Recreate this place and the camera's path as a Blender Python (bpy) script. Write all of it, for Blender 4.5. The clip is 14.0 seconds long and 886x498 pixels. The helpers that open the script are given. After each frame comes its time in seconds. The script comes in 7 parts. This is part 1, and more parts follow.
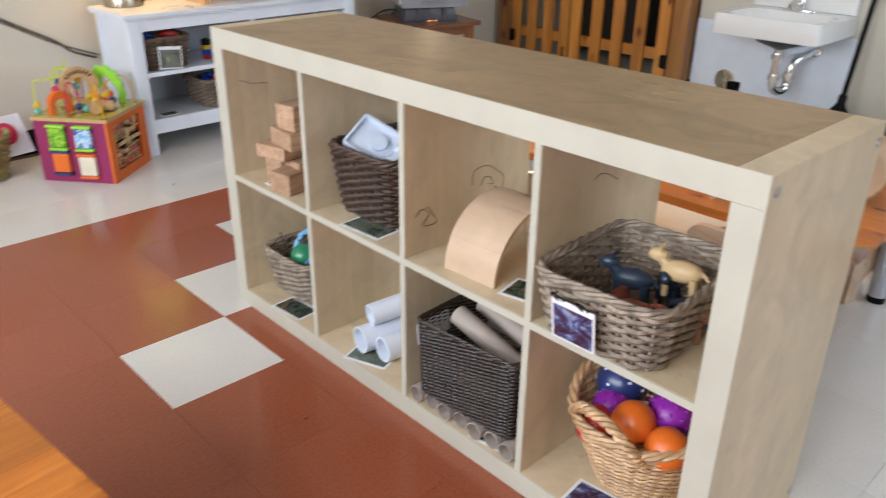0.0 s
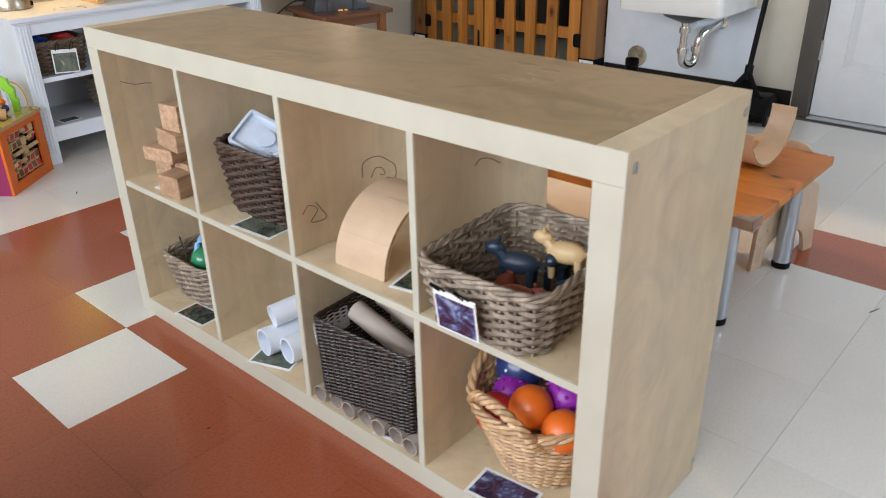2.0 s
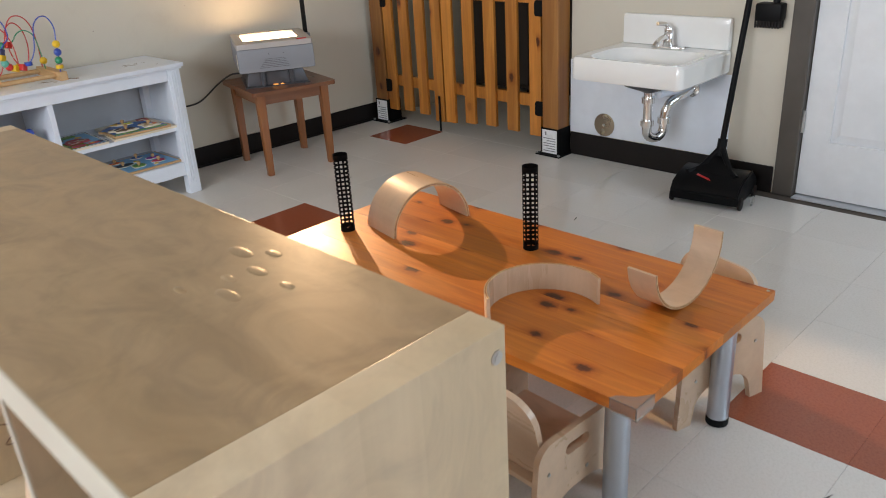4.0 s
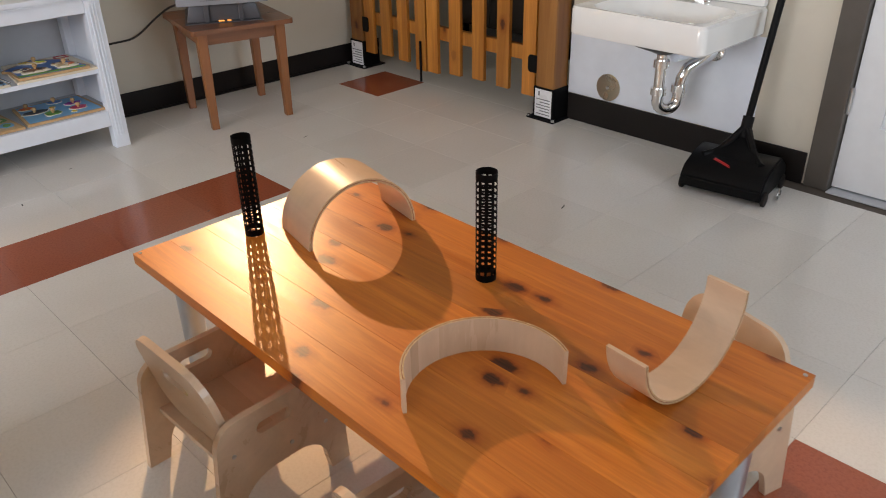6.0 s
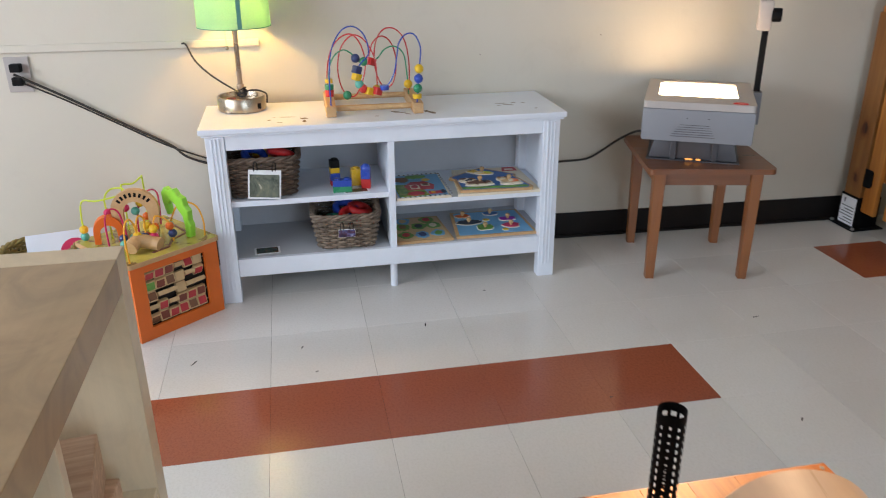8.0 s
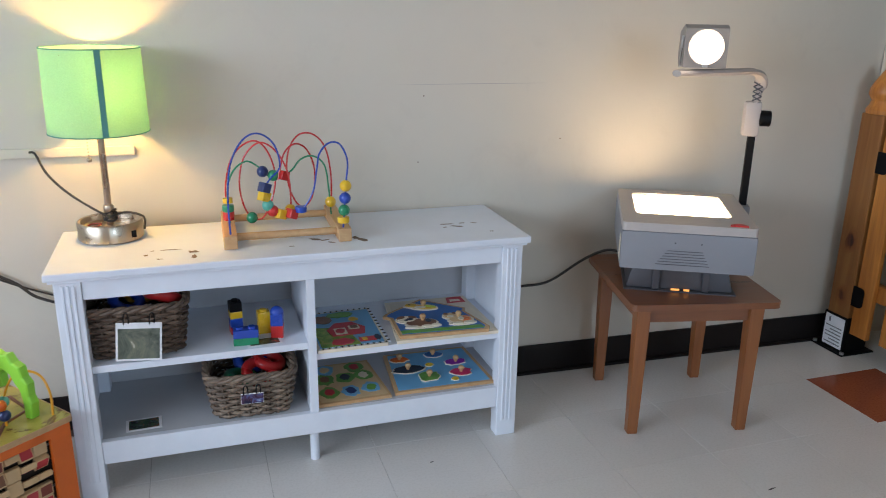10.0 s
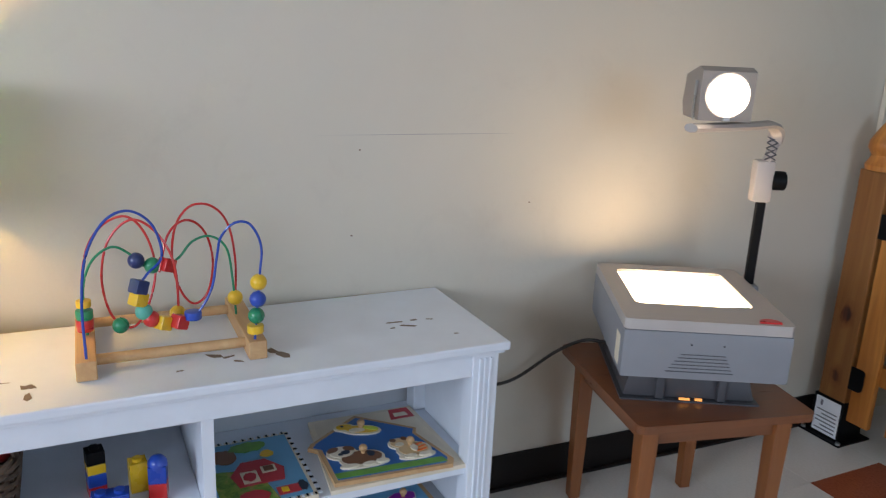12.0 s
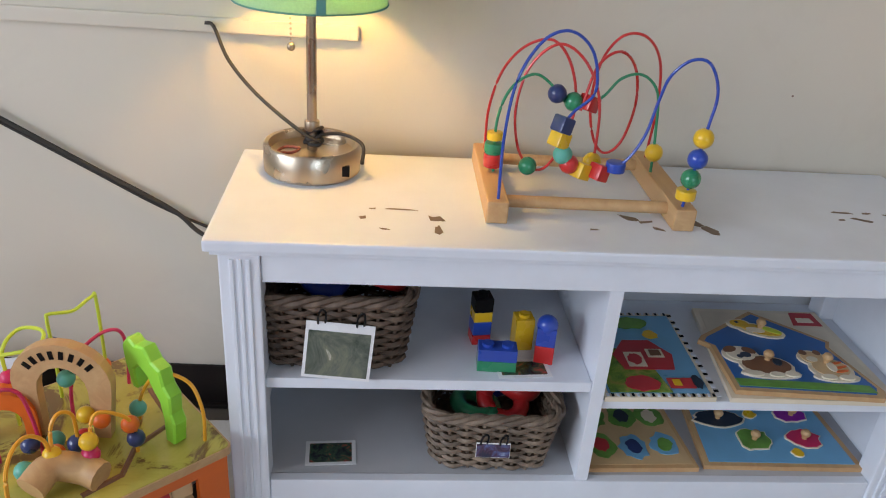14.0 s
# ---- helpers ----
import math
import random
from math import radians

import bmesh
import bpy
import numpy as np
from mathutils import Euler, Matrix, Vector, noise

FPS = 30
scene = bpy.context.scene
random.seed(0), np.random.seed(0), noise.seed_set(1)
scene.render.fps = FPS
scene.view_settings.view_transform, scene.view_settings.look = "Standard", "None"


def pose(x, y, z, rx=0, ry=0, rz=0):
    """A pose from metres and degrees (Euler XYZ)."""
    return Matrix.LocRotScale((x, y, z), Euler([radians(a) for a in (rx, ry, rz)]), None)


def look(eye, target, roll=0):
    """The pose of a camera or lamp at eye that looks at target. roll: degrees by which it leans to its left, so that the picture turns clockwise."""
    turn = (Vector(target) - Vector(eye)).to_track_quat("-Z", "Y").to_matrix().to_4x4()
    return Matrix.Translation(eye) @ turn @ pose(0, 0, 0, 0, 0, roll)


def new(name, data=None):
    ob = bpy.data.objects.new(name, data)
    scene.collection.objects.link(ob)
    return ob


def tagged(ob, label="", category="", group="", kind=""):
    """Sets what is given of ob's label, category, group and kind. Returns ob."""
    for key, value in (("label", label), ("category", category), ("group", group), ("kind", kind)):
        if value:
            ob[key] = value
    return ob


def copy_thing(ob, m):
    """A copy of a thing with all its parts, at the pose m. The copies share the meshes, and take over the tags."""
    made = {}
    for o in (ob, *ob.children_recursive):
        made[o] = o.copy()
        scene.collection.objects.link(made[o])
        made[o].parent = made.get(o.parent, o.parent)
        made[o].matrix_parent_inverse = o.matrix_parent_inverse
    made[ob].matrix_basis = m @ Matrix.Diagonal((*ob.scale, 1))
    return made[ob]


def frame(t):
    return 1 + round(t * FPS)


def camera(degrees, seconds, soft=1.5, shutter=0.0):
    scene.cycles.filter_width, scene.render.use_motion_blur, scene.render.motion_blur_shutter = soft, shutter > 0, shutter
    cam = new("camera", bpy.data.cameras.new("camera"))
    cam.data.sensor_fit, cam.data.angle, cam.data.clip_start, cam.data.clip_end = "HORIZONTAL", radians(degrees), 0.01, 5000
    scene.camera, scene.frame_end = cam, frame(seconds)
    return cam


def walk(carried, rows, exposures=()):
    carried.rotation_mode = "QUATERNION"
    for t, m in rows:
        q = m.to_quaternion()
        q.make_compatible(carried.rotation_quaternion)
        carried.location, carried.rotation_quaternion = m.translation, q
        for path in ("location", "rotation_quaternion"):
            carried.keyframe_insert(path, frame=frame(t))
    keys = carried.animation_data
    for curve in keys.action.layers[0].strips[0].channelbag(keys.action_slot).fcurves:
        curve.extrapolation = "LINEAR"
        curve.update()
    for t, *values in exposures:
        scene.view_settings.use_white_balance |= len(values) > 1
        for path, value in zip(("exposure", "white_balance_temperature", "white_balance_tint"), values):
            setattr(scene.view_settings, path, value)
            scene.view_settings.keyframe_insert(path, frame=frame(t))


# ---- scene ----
cam = camera(59.2, 14.0, soft=1.0, shutter=0.4)
# the clip's camera changes its exposure and white balance on the way: seconds, stops, kelvin, tint
EXPOSURES = [(0, -0.15, 7000, 15), (1.5, -0.16, 7000, 14), (3.0, -0.22, 7000, 13), (3.7, -0.20, 7050, 14), (6.0, -0.18, 7500, 18), (7.0, -0.12, 7150, 17), (8.0, -0.06, 6650, 14),
             (9.2, -0.22, 6150, 13), (11.5, -0.24, 6350, 13), (12.3, -0.36, 5950, 14), (13.0, -0.55, 5250, 13), (13.5, -0.35, 6350, 16), (14.0, -0.30, 6650, 16)]
PATH = [
    (0, (-0.968, -0.393, 1.13), (0.284, 0.913, 0.276), 0.7),
    (0.5, (-0.929, -0.396, 1.125), (0.462, 0.781, 0.301), -1.0),
    (1, (-0.929, -0.385, 1.117), (0.46, 0.787, 0.282), -2.2),
    (1.5, (-0.918, -0.386, 1.094), (0.438, 0.801, 0.228), -2.3),
    (2, (-0.863, -0.453, 1.122), (0.471, 0.748, 0.241), -1.2),
    (2.5, (-0.69, -0.569, 1.151), (0.582, 0.72, 0.302), -0.1),
    (3, (-0.47, -0.661, 1.153), (0.786, 0.659, 0.329), 0.4),
    (3.5, (-0.323, -0.592, 1.171), (0.96, 0.709, 0.36), -2.1),
    (3.7, (-0.259, -0.539, 1.196), (1.036, 0.763, 0.403), -3.3),
    (5.8, (0.351, -0.223, 1.16), (1.549, 1.058, 0.2), -1.6),
    (6, (0.367, -0.181, 1.145), (1.58, 1.087, 0.185), -1.2),
    (6.5, (0.424, -0.095, 1.151), (1.517, 1.3, 0.223), -2.1),
    (7, (0.582, 0.042, 1.187), (1.367, 1.681, 0.352), -2.1),
    (7.5, (0.643, 0.217, 1.2), (1.138, 1.985, 0.406), -1.2),
    (8, (0.649, 0.393, 1.21), (1.0, 2.205, 0.439), -0.4),
    (8.5, (0.643, 0.503, 1.203), (0.98, 2.324, 0.449), 0.6),
    (9, (0.665, 0.69, 1.191), (1.096, 2.534, 0.548), 0.2),
    (9.2, (0.692, 0.788, 1.2), (1.166, 2.639, 0.604), 0.1),
    (11.3, (0.712, 1.332, 1.224), (1.486, 3.071, 0.612), 1.8),
    (11.5, (0.761, 1.43, 1.22), (1.572, 3.167, 0.65), 1.7),
    (12, (0.776, 1.616, 1.221), (1.625, 3.346, 0.686), 2.6),
    (12.5, (0.682, 1.768, 1.218), (1.399, 3.539, 0.627), 3.4),
    (13, (0.601, 1.856, 1.159), (0.978, 3.678, 0.425), 3.8),
    (13.5, (0.585, 1.878, 1.143), (0.783, 3.673, 0.282), 3.6),
    (14, (0.593, 1.906, 1.117), (0.765, 3.681, 0.212), 4.3),
]
walk(cam, [(t, look(eye, target, roll)) for t, eye, target, roll in PATH], EXPOSURES)

# ---- world, sun, large lights ----
def make_world():
    w = bpy.data.worlds.new("sky")
    w.use_nodes = True
    nt = w.node_tree
    bg = nt.nodes["Background"]
    sky = nt.nodes.new("ShaderNodeTexSky")
    sky.sky_type = 'NISHITA'
    sky.sun_disc = False
    sky.sun_elevation, sky.sun_rotation = radians(50), radians(60)
    nt.links.new(sky.outputs[0], bg.inputs[0])
    bg.inputs[1].default_value = 0.1
    scene.world = w


make_world()


def lamp(name, kind, m, energy, color, **kw):
    data = bpy.data.lights.new(name, kind)
    data.energy, data.color = energy, color
    for k, v in kw.items():
        if k == "size": data.size = v
        elif k == "size_y": data.shape = 'RECTANGLE'; data.size_y = v
        elif k == "radius": data.shadow_soft_size = v
        elif k == "spot": data.spot_size = radians(v)
        elif k == "blend": data.spot_blend = v
        elif k == "spread": data.spread = radians(v)
    ob = new(name, data)
    ob.matrix_world = m
    return ob


SOUTH, WEST, EAST, CEIL = -3.2, -3.2, 3.035, 2.6
# daylight in the two window openings
lamp("window_daylight_south", 'AREA', look((1.95, SOUTH - 0.02, 1.75), (1.6, 2.4, 0.6)), 66, (0.60, 0.79, 1.0), size=1.9, size_y=1.1)
lamp("window_daylight_west", 'AREA', look((WEST - 0.02, 0.6, 1.68), (1.0, 1.3, 0.0)), 205, (0.76, 0.875, 1.0), size=3.6, size_y=1.3)
# the projector's head throws its beam over the low table
lamp("projector_beam", 'SPOT', look((2.016, 2.824, 1.120), (1.20, 0.70, 0.34)), 235, (1.0, 0.66, 0.37), radius=0.009, spot=40, blend=0.35)
# bulb of the table lamp
lamp("lamp_bulb", 'POINT', pose(0.480, 3.180, 1.0), 11.0, (1.0, 0.52, 0.13), radius=0.03)


# ---- materials ----
def shader(name):
    m = bpy.data.materials.new(name)
    m.use_nodes = True
    return m, m.node_tree, m.node_tree.nodes["Principled BSDF"]


def coords(nt, scale=(1, 1, 1), jitter=True):
    tc = nt.nodes.new("ShaderNodeTexCoord")
    mp = nt.nodes.new("ShaderNodeMapping")
    mp.inputs["Scale"].default_value = scale
    nt.links.new(tc.outputs["Object"], mp.inputs["Vector"])
    if jitter:
        info = nt.nodes.new("ShaderNodeObjectInfo")
        mul = nt.nodes.new("ShaderNodeMath")
        mul.operation = 'MULTIPLY'
        mul.inputs[1].default_value = 37.0
        nt.links.new(info.outputs["Random"], mul.inputs[0])
        nt.links.new(mul.outputs[0], mp.inputs["Location"])
    return mp.outputs[0]


def noise_tex(nt, vec, scale, detail=4.0, rough=0.6, distort=0.0):
    n = nt.nodes.new("ShaderNodeTexNoise")
    n.inputs["Scale"].default_value, n.inputs["Detail"].default_value = scale, detail
    n.inputs["Roughness"].default_value, n.inputs["Distortion"].default_value = rough, distort
    nt.links.new(vec, n.inputs["Vector"])
    return n.outputs["Fac"]


def ramp(nt, fac, stops):
    r = nt.nodes.new("ShaderNodeValToRGB")
    while len(r.color_ramp.elements) < len(stops):
        r.color_ramp.elements.new(0.5)
    for e, (p, c) in zip(r.color_ramp.elements, stops):
        e.position, e.color = p, (*c, 1)
    nt.links.new(fac, r.inputs[0])
    return r.outputs[0]


def mix(nt, fac, a, b, mode='MIX'):
    n = nt.nodes.new("ShaderNodeMix")
    n.data_type, n.blend_type = 'RGBA', mode
    for sock, v in ((n.inputs["Factor"], fac), (n.inputs[6], a), (n.inputs[7], b)):
        if isinstance(v, (int, float)): sock.default_value = v
        elif isinstance(v, tuple): sock.default_value = (*v, 1)
        else: nt.links.new(v, sock)
    return n.outputs[2]


def bump(nt, b, height, strength, distance=0.002):
    n = nt.nodes.new("ShaderNodeBump")
    n.inputs["Strength"].default_value, n.inputs["Distance"].default_value = strength, distance
    nt.links.new(height, n.inputs["Height"])
    nt.links.new(n.outputs[0], b.inputs["Normal"])


def span(nt, fac, lo, hi):
    n = nt.nodes.new("ShaderNodeMapRange")
    n.inputs["To Min"].default_value, n.inputs["To Max"].default_value = lo, hi
    n.inputs["From Min"].default_value, n.inputs["From Max"].default_value = 0.3, 0.7
    nt.links.new(fac, n.inputs["Value"])
    return n.outputs[0]


def plain(name, color, rough=0.5, metal=0.0, vary=0.12, scale=9.0, fine=180.0, relief=0.08, coat=0.0, gloss=0.5):
    """Paint, plastic, metal: two scales of unevenness in colour and gloss."""
    m, nt, b = shader(name)
    v = coords(nt)
    big, small = noise_tex(nt, v, scale), noise_tex(nt, v, fine, 2.0)
    dark = tuple(c * (1 - vary) for c in color)
    light = tuple(min(1, c * (1 + vary * 0.6)) for c in color)
    c = ramp(nt, big, [(0.3, dark), (0.7, light)])
    nt.links.new(c, b.inputs["Base Color"])
    nt.links.new(span(nt, big, max(0.02, rough - 0.08), min(1, rough + 0.1)), b.inputs["Roughness"])
    b.inputs["Metallic"].default_value = metal
    b.inputs["Specular IOR Level"].default_value = gloss
    b.inputs["Coat Weight"].default_value = coat
    if relief: bump(nt, b, small, relief, 0.0008)
    return m


def wood(name, light, dark, along=1, rough=0.4, knots=False, grain=26.0, tint=0.18, coat=0.0, thin=2, blotch=0.0, woven=False, strips=None):
    """Grain that runs along one axis of the piece, with streaks, tone from piece to piece and, if wanted, knots."""
    m, nt, b = shader(name)
    s = [grain, grain, grain]
    s[along] = grain * 0.05
    v = coords(nt, tuple(s))
    streak = noise_tex(nt, v, 1.0, 6.0, 0.65, 0.8)
    v2 = coords(nt, tuple(6 * k for k in s))
    fine = noise_tex(nt, v2, 1.0, 3.0)
    c = ramp(nt, streak, [(0.25, dark), (0.5, tuple((a + d) / 2 for a, d in zip(light, dark))), (0.68, light)])
    c = mix(nt, 0.22, c, ramp(nt, fine, [(0.35, dark), (0.65, light)]), 'MULTIPLY')
    info = nt.nodes.new("ShaderNodeObjectInfo")
    c = mix(nt, 1.0, c, ramp(nt, info.outputs["Random"], [(0.0, (1 - tint,) * 3), (1.0, (1.0, 1.0, 1.0))]), 'MULTIPLY')
    if blotch:
        cloud = noise_tex(nt, coords(nt, (1.0, 0.7, 0.8)), 9.0, 5.0, 0.62, 1.6)
        c = mix(nt, 1.0, c, ramp(nt, cloud, [(0.34, (1 - blotch, 1 - blotch, 1 - 0.9 * blotch)), (0.50, (1 - 0.4 * blotch,) * 3), (0.66, (1.0, 1.0, 1.0))]), 'MULTIPLY')
    if strips is not None:
        parts_ = nt.nodes.new("ShaderNodeSeparateXYZ")
        nt.links.new(coords(nt), parts_.inputs[0])
        for axis in strips:
            cut = nt.nodes.new("ShaderNodeMath")
            cut.operation = 'MULTIPLY'
            cut.inputs[1].default_value = 13.0
            nt.links.new(parts_.outputs[axis], cut.inputs[0])
            low = nt.nodes.new("ShaderNodeMath")
            low.operation = 'FLOOR'
            nt.links.new(cut.outputs[0], low.inputs[0])
            wn = nt.nodes.new("ShaderNodeTexWhiteNoise")
            wn.noise_dimensions = '1D'
            nt.links.new(low.outputs[0], wn.inputs["W"])
            c = mix(nt, 1.0, c, ramp(nt, wn.outputs["Value"], [(0.0, (0.90, 0.89, 0.86)), (1.0, (1.0, 1.0, 1.0))]), 'MULTIPLY')
    if woven:
        isl = nt.nodes.new("ShaderNodeNewGeometry")
        c = mix(nt, 1.0, c, ramp(nt, isl.outputs["Random Per Island"], [(0.0, (0.62, 0.60, 0.58)), (1.0, (1.0, 1.0, 1.0))]), 'MULTIPLY')
    if knots:
        vk = coords(nt)
        parts, join = nt.nodes.new("ShaderNodeSeparateXYZ"), nt.nodes.new("ShaderNodeCombineXYZ")
        nt.links.new(vk, parts.inputs[0])
        for slot, axis, k in ((0, ({0, 1, 2} - {along, thin}).pop(), 13.0), (1, along, 8.0)):
            mul = nt.nodes.new("ShaderNodeMath")
            mul.operation = 'MULTIPLY'
            mul.inputs[1].default_value = k
            nt.links.new(parts.outputs[axis], mul.inputs[0])
            nt.links.new(mul.outputs[0], join.inputs[slot])
        vo = nt.nodes.new("ShaderNodeTexVoronoi")
        vo.voronoi_dimensions = '2D'
        vo.inputs["Scale"].default_value = 1.0
        nt.links.new(join.outputs[0], vo.inputs["Vector"])
        sep = nt.nodes.new("ShaderNodeSeparateColor")
        nt.links.new(vo.outputs["Color"], sep.inputs[0])
        wobble = nt.nodes.new("ShaderNodeMath")
        wobble.operation = 'MULTIPLY_ADD'
        wobble.inputs[1].default_value = 0.22
        nt.links.new(noise_tex(nt, vk, 55.0, 3.0, 0.6), wobble.inputs[0])
        nt.links.new(vo.outputs["Distance"], wobble.inputs[2])
        less = nt.nodes.new("ShaderNodeMath")
        less.operation = 'SUBTRACT'
        less.inputs[1].default_value = 0.11
        nt.links.new(wobble.outputs[0], less.inputs[0])
        size = nt.nodes.new("ShaderNodeMath")
        size.operation = 'MULTIPLY_ADD'
        size.inputs[1].default_value, size.inputs[2].default_value = 0.16, -0.06
        nt.links.new(sep.outputs[1], size.inputs[0])
        grown = nt.nodes.new("ShaderNodeMath")
        grown.operation = 'ADD'
        nt.links.new(less.outputs[0], grown.inputs[0])
        nt.links.new(size.outputs[0], grown.inputs[1])
        near = ramp(nt, grown.outputs[0], [(0.06, (1, 1, 1)), (0.13, (0.9, 0.9, 0.9)), (0.17, (0.25, 0.25, 0.25)), (0.22, (0, 0, 0))])
        halo = ramp(nt, grown.outputs[0], [(0.14, (1, 1, 1)), (0.26, (0.45, 0.45, 0.45)), (0.42, (0, 0, 0))])
        pick = ramp(nt, sep.outputs[0], [(knots, (0, 0, 0)), (min(1.0, knots + 0.05), (1, 1, 1))])
        c = mix(nt, mix(nt, 1.0, halo, pick, 'MULTIPLY'), c, mix(nt, 1.0, c, (0.62, 0.42, 0.30), 'MULTIPLY'))
        c = mix(nt, mix(nt, 1.0, near, pick, 'MULTIPLY'), c, ramp(nt, fine, [(0.4, (0.040, 0.010, 0.005)), (0.62, (0.12, 0.030, 0.010))]))
    nt.links.new(c, b.inputs["Base Color"])
    nt.links.new(span(nt, streak, rough - 0.07, rough + 0.1), b.inputs["Roughness"])
    b.inputs["Coat Weight"].default_value = coat
    b.inputs["Coat Roughness"].default_value = 0.25
    bump(nt, b, fine, 0.10, 0.001)
    return m


def floor_tile(name, base, fleck, stain):
    """Waxed vinyl tile: fine flecks, cloudy dirt, a soft shine with scuffs."""
    m, nt, b = shader(name)
    tc = nt.nodes.new("ShaderNodeTexCoord")
    geo = nt.nodes.new("ShaderNodeNewGeometry")
    v = geo.outputs["Position"]
    fl = noise_tex(nt, v, 140.0, 3.0, 0.7)
    cloud = noise_tex(nt, v, 1.7, 5.0, 0.6)
    marks = noise_tex(nt, v, 11.0, 6.0, 0.75, 1.2)
    c = ramp(nt, fl, [(0.35, fleck), (0.55, base)])
    c = mix(nt, ramp(nt, cloud, [(0.40, (0, 0, 0)), (0.75, (0.40, 0.40, 0.40))]), c, stain)
    c = mix(nt, ramp(nt, marks, [(0.70, (0, 0, 0)), (0.85, (0.16, 0.16, 0.16))]), c, tuple(k * 0.6 for k in stain))
    info = nt.nodes.new("ShaderNodeObjectInfo")
    c = mix(nt, 1.0, c, ramp(nt, info.outputs["Random"], [(0.0, (0.93, 0.93, 0.93)), (1.0, (1, 1, 1))]), 'MULTIPLY')
    nt.links.new(c, b.inputs["Base Color"])
    nt.links.new(span(nt, cloud, 0.13, 0.24), b.inputs["Roughness"])
    bump(nt, b, noise_tex(nt, v, 85.0, 3.0), 0.05, 0.0012)
    return m


def wall_paint(name, color):
    m, nt, b = shader(name)
    geo = nt.nodes.new("ShaderNodeNewGeometry")
    v = geo.outputs["Position"]
    big, roller = noise_tex(nt, v, 1.1, 5.0), noise_tex(nt, v, 90.0, 3.0)
    smear = noise_tex(nt, v, 5.0, 6.0, 0.7, 0.6)
    c = ramp(nt, big, [(0.3, tuple(k * 0.94 for k in color)), (0.7, color)])
    c = mix(nt, ramp(nt, smear, [(0.56, (0, 0, 0)), (0.80, (0.30, 0.30, 0.30))]), c, (0.48, 0.43, 0.36))
    nt.links.new(c, b.inputs["Base Color"])
    nt.links.new(span(nt, big, 0.42, 0.58), b.inputs["Roughness"])
    bump(nt, b, roller, 0.22, 0.0015)
    return m


def glow(name, color, strength):
    m, nt, b = shader(name)
    b.inputs["Base Color"].default_value = (*color, 1)
    b.inputs["Emission Color"].default_value = (*color, 1)
    b.inputs["Emission Strength"].default_value = strength
    return m


def shade_cloth(name, color):
    m, nt, b = shader(name)
    out = nt.nodes["Material Output"]
    v = coords(nt, (300, 300, 300))
    weave = noise_tex(nt, v, 1.0, 2.0)
    tr = nt.nodes.new("ShaderNodeBsdfTranslucent")
    c = ramp(nt, weave, [(0.3, tuple(k * 0.9 for k in color)), (0.7, color)])
    nt.links.new(c, tr.inputs[0])
    nt.links.new(c, b.inputs["Base Color"])
    b.inputs["Roughness"].default_value = 0.85
    mx = nt.nodes.new("ShaderNodeMixShader")
    mx.inputs[0].default_value = 0.55
    nt.links.new(b.outputs[0], mx.inputs[1])
    nt.links.new(tr.outputs[0], mx.inputs[2])
    nt.links.new(mx.outputs[0], out.inputs[0])
    return m


def picture(name, stops, scale=40.0):
    """A printed photograph too small to make out: blotches of its colours under a glossy sleeve."""
    m, nt, b = shader(name)
    v = coords(nt)
    c = ramp(nt, noise_tex(nt, v, scale, 5.0, 0.7, 1.0), stops)
    nt.links.new(c, b.inputs["Base Color"])
    b.inputs["Roughness"].default_value = 0.15
    return m


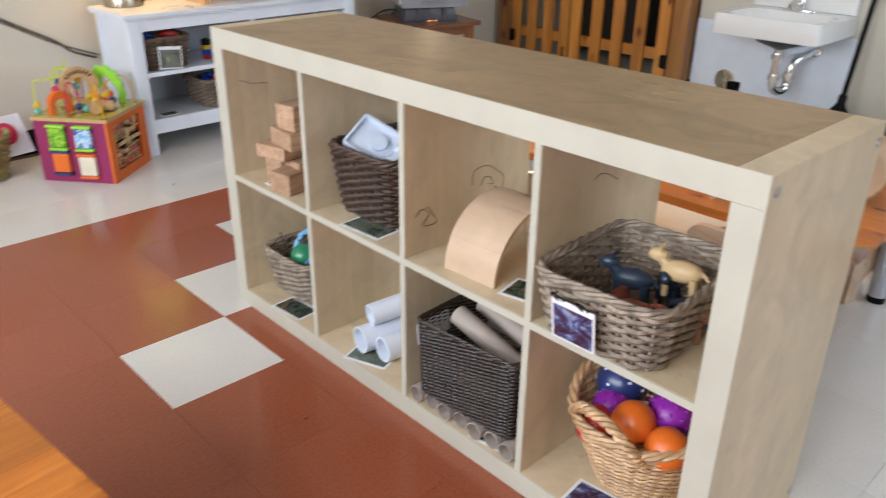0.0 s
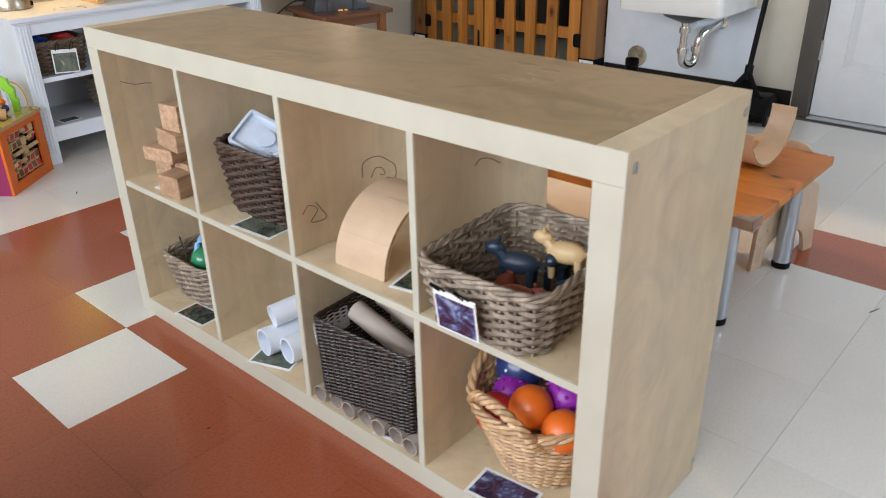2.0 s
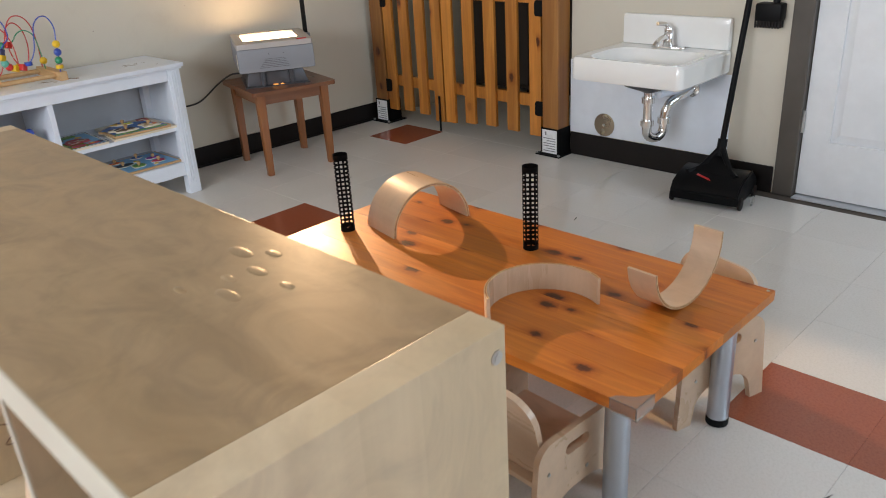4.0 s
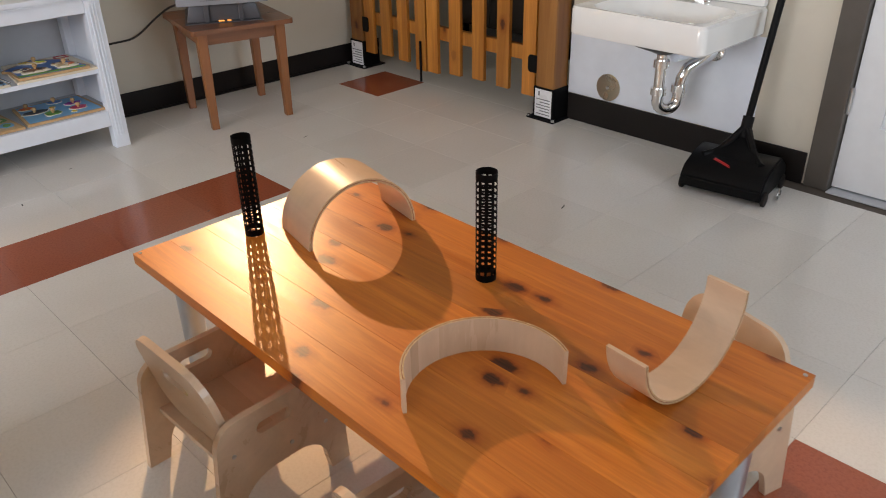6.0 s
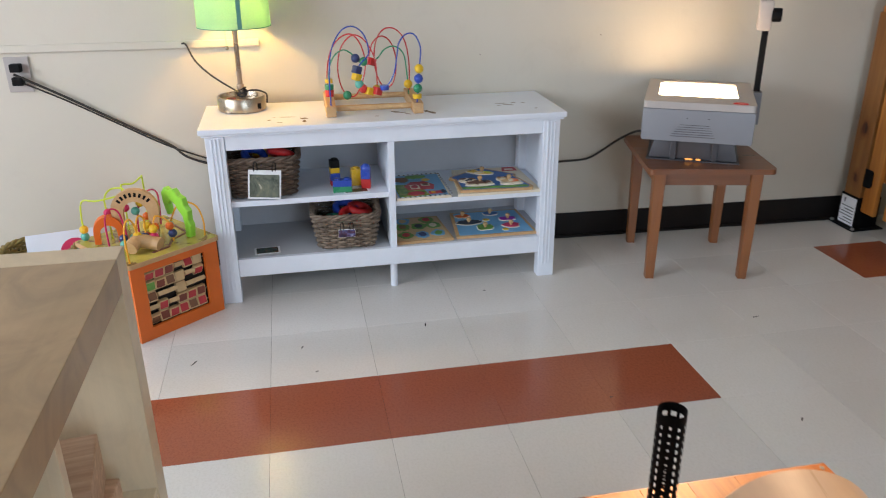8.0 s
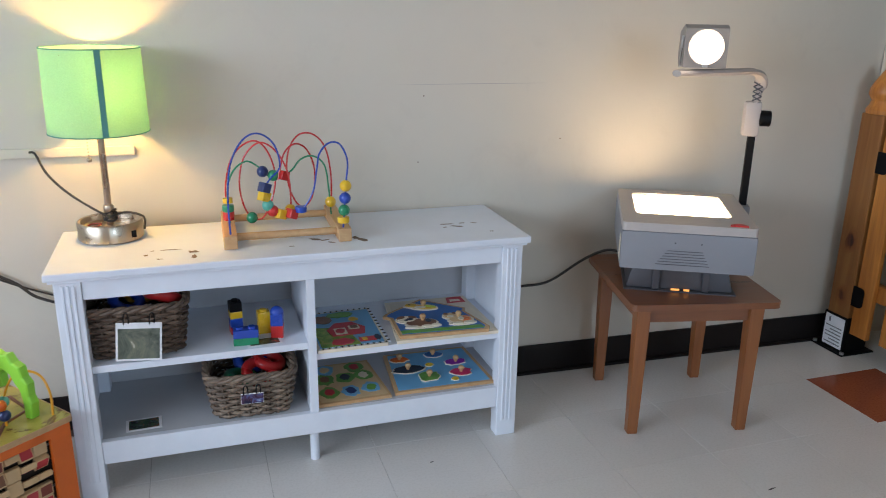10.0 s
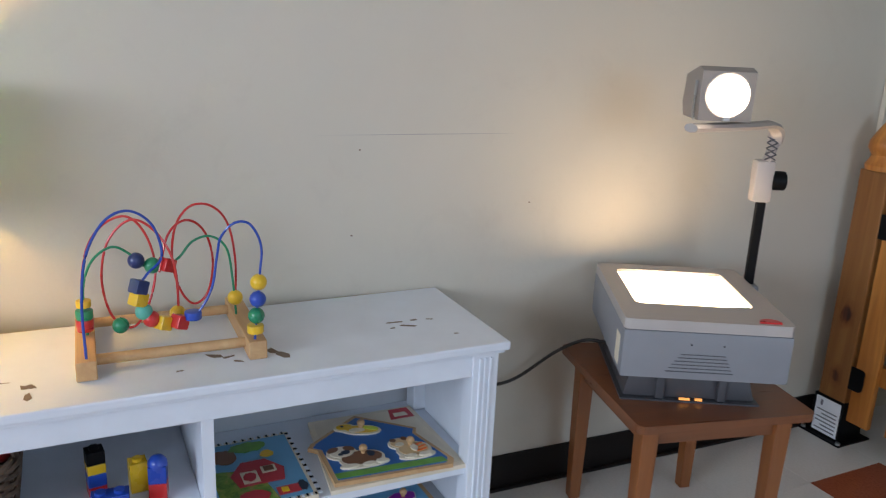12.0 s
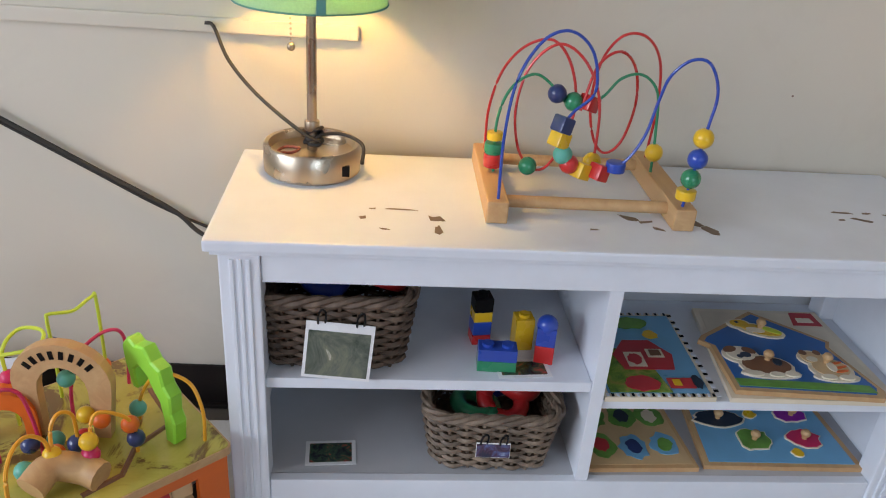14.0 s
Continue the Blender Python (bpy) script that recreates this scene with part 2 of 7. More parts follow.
M = {
    "wall": wall_paint("wall_paint", (0.635, 0.59, 0.495)),
    "ceiling": wall_paint("ceiling_paint", (0.62, 0.61, 0.58)),
    "green_wall": wall_paint("green_wall_paint", (0.50, 0.56, 0.30)),
    "tile_white": floor_tile("tile_grey_white", (0.78, 0.765, 0.73), (0.72, 0.705, 0.665), (0.64, 0.61, 0.55)),
    "tile_red": floor_tile("tile_brick_red", (0.38, 0.104, 0.050), (0.30, 0.078, 0.037), (0.32, 0.095, 0.052)),
    "screed": plain("joint_dirt", (0.10, 0.08, 0.065), 0.9),
    "rubber": plain("dark_vinyl_base", (0.012, 0.009, 0.008), 0.5, vary=0.25, gloss=0.25),
    # one birch foil in three tones, which carry how light falls on each face
    "birch": wood("birch_foil", (0.84, 0.715, 0.52), (0.70, 0.57, 0.385), 2, 0.33, grain=7.0, tint=0.04, blotch=0.16, strips=(0,)),
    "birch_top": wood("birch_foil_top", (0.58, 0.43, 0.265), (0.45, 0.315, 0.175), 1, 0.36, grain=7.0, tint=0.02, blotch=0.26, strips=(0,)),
    "birch_edge": plain("birch_edge_foil", (0.53, 0.515, 0.425), 0.42, vary=0.06),
    "white": plain("white_lacquer", (0.75, 0.80, 0.87), 0.38, vary=0.05),
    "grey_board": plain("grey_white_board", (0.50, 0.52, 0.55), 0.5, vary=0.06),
    "pine": wood("oiled_pine", (0.84, 0.32, 0.052), (0.56, 0.165, 0.022), 1, 0.38, 0.70, 40.0, 0.36, 0.0),
    "pine_end": wood("oiled_pine_edge", (0.42, 0.15, 0.045), (0.26, 0.085, 0.022), 1, 0.5, False, 40.0, 0.1),
    "gate": wood("varnished_cedar", (0.80, 0.36, 0.070), (0.44, 0.15, 0.024), 2, 0.38, 0.90, 26.0, 0.30, 0.2, 0),
    "post": wood("varnished_post", (0.46, 0.21, 0.055), (0.26, 0.095, 0.020), 2, 0.42, 0.93, 20.0, 0.2, 0.1, 0),
    "beech": wood("beech_stool", (0.40, 0.155, 0.048), (0.26, 0.088, 0.025), 2, 0.38, False, 30.0, 0.15, 0.15),
    "beech_top": wood("beech_stool_top", (0.28, 0.105, 0.04), (0.18, 0.062, 0.022), 0, 0.32, False, 30.0, 0.1, 0.2),
    "ply": wood("birch_plywood", (0.77, 0.60, 0.44), (0.68, 0.50, 0.35), 1, 0.30, False, 12.0, 0.06, 0.25, blotch=0.12),
    "ply_edge": wood("plywood_edge", (0.80, 0.66, 0.44), (0.46, 0.28, 0.13), 1, 0.5, False, 120.0, 0.06),
    "block": wood("unit_block_maple", (0.76, 0.54, 0.37), (0.40, 0.23, 0.13), 0, 0.5, False, 75.0, 0.25),
    "toywood": wood("bare_toy_wood", (0.70, 0.48, 0.25), (0.56, 0.34, 0.16), 1, 0.5, False, 30.0, 0.08),
    "alu": plain("grey_blue_metal", (0.50, 0.55, 0.62), 0.34, 0.85, 0.06),
    "chrome": plain("chrome", (0.80, 0.80, 0.80), 0.09, 1.0, 0.03, relief=0.0),
    "nickel": plain("brushed_nickel", (0.46, 0.39, 0.30), 0.28, 1.0, 0.08),
    "black": plain("black_plastic", (0.004, 0.004, 0.0045), 0.5, vary=0.3, gloss=0.16),
    "porcelain": plain("porcelain", (0.86, 0.86, 0.84), 0.10, vary=0.02, relief=0.0, coat=0.3),
    "door": plain("white_door_paint", (0.76, 0.78, 0.80), 0.42, vary=0.05),
    "doorframe": plain("grey_brown_frame_paint", (0.085, 0.072, 0.060), 0.45, vary=0.15),
    "proj": plain("grey_projector_plastic", (0.25, 0.255, 0.275), 0.5, vary=0.06, relief=0.2),
    # projector grey with light put in: head in brown shade, top frame warm-lit
    "proj_warm": plain("brown_grey_plastic", (0.27, 0.24, 0.215), 0.45, vary=0.08, relief=0.2),
    "proj_top": plain("warm_grey_plastic", (0.45, 0.41, 0.38), 0.5, vary=0.06, relief=0.2),
    "proj_dark": plain("dark_grey_metal", (0.10, 0.10, 0.11), 0.35, 0.4),
    "stage": glow("lit_stage_glass", (1.0, 0.70, 0.40), 11.0),
    "lens": glow("lit_lens", (1.0, 0.78, 0.54), 22.0),
    # glow for bars that stand in for lamp light reflected on the tabletop
    "slot": glow("leaking_lamp_light", (1.0, 0.40, 0.09), 1.0),
    "bulb": glow("warm_bulb", (1.0, 0.75, 0.38), 14.0),
    "shade": shade_cloth("green_lampshade_cloth", (0.40, 0.64, 0.52)),
    "seam": plain("teal_seam", (0.10, 0.30, 0.27), 0.8),
    "cord": plain("dark_cord", (0.03, 0.026, 0.022), 0.6),
    "wicker_grey": wood("grey_wicker", (0.66, 0.56, 0.45), (0.17, 0.12, 0.085), 2, 0.6, False, 30.0, 0.1, woven=True),
    # brown-grey wicker, darkened to put the sideboard's inner shade into its colour
    "wicker_umber": wood("umber_wicker", (0.30, 0.21, 0.145), (0.06, 0.038, 0.027), 2, 0.6, False, 30.0, 0.1, woven=True),
    "wicker_tan": wood("tan_wicker", (0.46, 0.36, 0.265), (0.11, 0.075, 0.052), 2, 0.6, False, 30.0, 0.1, woven=True),
    "wicker_brown": wood("dark_willow", (0.17, 0.10, 0.07), (0.035, 0.022, 0.015), 2, 0.5, False, 30.0, 0.1, woven=True),
    "wicker_black": wood("espresso_cord", (0.075, 0.045, 0.032), (0.02, 0.012, 0.009), 2, 0.45, False, 30.0, 0.1, woven=True),
    "wicker_honey": wood("honey_willow", (0.92, 0.68, 0.41), (0.54, 0.30, 0.14), 2, 0.45, False, 30.0, 0.1, woven=True),
    "wicker_yellow": wood("straw_wicker", (0.58, 0.48, 0.2), (0.36, 0.28, 0.1), 2, 0.6, False, 30.0, 0.1, woven=True),
    # near-black for shade inside box and cube, and for the dim room's cabinets
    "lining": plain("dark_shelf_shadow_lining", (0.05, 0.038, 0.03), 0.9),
    "card_tube": plain("grey_cardboard", (0.44, 0.37, 0.32), 0.75, vary=0.1),
    "paper": plain("white_paper", (0.74, 0.81, 0.91), 0.6, vary=0.05),
    "tray": plain("milky_plastic", (0.66, 0.74, 0.86), 0.25, vary=0.05),
    "crayon": plain("brown_crayon", (0.18, 0.10, 0.07), 0.7),
    "scuff": plain("bare_chipboard_scratch", (0.20, 0.15, 0.11), 0.8),
    "red": plain("red_paint", (0.58, 0.025, 0.025), 0.30, coat=0.3), "blue": plain("blue_paint", (0.02, 0.07, 0.42), 0.30, coat=0.3),
    "yellow": plain("yellow_paint", (0.80, 0.50, 0.02), 0.30, coat=0.3), "green": plain("green_paint", (0.02, 0.26, 0.12), 0.30, coat=0.3),
    "navy": plain("navy_paint", (0.02, 0.04, 0.15), 0.32, coat=0.3), "purple": plain("purple_vinyl", (0.28, 0.02, 0.36), 0.4),
    "orange": plain("orange_vinyl", (0.80, 0.16, 0.02), 0.38), "teal": plain("teal_paint", (0.10, 0.42, 0.34), 0.35),
    "lime": plain("lime_paint", (0.30, 0.72, 0.06), 0.35), "maroon": plain("magenta_panel", (0.30, 0.02, 0.10), 0.45),
    "box_orange": plain("orange_panel", (0.74, 0.15, 0.015), 0.42), "pinkred": plain("raspberry_paint", (0.62, 0.03, 0.12), 0.32),
    "amber": plain("amber_wire", (0.85, 0.40, 0.03), 0.35), "limewire": plain("lime_wire", (0.62, 0.75, 0.06), 0.35),
    "sky": plain("sky_blue_print", (0.16, 0.42, 0.66), 0.35), "deepblue": plain("deep_blue_print", (0.03, 0.14, 0.42), 0.35),
    "meadow": plain("meadow_print", (0.14, 0.34, 0.06), 0.4, vary=0.3, scale=30), "barnred": plain("barn_red_print", (0.52, 0.04, 0.05), 0.4),
    "cream": plain("cream_print", (0.80, 0.72, 0.56), 0.45), "brown": plain("brown_print", (0.22, 0.10, 0.05), 0.45),
    "tan": plain("tan_vinyl", (0.66, 0.46, 0.24), 0.45), "slate": plain("dark_blue_grey_vinyl", (0.02, 0.035, 0.06), 0.4),
    "bordeaux": plain("brown_red_vinyl", (0.22, 0.05, 0.03), 0.45),
    "photo_a": picture("photo_red_blue", [(0.38, (0.02, 0.02, 0.05)), (0.46, (0.07, 0.03, 0.06)), (0.55, (0.08, 0.10, 0.24)), (0.62, (0.30, 0.38, 0.55)), (0.72, (0.3, 0.04, 0.05))], 26),
    "photo_b": picture("photo_grey_green", [(0.35, (0.03, 0.045, 0.035)), (0.52, (0.13, 0.15, 0.12)), (0.62, (0.20, 0.21, 0.15)), (0.68, (0.62, 0.60, 0.5))], 16),
    "photo_c": picture("photo_dark", [(0.4, (0.02, 0.02, 0.03)), (0.55, (0.05, 0.10, 0.06)), (0.66, (0.45, 0.06, 0.05)), (0.8, (0.5, 0.5, 0.5))], 40),
    "sleeve": plain("white_sleeve", (0.86, 0.88, 0.90), 0.3),
    "steel": plain("plated_steel", (0.55, 0.55, 0.54), 0.3, 0.9),
    "label_print": plain("grey_print", (0.22, 0.22, 0.24), 0.6),
    "farm_print": picture("farm_print", [(0.35, (0.05, 0.16, 0.03)), (0.55, (0.22, 0.36, 0.06)), (0.7, (0.5, 0.34, 0.12))], 26),
    "zoo_top": picture("painted_top", [(0.40, (0.20, 0.12, 0.04)), (0.47, (0.48, 0.42, 0.08)), (0.75, (0.58, 0.50, 0.12))], 9),
    "zebra": picture("zebra_print", [(0.47, (0.05, 0.12, 0.35)), (0.5, (0.75, 0.85, 0.9)), (0.6, (0.15, 0.45, 0.75))], 30),
    "leaf_print": picture("leaf_print", [(0.40, (0.06, 0.25, 0.02)), (0.55, (0.35, 0.70, 0.05)), (0.7, (0.5, 0.05, 0.12))], 30),
}


# ---- mesh helpers ----
def part(name, bm, material, parent=None, label="", smooth=False):
    me = bpy.data.meshes.new(name)
    bmesh.ops.recalc_face_normals(bm, faces=bm.faces)
    bm.to_mesh(me)
    bm.free()
    for mt in (material if isinstance(material, (list, tuple)) else [material]):
        me.materials.append(M[mt])
    if smooth:
        me.polygons.foreach_set("use_smooth", [True] * len(me.polygons))
        me.set_sharp_from_angle(angle=radians(38))
    ob = new(name, me)
    ob.parent = parent
    if label: tagged(ob, label)
    return ob


def again(ob, parent, m):
    """The same piece once more, on the same mesh."""
    o = new(ob.name.split(".")[0], ob.data)
    o.parent = parent
    o.matrix_local = m
    return o


def thing(name, m, label, category, group="", kind=""):
    ob = new(name)
    ob.empty_display_size = 0.05
    ob.matrix_world = m
    return tagged(ob, label, category, group, kind)


def box(bm, x0, x1, y0, y1, z0, z1, bev=0.0, m=None, mat=0):
    r = bmesh.ops.create_cube(bm, size=1)
    vs = r["verts"]
    bmesh.ops.scale(bm, vec=(x1 - x0, y1 - y0, z1 - z0), verts=vs)
    bmesh.ops.translate(bm, vec=((x0 + x1) / 2, (y0 + y1) / 2, (z0 + z1) / 2), verts=vs)
    if bev > 0:
        es = list({e for v in vs for e in v.link_edges})
        bv = bmesh.ops.bevel(bm, geom=es, offset=bev, segments=2, profile=0.6, affect='EDGES')
        vs = list({v for f in bv["faces"] for v in f.verts} | {v for v in vs if v.is_valid})
    if m is not None: bmesh.ops.transform(bm, matrix=m, verts=vs)
    if mat:
        for f in {f for v in vs for f in v.link_faces}: f.material_index = mat
    return vs


def boxed(*a, **k):
    bm = bmesh.new()
    box(bm, *a, **k)
    return bm


def cyl(bm, p, r, h, seg=20, axis='z', r2=None, bev=0.0):
    """A cylinder or cone from p along an axis."""
    t = bmesh.ops.create_cone(bm, cap_ends=True, segments=seg, radius1=r, radius2=r if r2 is None else r2, depth=h)
    vs = t["verts"]
    if bev:
        es = [e for e in {e for v in vs for e in v.link_edges} if abs(e.verts[0].co.z - e.verts[1].co.z) < 1e-6]
        bv = bmesh.ops.bevel(bm, geom=es, offset=bev, segments=2, profile=0.6, affect='EDGES')
        vs = list({v for f in bv["faces"] for v in f.verts} | {v for v in vs if v.is_valid})
    bmesh.ops.translate(bm, vec=(0, 0, h / 2), verts=vs)
    rot = {'z': Matrix(), 'x': Matrix.Rotation(radians(90), 4, 'Y'), 'y': Matrix.Rotation(radians(-90), 4, 'X')}[axis]
    bmesh.ops.transform(bm, matrix=Matrix.Translation(p) @ rot, verts=vs)
    return vs


def ball(bm, p, r, seg=16, squash=(1, 1, 1)):
    vs = bmesh.ops.create_uvsphere(bm, u_segments=seg, v_segments=seg // 2 + 2, radius=r)["verts"]
    bmesh.ops.scale(bm, vec=squash, verts=vs)
    bmesh.ops.translate(bm, vec=p, verts=vs)
    return vs


def lathe(bm, profile, seg=32, at=(0, 0, 0), closed=False):
    """Turns a profile of (radius, height) about the upright axis."""
    rings = []
    for r, z in profile:
        rings.append([bm.verts.new((at[0] + r * math.cos(2 * math.pi * k / seg), at[1] + r * math.sin(2 * math.pi * k / seg), at[2] + z)) for k in range(seg)])
    pairs = list(zip(rings, rings[1:])) + ([(rings[-1], rings[0])] if closed else [])
    for a, b in pairs:
        for k in range(seg):
            bm.faces.new((a[k], a[(k + 1) % seg], b[(k + 1) % seg], b[k]))
    if not closed:
        bm.faces.new(rings[0][::-1])
        bm.faces.new(rings[-1])


def spline(points, per=8, loop=False):
    """A smooth line through a few points."""
    P = [Vector(p) for p in points]
    n, out = len(P), []
    for i in range(n if loop else n - 1):
        a, b = P[i], P[(i + 1) % n]
        p0 = P[i - 1] if (i or loop) else a * 2 - b
        p3 = P[(i + 2) % n] if (i + 2 < n or loop) else b * 2 - a
        for k in range(per):
            t = k / per
            out.append(0.5 * ((2 * a) + (b - p0) * t + (2 * p0 - 5 * a + 4 * b - p3) * t * t + (3 * a - p0 - 3 * b + p3) * t ** 3))
    if not loop: out.append(P[-1])
    return out


def sweep(bm, path, r, seg=8, loop=False, flat=1.0):
    """A round rod along a path."""
    n = len(path)
    rings, up = [], Vector((0, 0, 1))
    for i, p in enumerate(path):
        a = path[i - 1] if (i or loop) else p
        b = path[(i + 1) % n] if (i + 1 < n or loop) else p
        d = (Vector(b) - Vector(a))
        d = d.normalized() if d.length > 1e-9 else Vector((0, 0, 1))
        ref = up if abs(d.z) < 0.95 else Vector((1, 0, 0)) if not rings else rings_ref
        s = d.cross(ref).normalized()
        u = s.cross(d).normalized()
        rings_ref = u
        rings.append([bm.verts.new(Vector(p) + s * (r * flat * math.cos(2 * math.pi * k / seg)) + u * (r * math.sin(2 * math.pi * k / seg))) for k in range(seg)])
    for i in range(n if loop else n - 1):
        A, B = rings[i], rings[(i + 1) % n]
        for k in range(seg):
            bm.faces.new((A[k], A[(k + 1) % seg], B[(k + 1) % seg], B[k]))
    if not loop:
        bm.faces.new(rings[0][::-1])
        bm.faces.new(rings[-1])


def outline(bm, pts, depth, axis='y', holes=(), at=(0, 0, 0)):
    """A flat board cut to an outline (2D points), with holes, of that thickness along an axis."""
    def place(a, b, h):
        return {'y': (a, h, b), 'z': (a, b, h), 'x': (h, a, b)}[axis]
    edges, sides = [], []
    for loop in (pts, *holes):
        vs = [bm.verts.new(Vector(place(a, b, 0)) + Vector(at)) for a, b in loop]
        es = [bm.edges.new((vs[k], vs[(k + 1) % len(vs)])) for k in range(len(vs))]
        edges += es
    fill = bmesh.ops.triangle_fill(bm, use_beauty=True, use_dissolve=False, edges=edges)
    faces = [g for g in fill["geom"] if isinstance(g, bmesh.types.BMFace)]
    ext = bmesh.ops.extrude_face_region(bm, geom=faces)
    moved = [g for g in ext["geom"] if isinstance(g, bmesh.types.BMVert)]
    bmesh.ops.translate(bm, vec=place(0, 0, depth), verts=moved)


def arc(cx, cy, r, a0, a1, n=10, ry=None):
    ry = r if ry is None else ry
    return [(cx + r * math.cos(radians(a0 + (a1 - a0) * k / n)), cy + ry * math.sin(radians(a0 + (a1 - a0) * k / n))) for k in range(n + 1)]


def rounded(w, h, r, n=5, x=0.0, y=0.0):
    w, h = w / 2 - r, h / 2 - r
    return arc(x + w, y + h, r, 0, 90, n) + arc(x - w, y + h, r, 90, 180, n) + arc(x - w, y - h, r, 180, 270, n) + arc(x + w, y - h, r, 270, 360, n)


# ---- structure ----
def structure(name, bm, material, label, smooth=False):
    return tagged(part(name, bm, material, None, "", smooth), label, name.split("_")[0], "", "structure")


NORTH_TURN = -1.8                      # the north wall runs a little askew
north = pose(0, 3.321, 0, 0, 0, NORTH_TURN)
w = structure("wall_north", boxed(-3.4, 4.3, 0, 0.12, 0, CEIL), "wall", "cream painted wall behind the white sideboard")
w.matrix_world = north


def wall_mark(x, z, width, height, mat):
    """A small smudge or dent on the wall behind the sideboard."""
    rr = random.Random(int(1000 * (x + z)))
    bm = bmesh.new()
    pts = [(width / 2 * (1 + rr.uniform(-0.3, 0.2)) * math.cos(k * math.pi / 6), height / 2 * (1 + rr.uniform(-0.4, 0.3)) * math.sin(k * math.pi / 6)) for k in range(12)]
    outline(bm, pts, 0.0006, 'y')
    part("wall_mark", bm, mat, w).matrix_local = pose(x, -0.0008, z)


for x, z, a, b, mt in ((1.355, 0.758, 0.005, 0.004, "crayon"), (1.372, 0.957, 0.005, 0.004, "crayon"), (1.822, 0.816, 0.006, 0.003, "crayon"), (1.52, 0.991, 0.44, 0.0020, "proj_top")):
    wall_mark(x, z, a, b, mt)


def wall_with_openings(along, lo, hi, a0, a1, top, openings, name, material, label):
    """A wall of thickness lo..hi, that runs from a0 to a1, with openings (a, b, z0, z1) right through it."""
    bm = bmesh.new()
    cuts = sorted(openings)
    at = a0
    def add(p, q, z0, z1):
        if q - p < 1e-4 or z1 - z0 < 1e-4: return
        if along == 'y': box(bm, lo, hi, p, q, z0, z1)
        else: box(bm, p, q, lo, hi, z0, z1)
    for a, b, z0, z1 in cuts:
        add(at, a, 0, top)
        add(a, b, 0, z0)
        add(a, b, z1, top)
        at = b
    add(at, a1, 0, top)
    return structure(name, bm, material, label)


wall_with_openings('y', EAST, EAST + 0.12, SOUTH, 3.222, CEIL, [(-0.285, 0.735, 0, 2.08), (1.80, 3.205, 0, 2.15)], "wall_east", "wall", "cream painted wall with sink, door and gated opening")
wall_with_openings('y', WEST - 0.12, WEST, SOUTH, 3.5, CEIL, [(-1.2, 2.4, 1.03, 2.33)], "wall_west", "wall", "cream painted wall with a wide window")
wall_with_openings('x', SOUTH - 0.12, SOUTH, WEST, EAST + 0.12, CEIL, [(1.0, 2.9, 1.2, 2.3)], "wall_south", "wall", "cream painted wall with a wide window")
structure("ceiling", boxed(WEST - 0.12, 4.4, SOUTH - 0.12, 3.7, CEIL, CEIL + 0.1), "ceiling", "plain off-white ceiling")
wall_with_openings('y', 4.3, 4.42, 1.0, 3.4, CEIL, [], "wall_side_room", "green_wall", "pale green wall of the room behind the gate")
structure("wall_side_south", boxed(EAST + 0.12, 4.3, 0.9, 1.0, 0, CEIL), "green_wall", "pale green end wall behind the gate")


def window(name, m, w, h, label):
    win = tagged(thing(name, m, label, "window"), kind="structure")
    bm = bmesh.new()
    for x0, x1, z0, z1 in ((0, w, 0, 0.05), (0, w, h - 0.05, h), (0, 0.05, 0.05, h - 0.05), (w - 0.05, w, 0.05, h - 0.05), (w / 2 - 0.025, w / 2 + 0.025, 0.05, h - 0.05)):
        box(bm, x0, x1, -0.03, 0.03, z0, z1, 0.004)
    part("window_frame", bm, "white", win)
    part("window_sill", boxed(-0.04, w + 0.04, -0.09, -0.031, -0.03, -0.002, 0.004), "white", win)


window("window_1", pose(2.9, SOUTH - 0.075, 1.2, 0, 0, 180), 1.9, 1.1, "wide white framed window in the far wall")
window("window_2", pose(WEST - 0.075, -1.2, 1.03, 0, 0, 90), 3.6, 1.3, "wide white framed window in the side wall")

# vinyl base along the walls
bm = bmesh.new()
box(bm, -3.3, 2.98, -0.009, -0.001, 0.0, 0.105, 0.002)
box(bm, -3.3, 2.98, -0.020, -0.001, 0.0, 0.010, 0.003)
structure("baseboard", bm, "rubber", "dark brown vinyl base along the wall", True).matrix_world = north
structure("baseboard_east", boxed(EAST - 0.011, EAST - 0.002, 0.762, 1.795, 0, 0.115, 0.002), "rubber", "dark brown vinyl base under the sink")
structure("baseboard_corner", boxed(EAST - 0.011, EAST - 0.002, SOUTH, -0.318, 0, 0.115, 0.002), "rubber", "dark brown vinyl base beside the door")


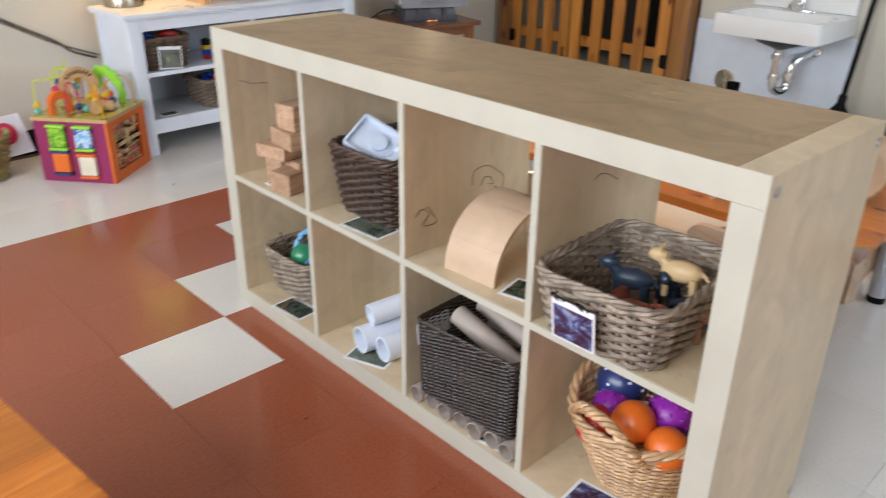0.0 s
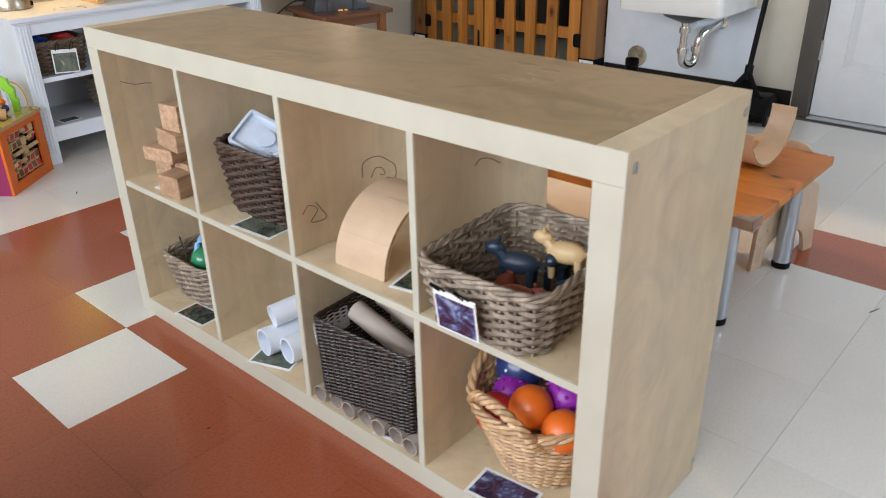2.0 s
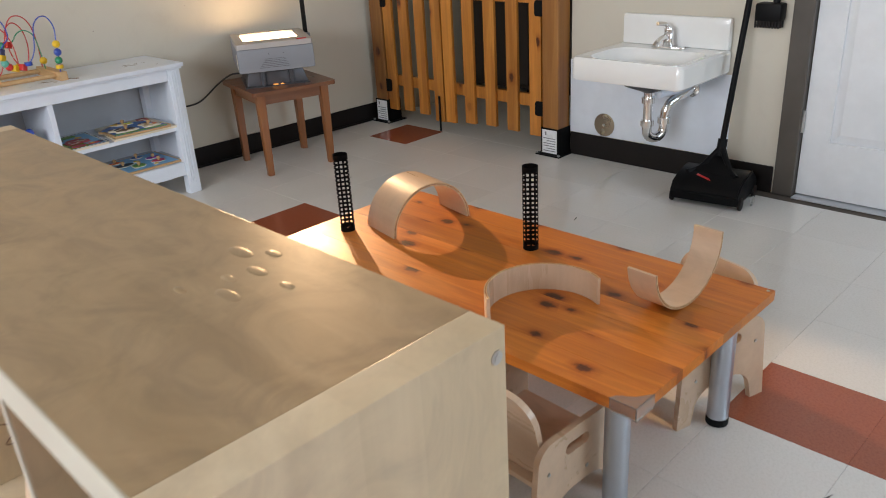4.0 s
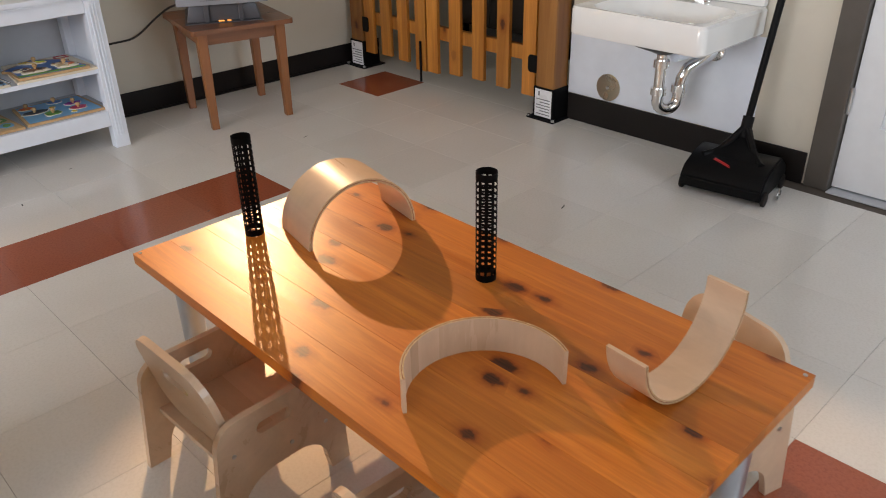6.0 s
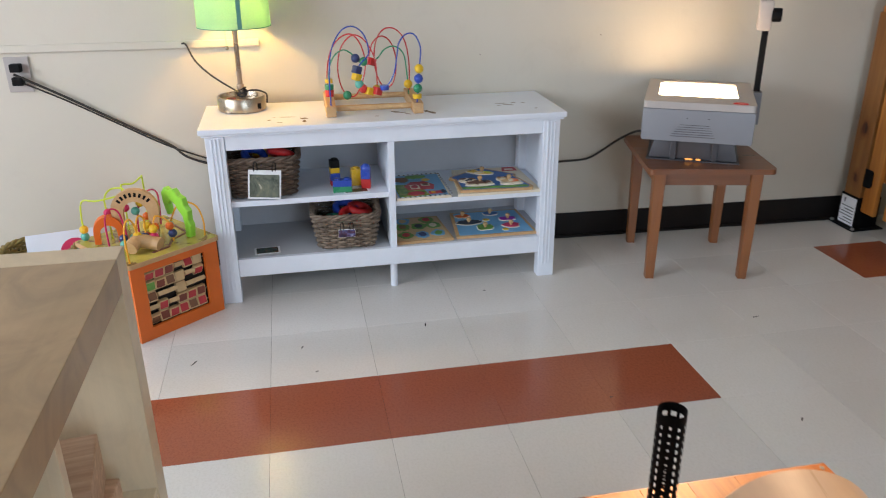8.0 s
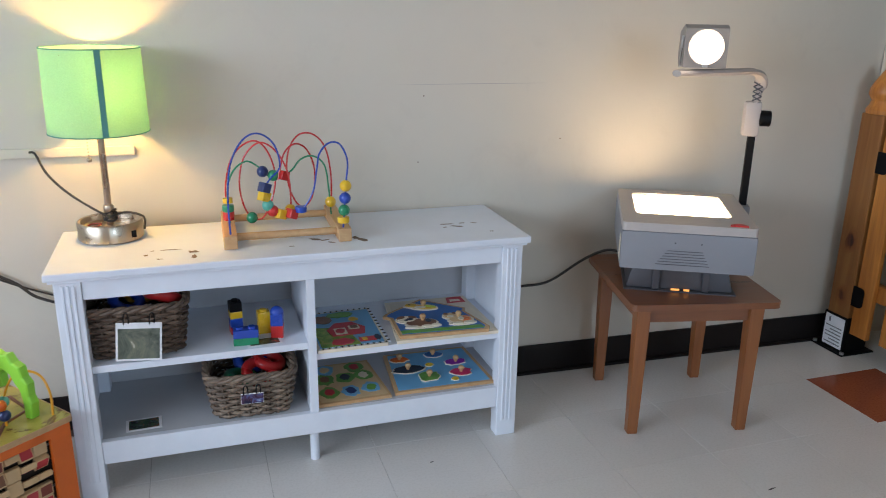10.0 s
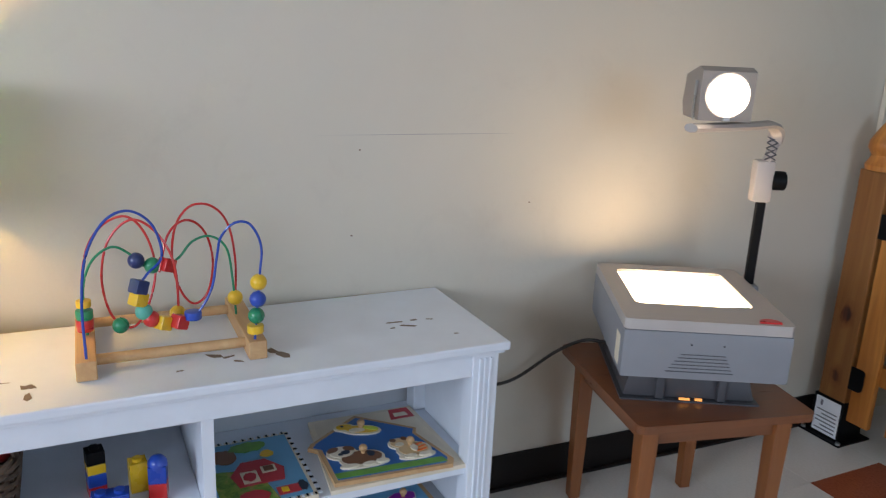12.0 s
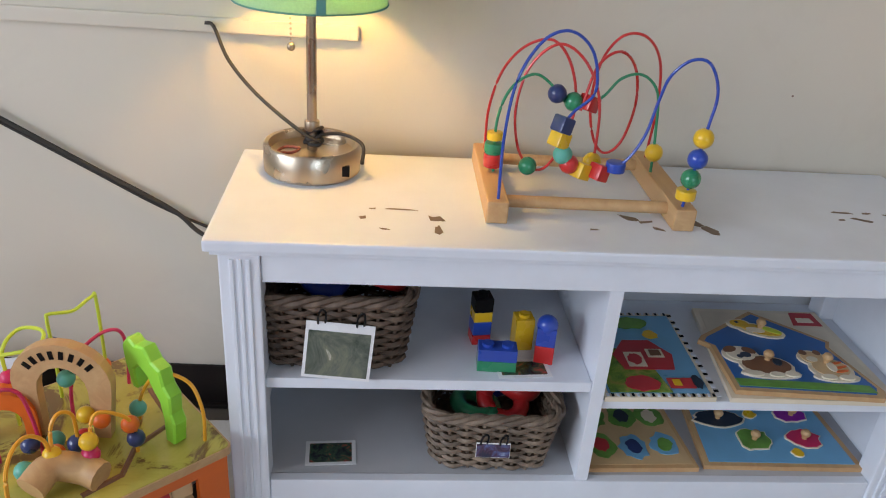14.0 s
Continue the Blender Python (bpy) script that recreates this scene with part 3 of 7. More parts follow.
# ---- door ----
def build_door():
    d = tagged(thing("door_1", pose(EAST, 0.668, 0), "closed white six-panel door in a dark grey-brown frame", "door"), kind="structure")
    wd, x0 = 0.905, 0.018
    bm = bmesh.new()
    cols, rows = ((-0.106, -0.405), (-0.50, -0.80)), ((0.244, 0.86), (0.99, 1.55), (1.66, 1.90))
    box(bm, x0 + 0.012, x0 + 0.036, -wd, 0, 0.012, 2.03)
    ys, zs = [0, -0.106, -0.405, -0.50, -0.80, -wd], [0.012, 0.244, 0.86, 0.99, 1.55, 1.66, 1.90, 2.03]
    for i in range(5):
        for k in range(7):
            if i in (1, 3) and k in (1, 3, 5): continue
            box(bm, x0, x0 + 0.012, ys[i + 1], ys[i], zs[k], zs[k + 1])
    part("slab", bm, "door", d)
    for y1, y0 in cols:
        for z0, z1 in rows:
            bm = bmesh.new()
            a = [bm.verts.new((x0 + 0.0115, y, z)) for y, z in ((y0, z0), (y1, z0), (y1, z1), (y0, z1))]
            b = [bm.verts.new((x0 + 0.003, y, z)) for y, z in ((y0 + 0.035, z0 + 0.035), (y1 - 0.035, z0 + 0.035), (y1 - 0.035, z1 - 0.035), (y0 + 0.035, z1 - 0.035))]
            for k in range(4): bm.faces.new((a[k], a[(k + 1) % 4], b[(k + 1) % 4], b[k]))
            bm.faces.new(b)
            part("panel", bm, "door", d)
    bm = bmesh.new()
    box(bm, -0.016, 0.11, 0.004, 0.085, 0, 2.10, 0.004)
    box(bm, -0.016, 0.11, -wd - 0.085, -wd - 0.004, 0, 2.10, 0.004)
    box(bm, -0.015, 0.11, -wd - 0.003, 0.003, 2.035, 2.10, 0.004)
    part("frame", bm, "doorframe", d, "grey-brown painted door frame")
    part("threshold", boxed(-0.03, 0.05, -wd, 0, 0.0005, 0.006, 0.002), "grey_board", d)
    for z in (0.32, 1.05, 1.80):
        bm = bmesh.new()
        cyl(bm, (0.006, 0.001, z - 0.045), 0.007, 0.09, 12)
        part("hinge", bm, "steel", d, "worn steel hinge", True)
    bm = bmesh.new()
    cyl(bm, (x0 - 0.006, -0.83, 0.95), 0.03, 0.006, 20, 'x')
    cyl(bm, (x0 - 0.05, -0.83, 0.95), 0.010, 0.045, 12, 'x')
    ball(bm, (x0 - 0.06, -0.83, 0.95), 0.026)
    part("door_handle", bm, "steel", d, "round steel knob", True)


build_door()


# ---- gate in the opening ----
def build_gate():
    for y0, y1, lab in ((1.812, 1.912, "varnished square gate post in a black steel base against the wall"), (3.085, 3.185, "varnished gate post with turned cap in the corner")):
        p = thing("gate_post", pose(2.990, (y0 + y1) / 2, 0), lab, "post", "gate posts")
        part("shaft", boxed(-0.048, 0.048, -0.048, 0.048, 0.012, 0.88, 0.005), "post", p)
        bm = bmesh.new()
        lathe(bm, [(0.058, 0.88), (0.060, 0.895), (0.050, 0.91), (0.046, 0.925), (0.058, 0.945), (0.056, 0.965), (0.040, 0.995), (0.018, 1.03), (0.004, 1.05)], 24)
        part("cap", bm, "gate", p, "turned pointed wooden cap", True)
        bm = bmesh.new()
        box(bm, -0.075, 0.075, -0.075, 0.075, 0.0, 0.006, 0.001)
        for a in (0, 90, 180, 270):
            box(bm, -0.054, 0.054, 0.0485, 0.053, 0.006, 0.14, 0.001, Matrix.Rotation(radians(a), 4, 'Z'))
        part("base_bracket", bm, "black", p, "black steel post base")
        for sx, sy in ((-1, 1), (-1, -1)):
            bm = bmesh.new()
            cyl(bm, (sx * 0.066, sy * 0.066, 0.006), 0.008, 0.008, 6)
            part("bolt", bm, "steel", p)
        st = part("sticker", boxed(-0.0552, -0.0535, -0.046, 0.044, 0.012, 0.132), "sleeve", p, "white product label")
        bm = bmesh.new()
        for k in range(6): box(bm, -0.0562, -0.0553, -0.038, 0.036 - 0.02 * (k % 3 == 1), 0.022 + 0.013 * k, 0.026 + 0.013 * k)
        box(bm, -0.0562, -0.0553, 0.018, 0.026, 0.104, 0.122)
        part("print", bm, "label_print", st)
    for y0, y1, lab in ((1.925, 2.60, "right"), (2.612, 3.075, "left")):
        leaf = thing("picket_gate", pose(2.970, y0, 0), "orange varnished wooden picket gate leaf, shut", "gate", "double gate leaves")
        n = 5 if y1 - y0 > 0.6 else 4
        wd, span_y = 0.072, y1 - y0
        tops = []
        for k in range(n):
            yc = 0.036 + (span_y - wd) * k / (n - 1)
            z0 = 0.085 - 0.02 * (k == (n - 1 if lab == "right" else 0)) + 0.004 * ((k * 7) % 3)
            bm = bmesh.new()
            pts = [(yc - wd / 2, z0), (yc + wd / 2, z0), (yc + wd / 2, 0.93), (yc + wd / 4, 0.99), (yc - wd / 4, 0.99), (yc - wd / 2, 0.93)]
            outline(bm, pts, 0.018, 'x', (), (-0.020, 0, 0))
            part("picket", bm, "gate", leaf)
        for z in (0.23, 0.74):
            part("rail", boxed(-0.001, 0.028, 0.002, span_y - 0.002, z, z + 0.062, 0.002), "gate", leaf)
        side = 0 if lab == "right" else span_y
        for z in (0.20, 0.69):
            bm = bmesh.new()
            outline(bm, rounded(0.07, 0.075, 0.015, 4, side, z + 0.03), 0.004, 'x', (), (-0.0255, 0, 0))
            part("hinge", bm, "black", leaf, "black strap hinge")
        if lab == "left":
            bm = bmesh.new()
            cyl(bm, (-0.028, 0.03, 0.012), 0.006, 0.20, 10)
            part("drop_bolt", bm, "black", leaf, "black drop bolt", True)


build_gate()

# furniture in the room behind the gate, its dimness put into a near-black colour
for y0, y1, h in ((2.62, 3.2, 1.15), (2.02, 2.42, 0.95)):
    c = thing("storage_cabinet", pose(3.75, (y0 + y1) / 2, 0), "cabinet behind the gate, the room's dimness in its near-black colour", "cabinet", "cabinets behind the gate")
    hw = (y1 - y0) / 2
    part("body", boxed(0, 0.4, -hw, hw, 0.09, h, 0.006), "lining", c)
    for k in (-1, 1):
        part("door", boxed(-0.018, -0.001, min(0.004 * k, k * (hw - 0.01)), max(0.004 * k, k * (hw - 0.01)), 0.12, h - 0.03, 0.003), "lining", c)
        for x in (0.04, 0.36):
            part("leg", boxed(x - 0.02, x + 0.02, k * (hw - 0.03) - 0.02, k * (hw - 0.03) + 0.02, 0, 0.089), "black", c)


# ---- sink ----
def build_sink():
    s = thing("wall_sink", pose(EAST, 1.243, 0), "white porcelain sink hung on the wall", "sink")
    hw, top, bot, deep = 0.258, 0.582, 0.487, 0.43
    bm = bmesh.new()
    # body with a bowl let into it
    def ring(pts, z): return [bm.verts.new((x, y, z)) for x, y in pts]
    def shape(w, d, r, x): return [(x - a, b) for b, a in rounded(w, d, r, 5, 0.0, d / 2)]
    loops = [ring(shape(0.44, deep - 0.08, 0.03, -0.035), bot + 0.004), ring(shape(2 * hw - 0.012, deep - 0.006, 0.024, -0.002), bot), ring(shape(2 * hw, deep, 0.026, 0.0), bot + 0.007),
             ring(shape(2 * hw, deep, 0.026, 0.0), top - 0.010), ring(shape(2 * hw - 0.016, deep - 0.008, 0.024, -0.002), top),
             ring(shape(0.44, 0.29, 0.08, -0.105), top - 0.004), ring(shape(0.42, 0.27, 0.09, -0.115), top - 0.03), ring(shape(0.30, 0.19, 0.08, -0.145), top - 0.105), ring(shape(0.06, 0.05, 0.02, -0.22), top - 0.115)]
    for a, b in zip(loops, loops[1:]):
        n = len(a)
        for k in range(n): bm.faces.new((a[k], a[(k + 1) % n], b[(k + 1) % n], b[k]))
    bm.faces.new(loops[-1])
    bm.faces.new(loops[0])
    part("basin", bm, "porcelain", s, "", True)
    bm = bmesh.new()
    box(bm, -0.035, -0.003, -hw + 0.005, hw - 0.005, top - 0.002, top + 0.13, 0.012)
    part("backsplash", bm, "porcelain", s, "", True)
    part("splash_panel", boxed(-0.002, -0.0005, -0.27, 0.56, 0.116, bot - 0.01), "white", s, "plain white washable panel under the basin")
    tap = part("tap", tap_mesh(), "chrome", s, "chrome single-lever tap", True)
    # dark grey stands in for the shade under the white bowl
    bm = bmesh.new()
    lathe(bm, [(0.135, -0.008), (0.11, -0.035), (0.05, -0.058), (0.028, -0.068)], 28, (-0.215, 0, bot))
    part("bowl_underside", bm, "proj_dark", s, "underside of the bowl, darkened for the shade there", True)
    bm = bmesh.new()
    cyl(bm, (-0.22, 0, bot - 0.20), 0.019, 0.17, 18)
    cyl(bm, (-0.22, 0, bot - 0.115), 0.028, 0.025, 18)
    cyl(bm, (-0.22, 0, bot - 0.215), 0.028, 0.025, 18)
    part("tailpiece", bm, "chrome", s, "", True)
    path = [Vector((-0.22, 0, bot - 0.20))] + [Vector((-0.180 - 0.040 * math.cos(a), -0.018 * (1 - math.cos(a)), bot - 0.235 - 0.040 * math.sin(a))) for a in [k * math.pi / 10 for k in range(11)]] + [Vector((-0.14, -0.036, bot - 0.215)), Vector((-0.138, -0.040, bot - 0.165)), Vector((-0.125, -0.05, bot - 0.13)), Vector((-0.07, -0.07, bot - 0.105)), Vector((-0.002, -0.09, bot - 0.085))]
    bm = bmesh.new()
    sweep(bm, path, 0.021, 14)
    cyl(bm, (-0.14, -0.036, bot - 0.215), 0.029, 0.026, 18)
    part("trap", bm, "chrome", s, "chrome drain trap", True)
    bm = bmesh.new()
    cyl(bm, (-0.012, -0.09, bot - 0.085), 0.035, 0.010, 24, 'x')
    part("escutcheon", bm, "chrome", s, "", True)
    bm = bmesh.new()
    sweep(bm, [Vector((-0.02, 0.10, bot - 0.03)), Vector((-0.06, 0.07, bot - 0.05)), Vector((-0.20, 0.06, bot - 0.035))], 0.022, 10)
    sweep(bm, [Vector((-0.02, -0.10, bot - 0.04)), Vector((-0.10, -0.06, bot - 0.07)), Vector((-0.19, -0.03, bot - 0.075))], 0.024, 10)
    part("pipe_wrap", bm, "paper", s, "white wrapped supply pipes", True)


def tap_mesh():
    bm = bmesh.new()
    z = 0.5745
    vs = cyl(bm, (-0.075, 0.0, z), 0.03, 0.016, 24, bev=0.004)
    bmesh.ops.scale(bm, vec=(0.9, 2.6, 1), verts=vs, space=Matrix.Translation((0.075, 0, -z)))
    cyl(bm, (-0.075, 0, z + 0.012), 0.026, 0.06, 20, r2=0.020, bev=0.004)
    sweep(bm, spline([(-0.08, 0, z + 0.05), (-0.12, 0, z + 0.058), (-0.17, 0, z + 0.045), (-0.185, 0, z + 0.03)], 5), 0.012, 12)
    cyl(bm, (-0.075, 0, z + 0.07), 0.021, 0.022, 20, bev=0.005)
    sweep(bm, spline([(-0.072, 0, z + 0.088), (-0.09, 0.01, z + 0.108), (-0.13, 0.025, z + 0.115)], 5), 0.009, 10)
    return bm


build_sink()
d = thing("wall_access_cover", pose(EAST - 0.002, 1.60, 0.175), "round brushed steel access cover on the wall", "cover plate")
bm = bmesh.new()
cyl(bm, (-0.006, 0, 0), 0.056, 0.0055, 32, 'x', bev=0.0015)
part("plate", bm, "nickel", d, "", True)
bm = bmesh.new()
cyl(bm, (-0.0085, 0, 0), 0.008, 0.003, 12, 'x')
part("screw", bm, "steel", d)


# ---- carpet sweeper and hanging brush ----
def build_sweeper():
    s = thing("carpet_sweeper", pose(2.838, 0.925, 0, 0, 0, 8), "black carpet sweeper with long handle leaning on the wall", "sweeper")
    bm = bmesh.new()
    prof = [(-0.13, 0.02), (0.11, 0.02), (0.125, 0.05), (0.11, 0.085), (0.05, 0.125), (-0.04, 0.12), (-0.115, 0.095), (-0.14, 0.06)]
    outline(bm, prof, 0.28, 'y', (), (0, -0.14, 0))
    bmesh.ops.bevel(bm, geom=[e for e in bm.edges if e.is_boundary or e.calc_face_angle(0) > 0.6], offset=0.006, segments=2, affect='EDGES')
    part("housing", bm, "black", s, "", True)
    for x in (-0.10, 0.085):
        for y in (-0.147, 0.135):
            bm = bmesh.new()
            cyl(bm, (x, y, 0.026), 0.026, 0.012, 18, 'y', bev=0.003)
            part("wheel", bm, "rubber", s, "", True)
    bm = bmesh.new()
    box(bm, -0.03, 0.03, -0.0, 0.008, 0, 0.0015, 0, pose(-0.075, 0.02, 0.113, 0, -18, 90))
    box(bm, -0.03, 0.03, 0.012, 0.017, 0, 0.0015, 0, pose(-0.075, 0.02, 0.113, 0, -18, 90))
    part("badge", bm, "red", s, "small red badge")
    bm = bmesh.new()
    sweep(bm, spline([(-0.05, -0.10, 0.115), (0.0, -0.06, 0.13), (0.05, 0.0, 0.21)], 6), 0.012, 8)
    sweep(bm, spline([(-0.05, 0.10, 0.115), (0.0, 0.06, 0.13), (0.05, 0.0, 0.21)], 6), 0.012, 8)
    sweep(bm, [Vector((0.045, 0, 0.17)), Vector((0.065, 0, 0.24))], 0.020, 12)
    fan = [bm.verts.new(v) for v in ((-0.06, -0.105, 0.110), (-0.06, 0.105, 0.110), (0.015, 0.05, 0.150), (0.05, 0.018, 0.205), (0.05, -0.018, 0.205), (0.015, -0.05, 0.150))]
    back = [bm.verts.new(v.co + Vector((0.014, 0, -0.006))) for v in fan]
    bm.faces.new(fan)
    bm.faces.new(back[::-1])
    for k in range(6): bm.faces.new((fan[k], fan[(k + 1) % 6], back[(k + 1) % 6], back[k]))
    part("yoke", bm, "black", s, "", True)
    bm = bmesh.new()
    sweep(bm, [Vector((0.062, 0, 0.23)), Vector((0.17, -0.045, 1.02))], 0.0125, 12)
    part("handle", bm, "black", s, "long black steel handle", True)
    bm = bmesh.new()
    sweep(bm, [Vector((0.166, -0.043, 0.98)), Vector((0.180, -0.049, 1.09))], 0.018, 12)
    part("grip", bm, "rubber", s, "", True)
    bm = bmesh.new()
    sweep(bm, [Vector((-0.02 + 0.018 * math.cos(a), -0.165, 0.02 + 0.018 * math.sin(a))) for a in [k * math.pi / 8 for k in range(16)]], 0.003, 6, True)
    part("ring", bm, "steel", s, "small steel ring", True)
    b = thing("hand_brush", pose(EAST - 0.035, 0.835, 0.73), "black hand brush hung on the wall beside the door frame", "brush")
    bm = bmesh.new()
    box(bm, -0.03, 0.03, -0.055, 0.05, -0.02, 0.05, 0.012)
    part("head", bm, "black", b, "", True)
    bm = bmesh.new()
    sweep(bm, spline([(0, -0.02, 0.045), (0.01, -0.035, 0.15), (0.015, -0.03, 0.30)], 6), 0.014, 10)
    part("handle", bm, "black", b, "", True)
    bm = bmesh.new()
    for k in range(9):
        for j in range(3): cyl(bm, (-0.02 + 0.02 * j, -0.046 + 0.0115 * k, -0.045), 0.004, 0.03, 5)
    part("bristles", bm, "rubber", b)
    part("hook", boxed(0.028, 0.034, -0.04, -0.025, 0.26, 0.32), "steel", b)


build_sweeper()


# ---- cube shelf ----
SHELF_L, SHELF_H, SHELF_D, TH, DV = 1.49, 0.79, 0.39, 0.05, 0.016
CELL = (SHELF_L - 2 * TH - 3 * DV) / 4
shelf = thing("cube_shelf", pose(0, 0, 0, 0, 0, -0.3), "birch-effect eight-cube shelf, half full, with worn top", "shelf")
part("top_board", boxed(0, SHELF_D, TH, SHELF_L - TH, SHELF_H - TH, SHELF_H, 0.0012), "birch_top", shelf, "worn birch-effect top, in a darker tone for its light")
part("bottom_board", boxed(0, SHELF_D, TH, SHELF_L - TH, 0, TH, 0.0015), "birch", shelf)
side = part("side_board", boxed(0, SHELF_D, 0, TH, 0, SHELF_H, 0.0012), "birch", shelf)
again(side, shelf, Matrix.Translation((0, SHELF_L - TH, 0)))
part("middle_shelf", boxed(0.003, SHELF_D - 0.003, TH, SHELF_L - TH, 0.387, 0.403, 0.0008), "birch", shelf)
dv = part("divider", boxed(0.002, SHELF_D - 0.002, 0, DV, TH, 0.387, 0.0008), "birch", shelf)
for i in range(3):
    y = TH + CELL * (i + 1) + DV * i
    if i: again(dv, shelf, Matrix.Translation((0, y, 0)))
    else: dv.matrix_local = Matrix.Translation((0, y, 0))
    again(dv, shelf, Matrix.Translation((0, y, 0.353)))
# pale edge foil on the front
bm = bmesh.new()
box(bm, -0.0025, -0.0003, 0.0005, SHELF_L - 0.0005, SHELF_H - TH + 0.0005, SHELF_H - 0.0005)
box(bm, -0.0025, -0.0003, 0.0005, TH, 0.0005, SHELF_H - TH)
box(bm, -0.0025, -0.0003, SHELF_L - TH, SHELF_L - 0.0005, 0.0005, SHELF_H - TH)
box(bm, -0.0025, -0.0003, TH, SHELF_L - TH, 0.0005, TH)
part("edge_foil", bm, "birch_edge", shelf, "pale cream edge foil")
bm = bmesh.new()
for i in range(3):
    y = TH + CELL * (i + 1) + DV * i
    for z0, z1 in ((TH, 0.387), (0.403, SHELF_H - TH)): box(bm, -0.0005, 0.0015, y + 0.0005, y + DV - 0.0005, z0, z1)
box(bm, -0.0005, 0.0025, TH, SHELF_L - TH, 0.3875, 0.4025)
part("divider_edge_foil", bm, "birch_edge", shelf)
for x, z in ((0.02, 0.763), (0.375, 0.757), (0.38, 0.03), (0.02, 0.03)):
    bm = bmesh.new()
    cyl(bm, (x, -0.0015, z), 0.0085, 0.003, 16, 'y')
    cyl(bm, (x, -0.0022, z), 0.0045, 0.002, 6, 'y')
    part("bolt", bm, "steel", shelf, "sunk steel bolt")
# blisters in the foil of the top
rnd = random.Random(5)
for x, y, a in ((0.30, 0.33, 0.022), (0.265, 0.34, 0.016), (0.32, 0.40, 0.028), (0.345, 0.36, 0.018), (0.24, 0.30, 0.026), (0.30, 0.265, 0.015), (0.21, 0.36, 0.014), (0.10, 0.86, 0.03), (0.06, 0.82, 0.02)):
    bm = bmesh.new()
    ball(bm, (x, y, SHELF_H - 0.0005), 1.0, 12, (a * 0.45, a, 0.0017))
    part("blister", bm, "birch_top", shelf, "", True)
# crayon scribbles on the inner faces
def scribble(points, y):
    bm = bmesh.new()
    sweep(bm, spline([(x, y - 0.0006, z) for x, z in points], 6), 0.0009, 5)
    part("crayon_scribble", bm, "crayon", shelf, "dark crayon scribble")
Y2, Y1, Y4 = TH + 2 * CELL + DV, TH + CELL, SHELF_L - TH
scribble([(0.197, 0.520), (0.203, 0.552), (0.245, 0.556), (0.280, 0.535), (0.298, 0.518), (0.296, 0.492), (0.268, 0.500)], Y2)
scribble([(0.223, 0.512), (0.237, 0.530), (0.258, 0.524), (0.265, 0.508), (0.250, 0.512)], Y2)
scribble([(0.029, 0.489), (0.046, 0.504), (0.068, 0.488), (0.049, 0.466), (0.089, 0.464), (0.065, 0.505)], Y2)
scribble([(0.155, 0.640), (0.171, 0.648), (0.197, 0.642), (0.229, 0.624)], Y1)
scribble([(0.039, 0.654), (0.074, 0.640), (0.100, 0.638), (0.121, 0.634)], Y4)


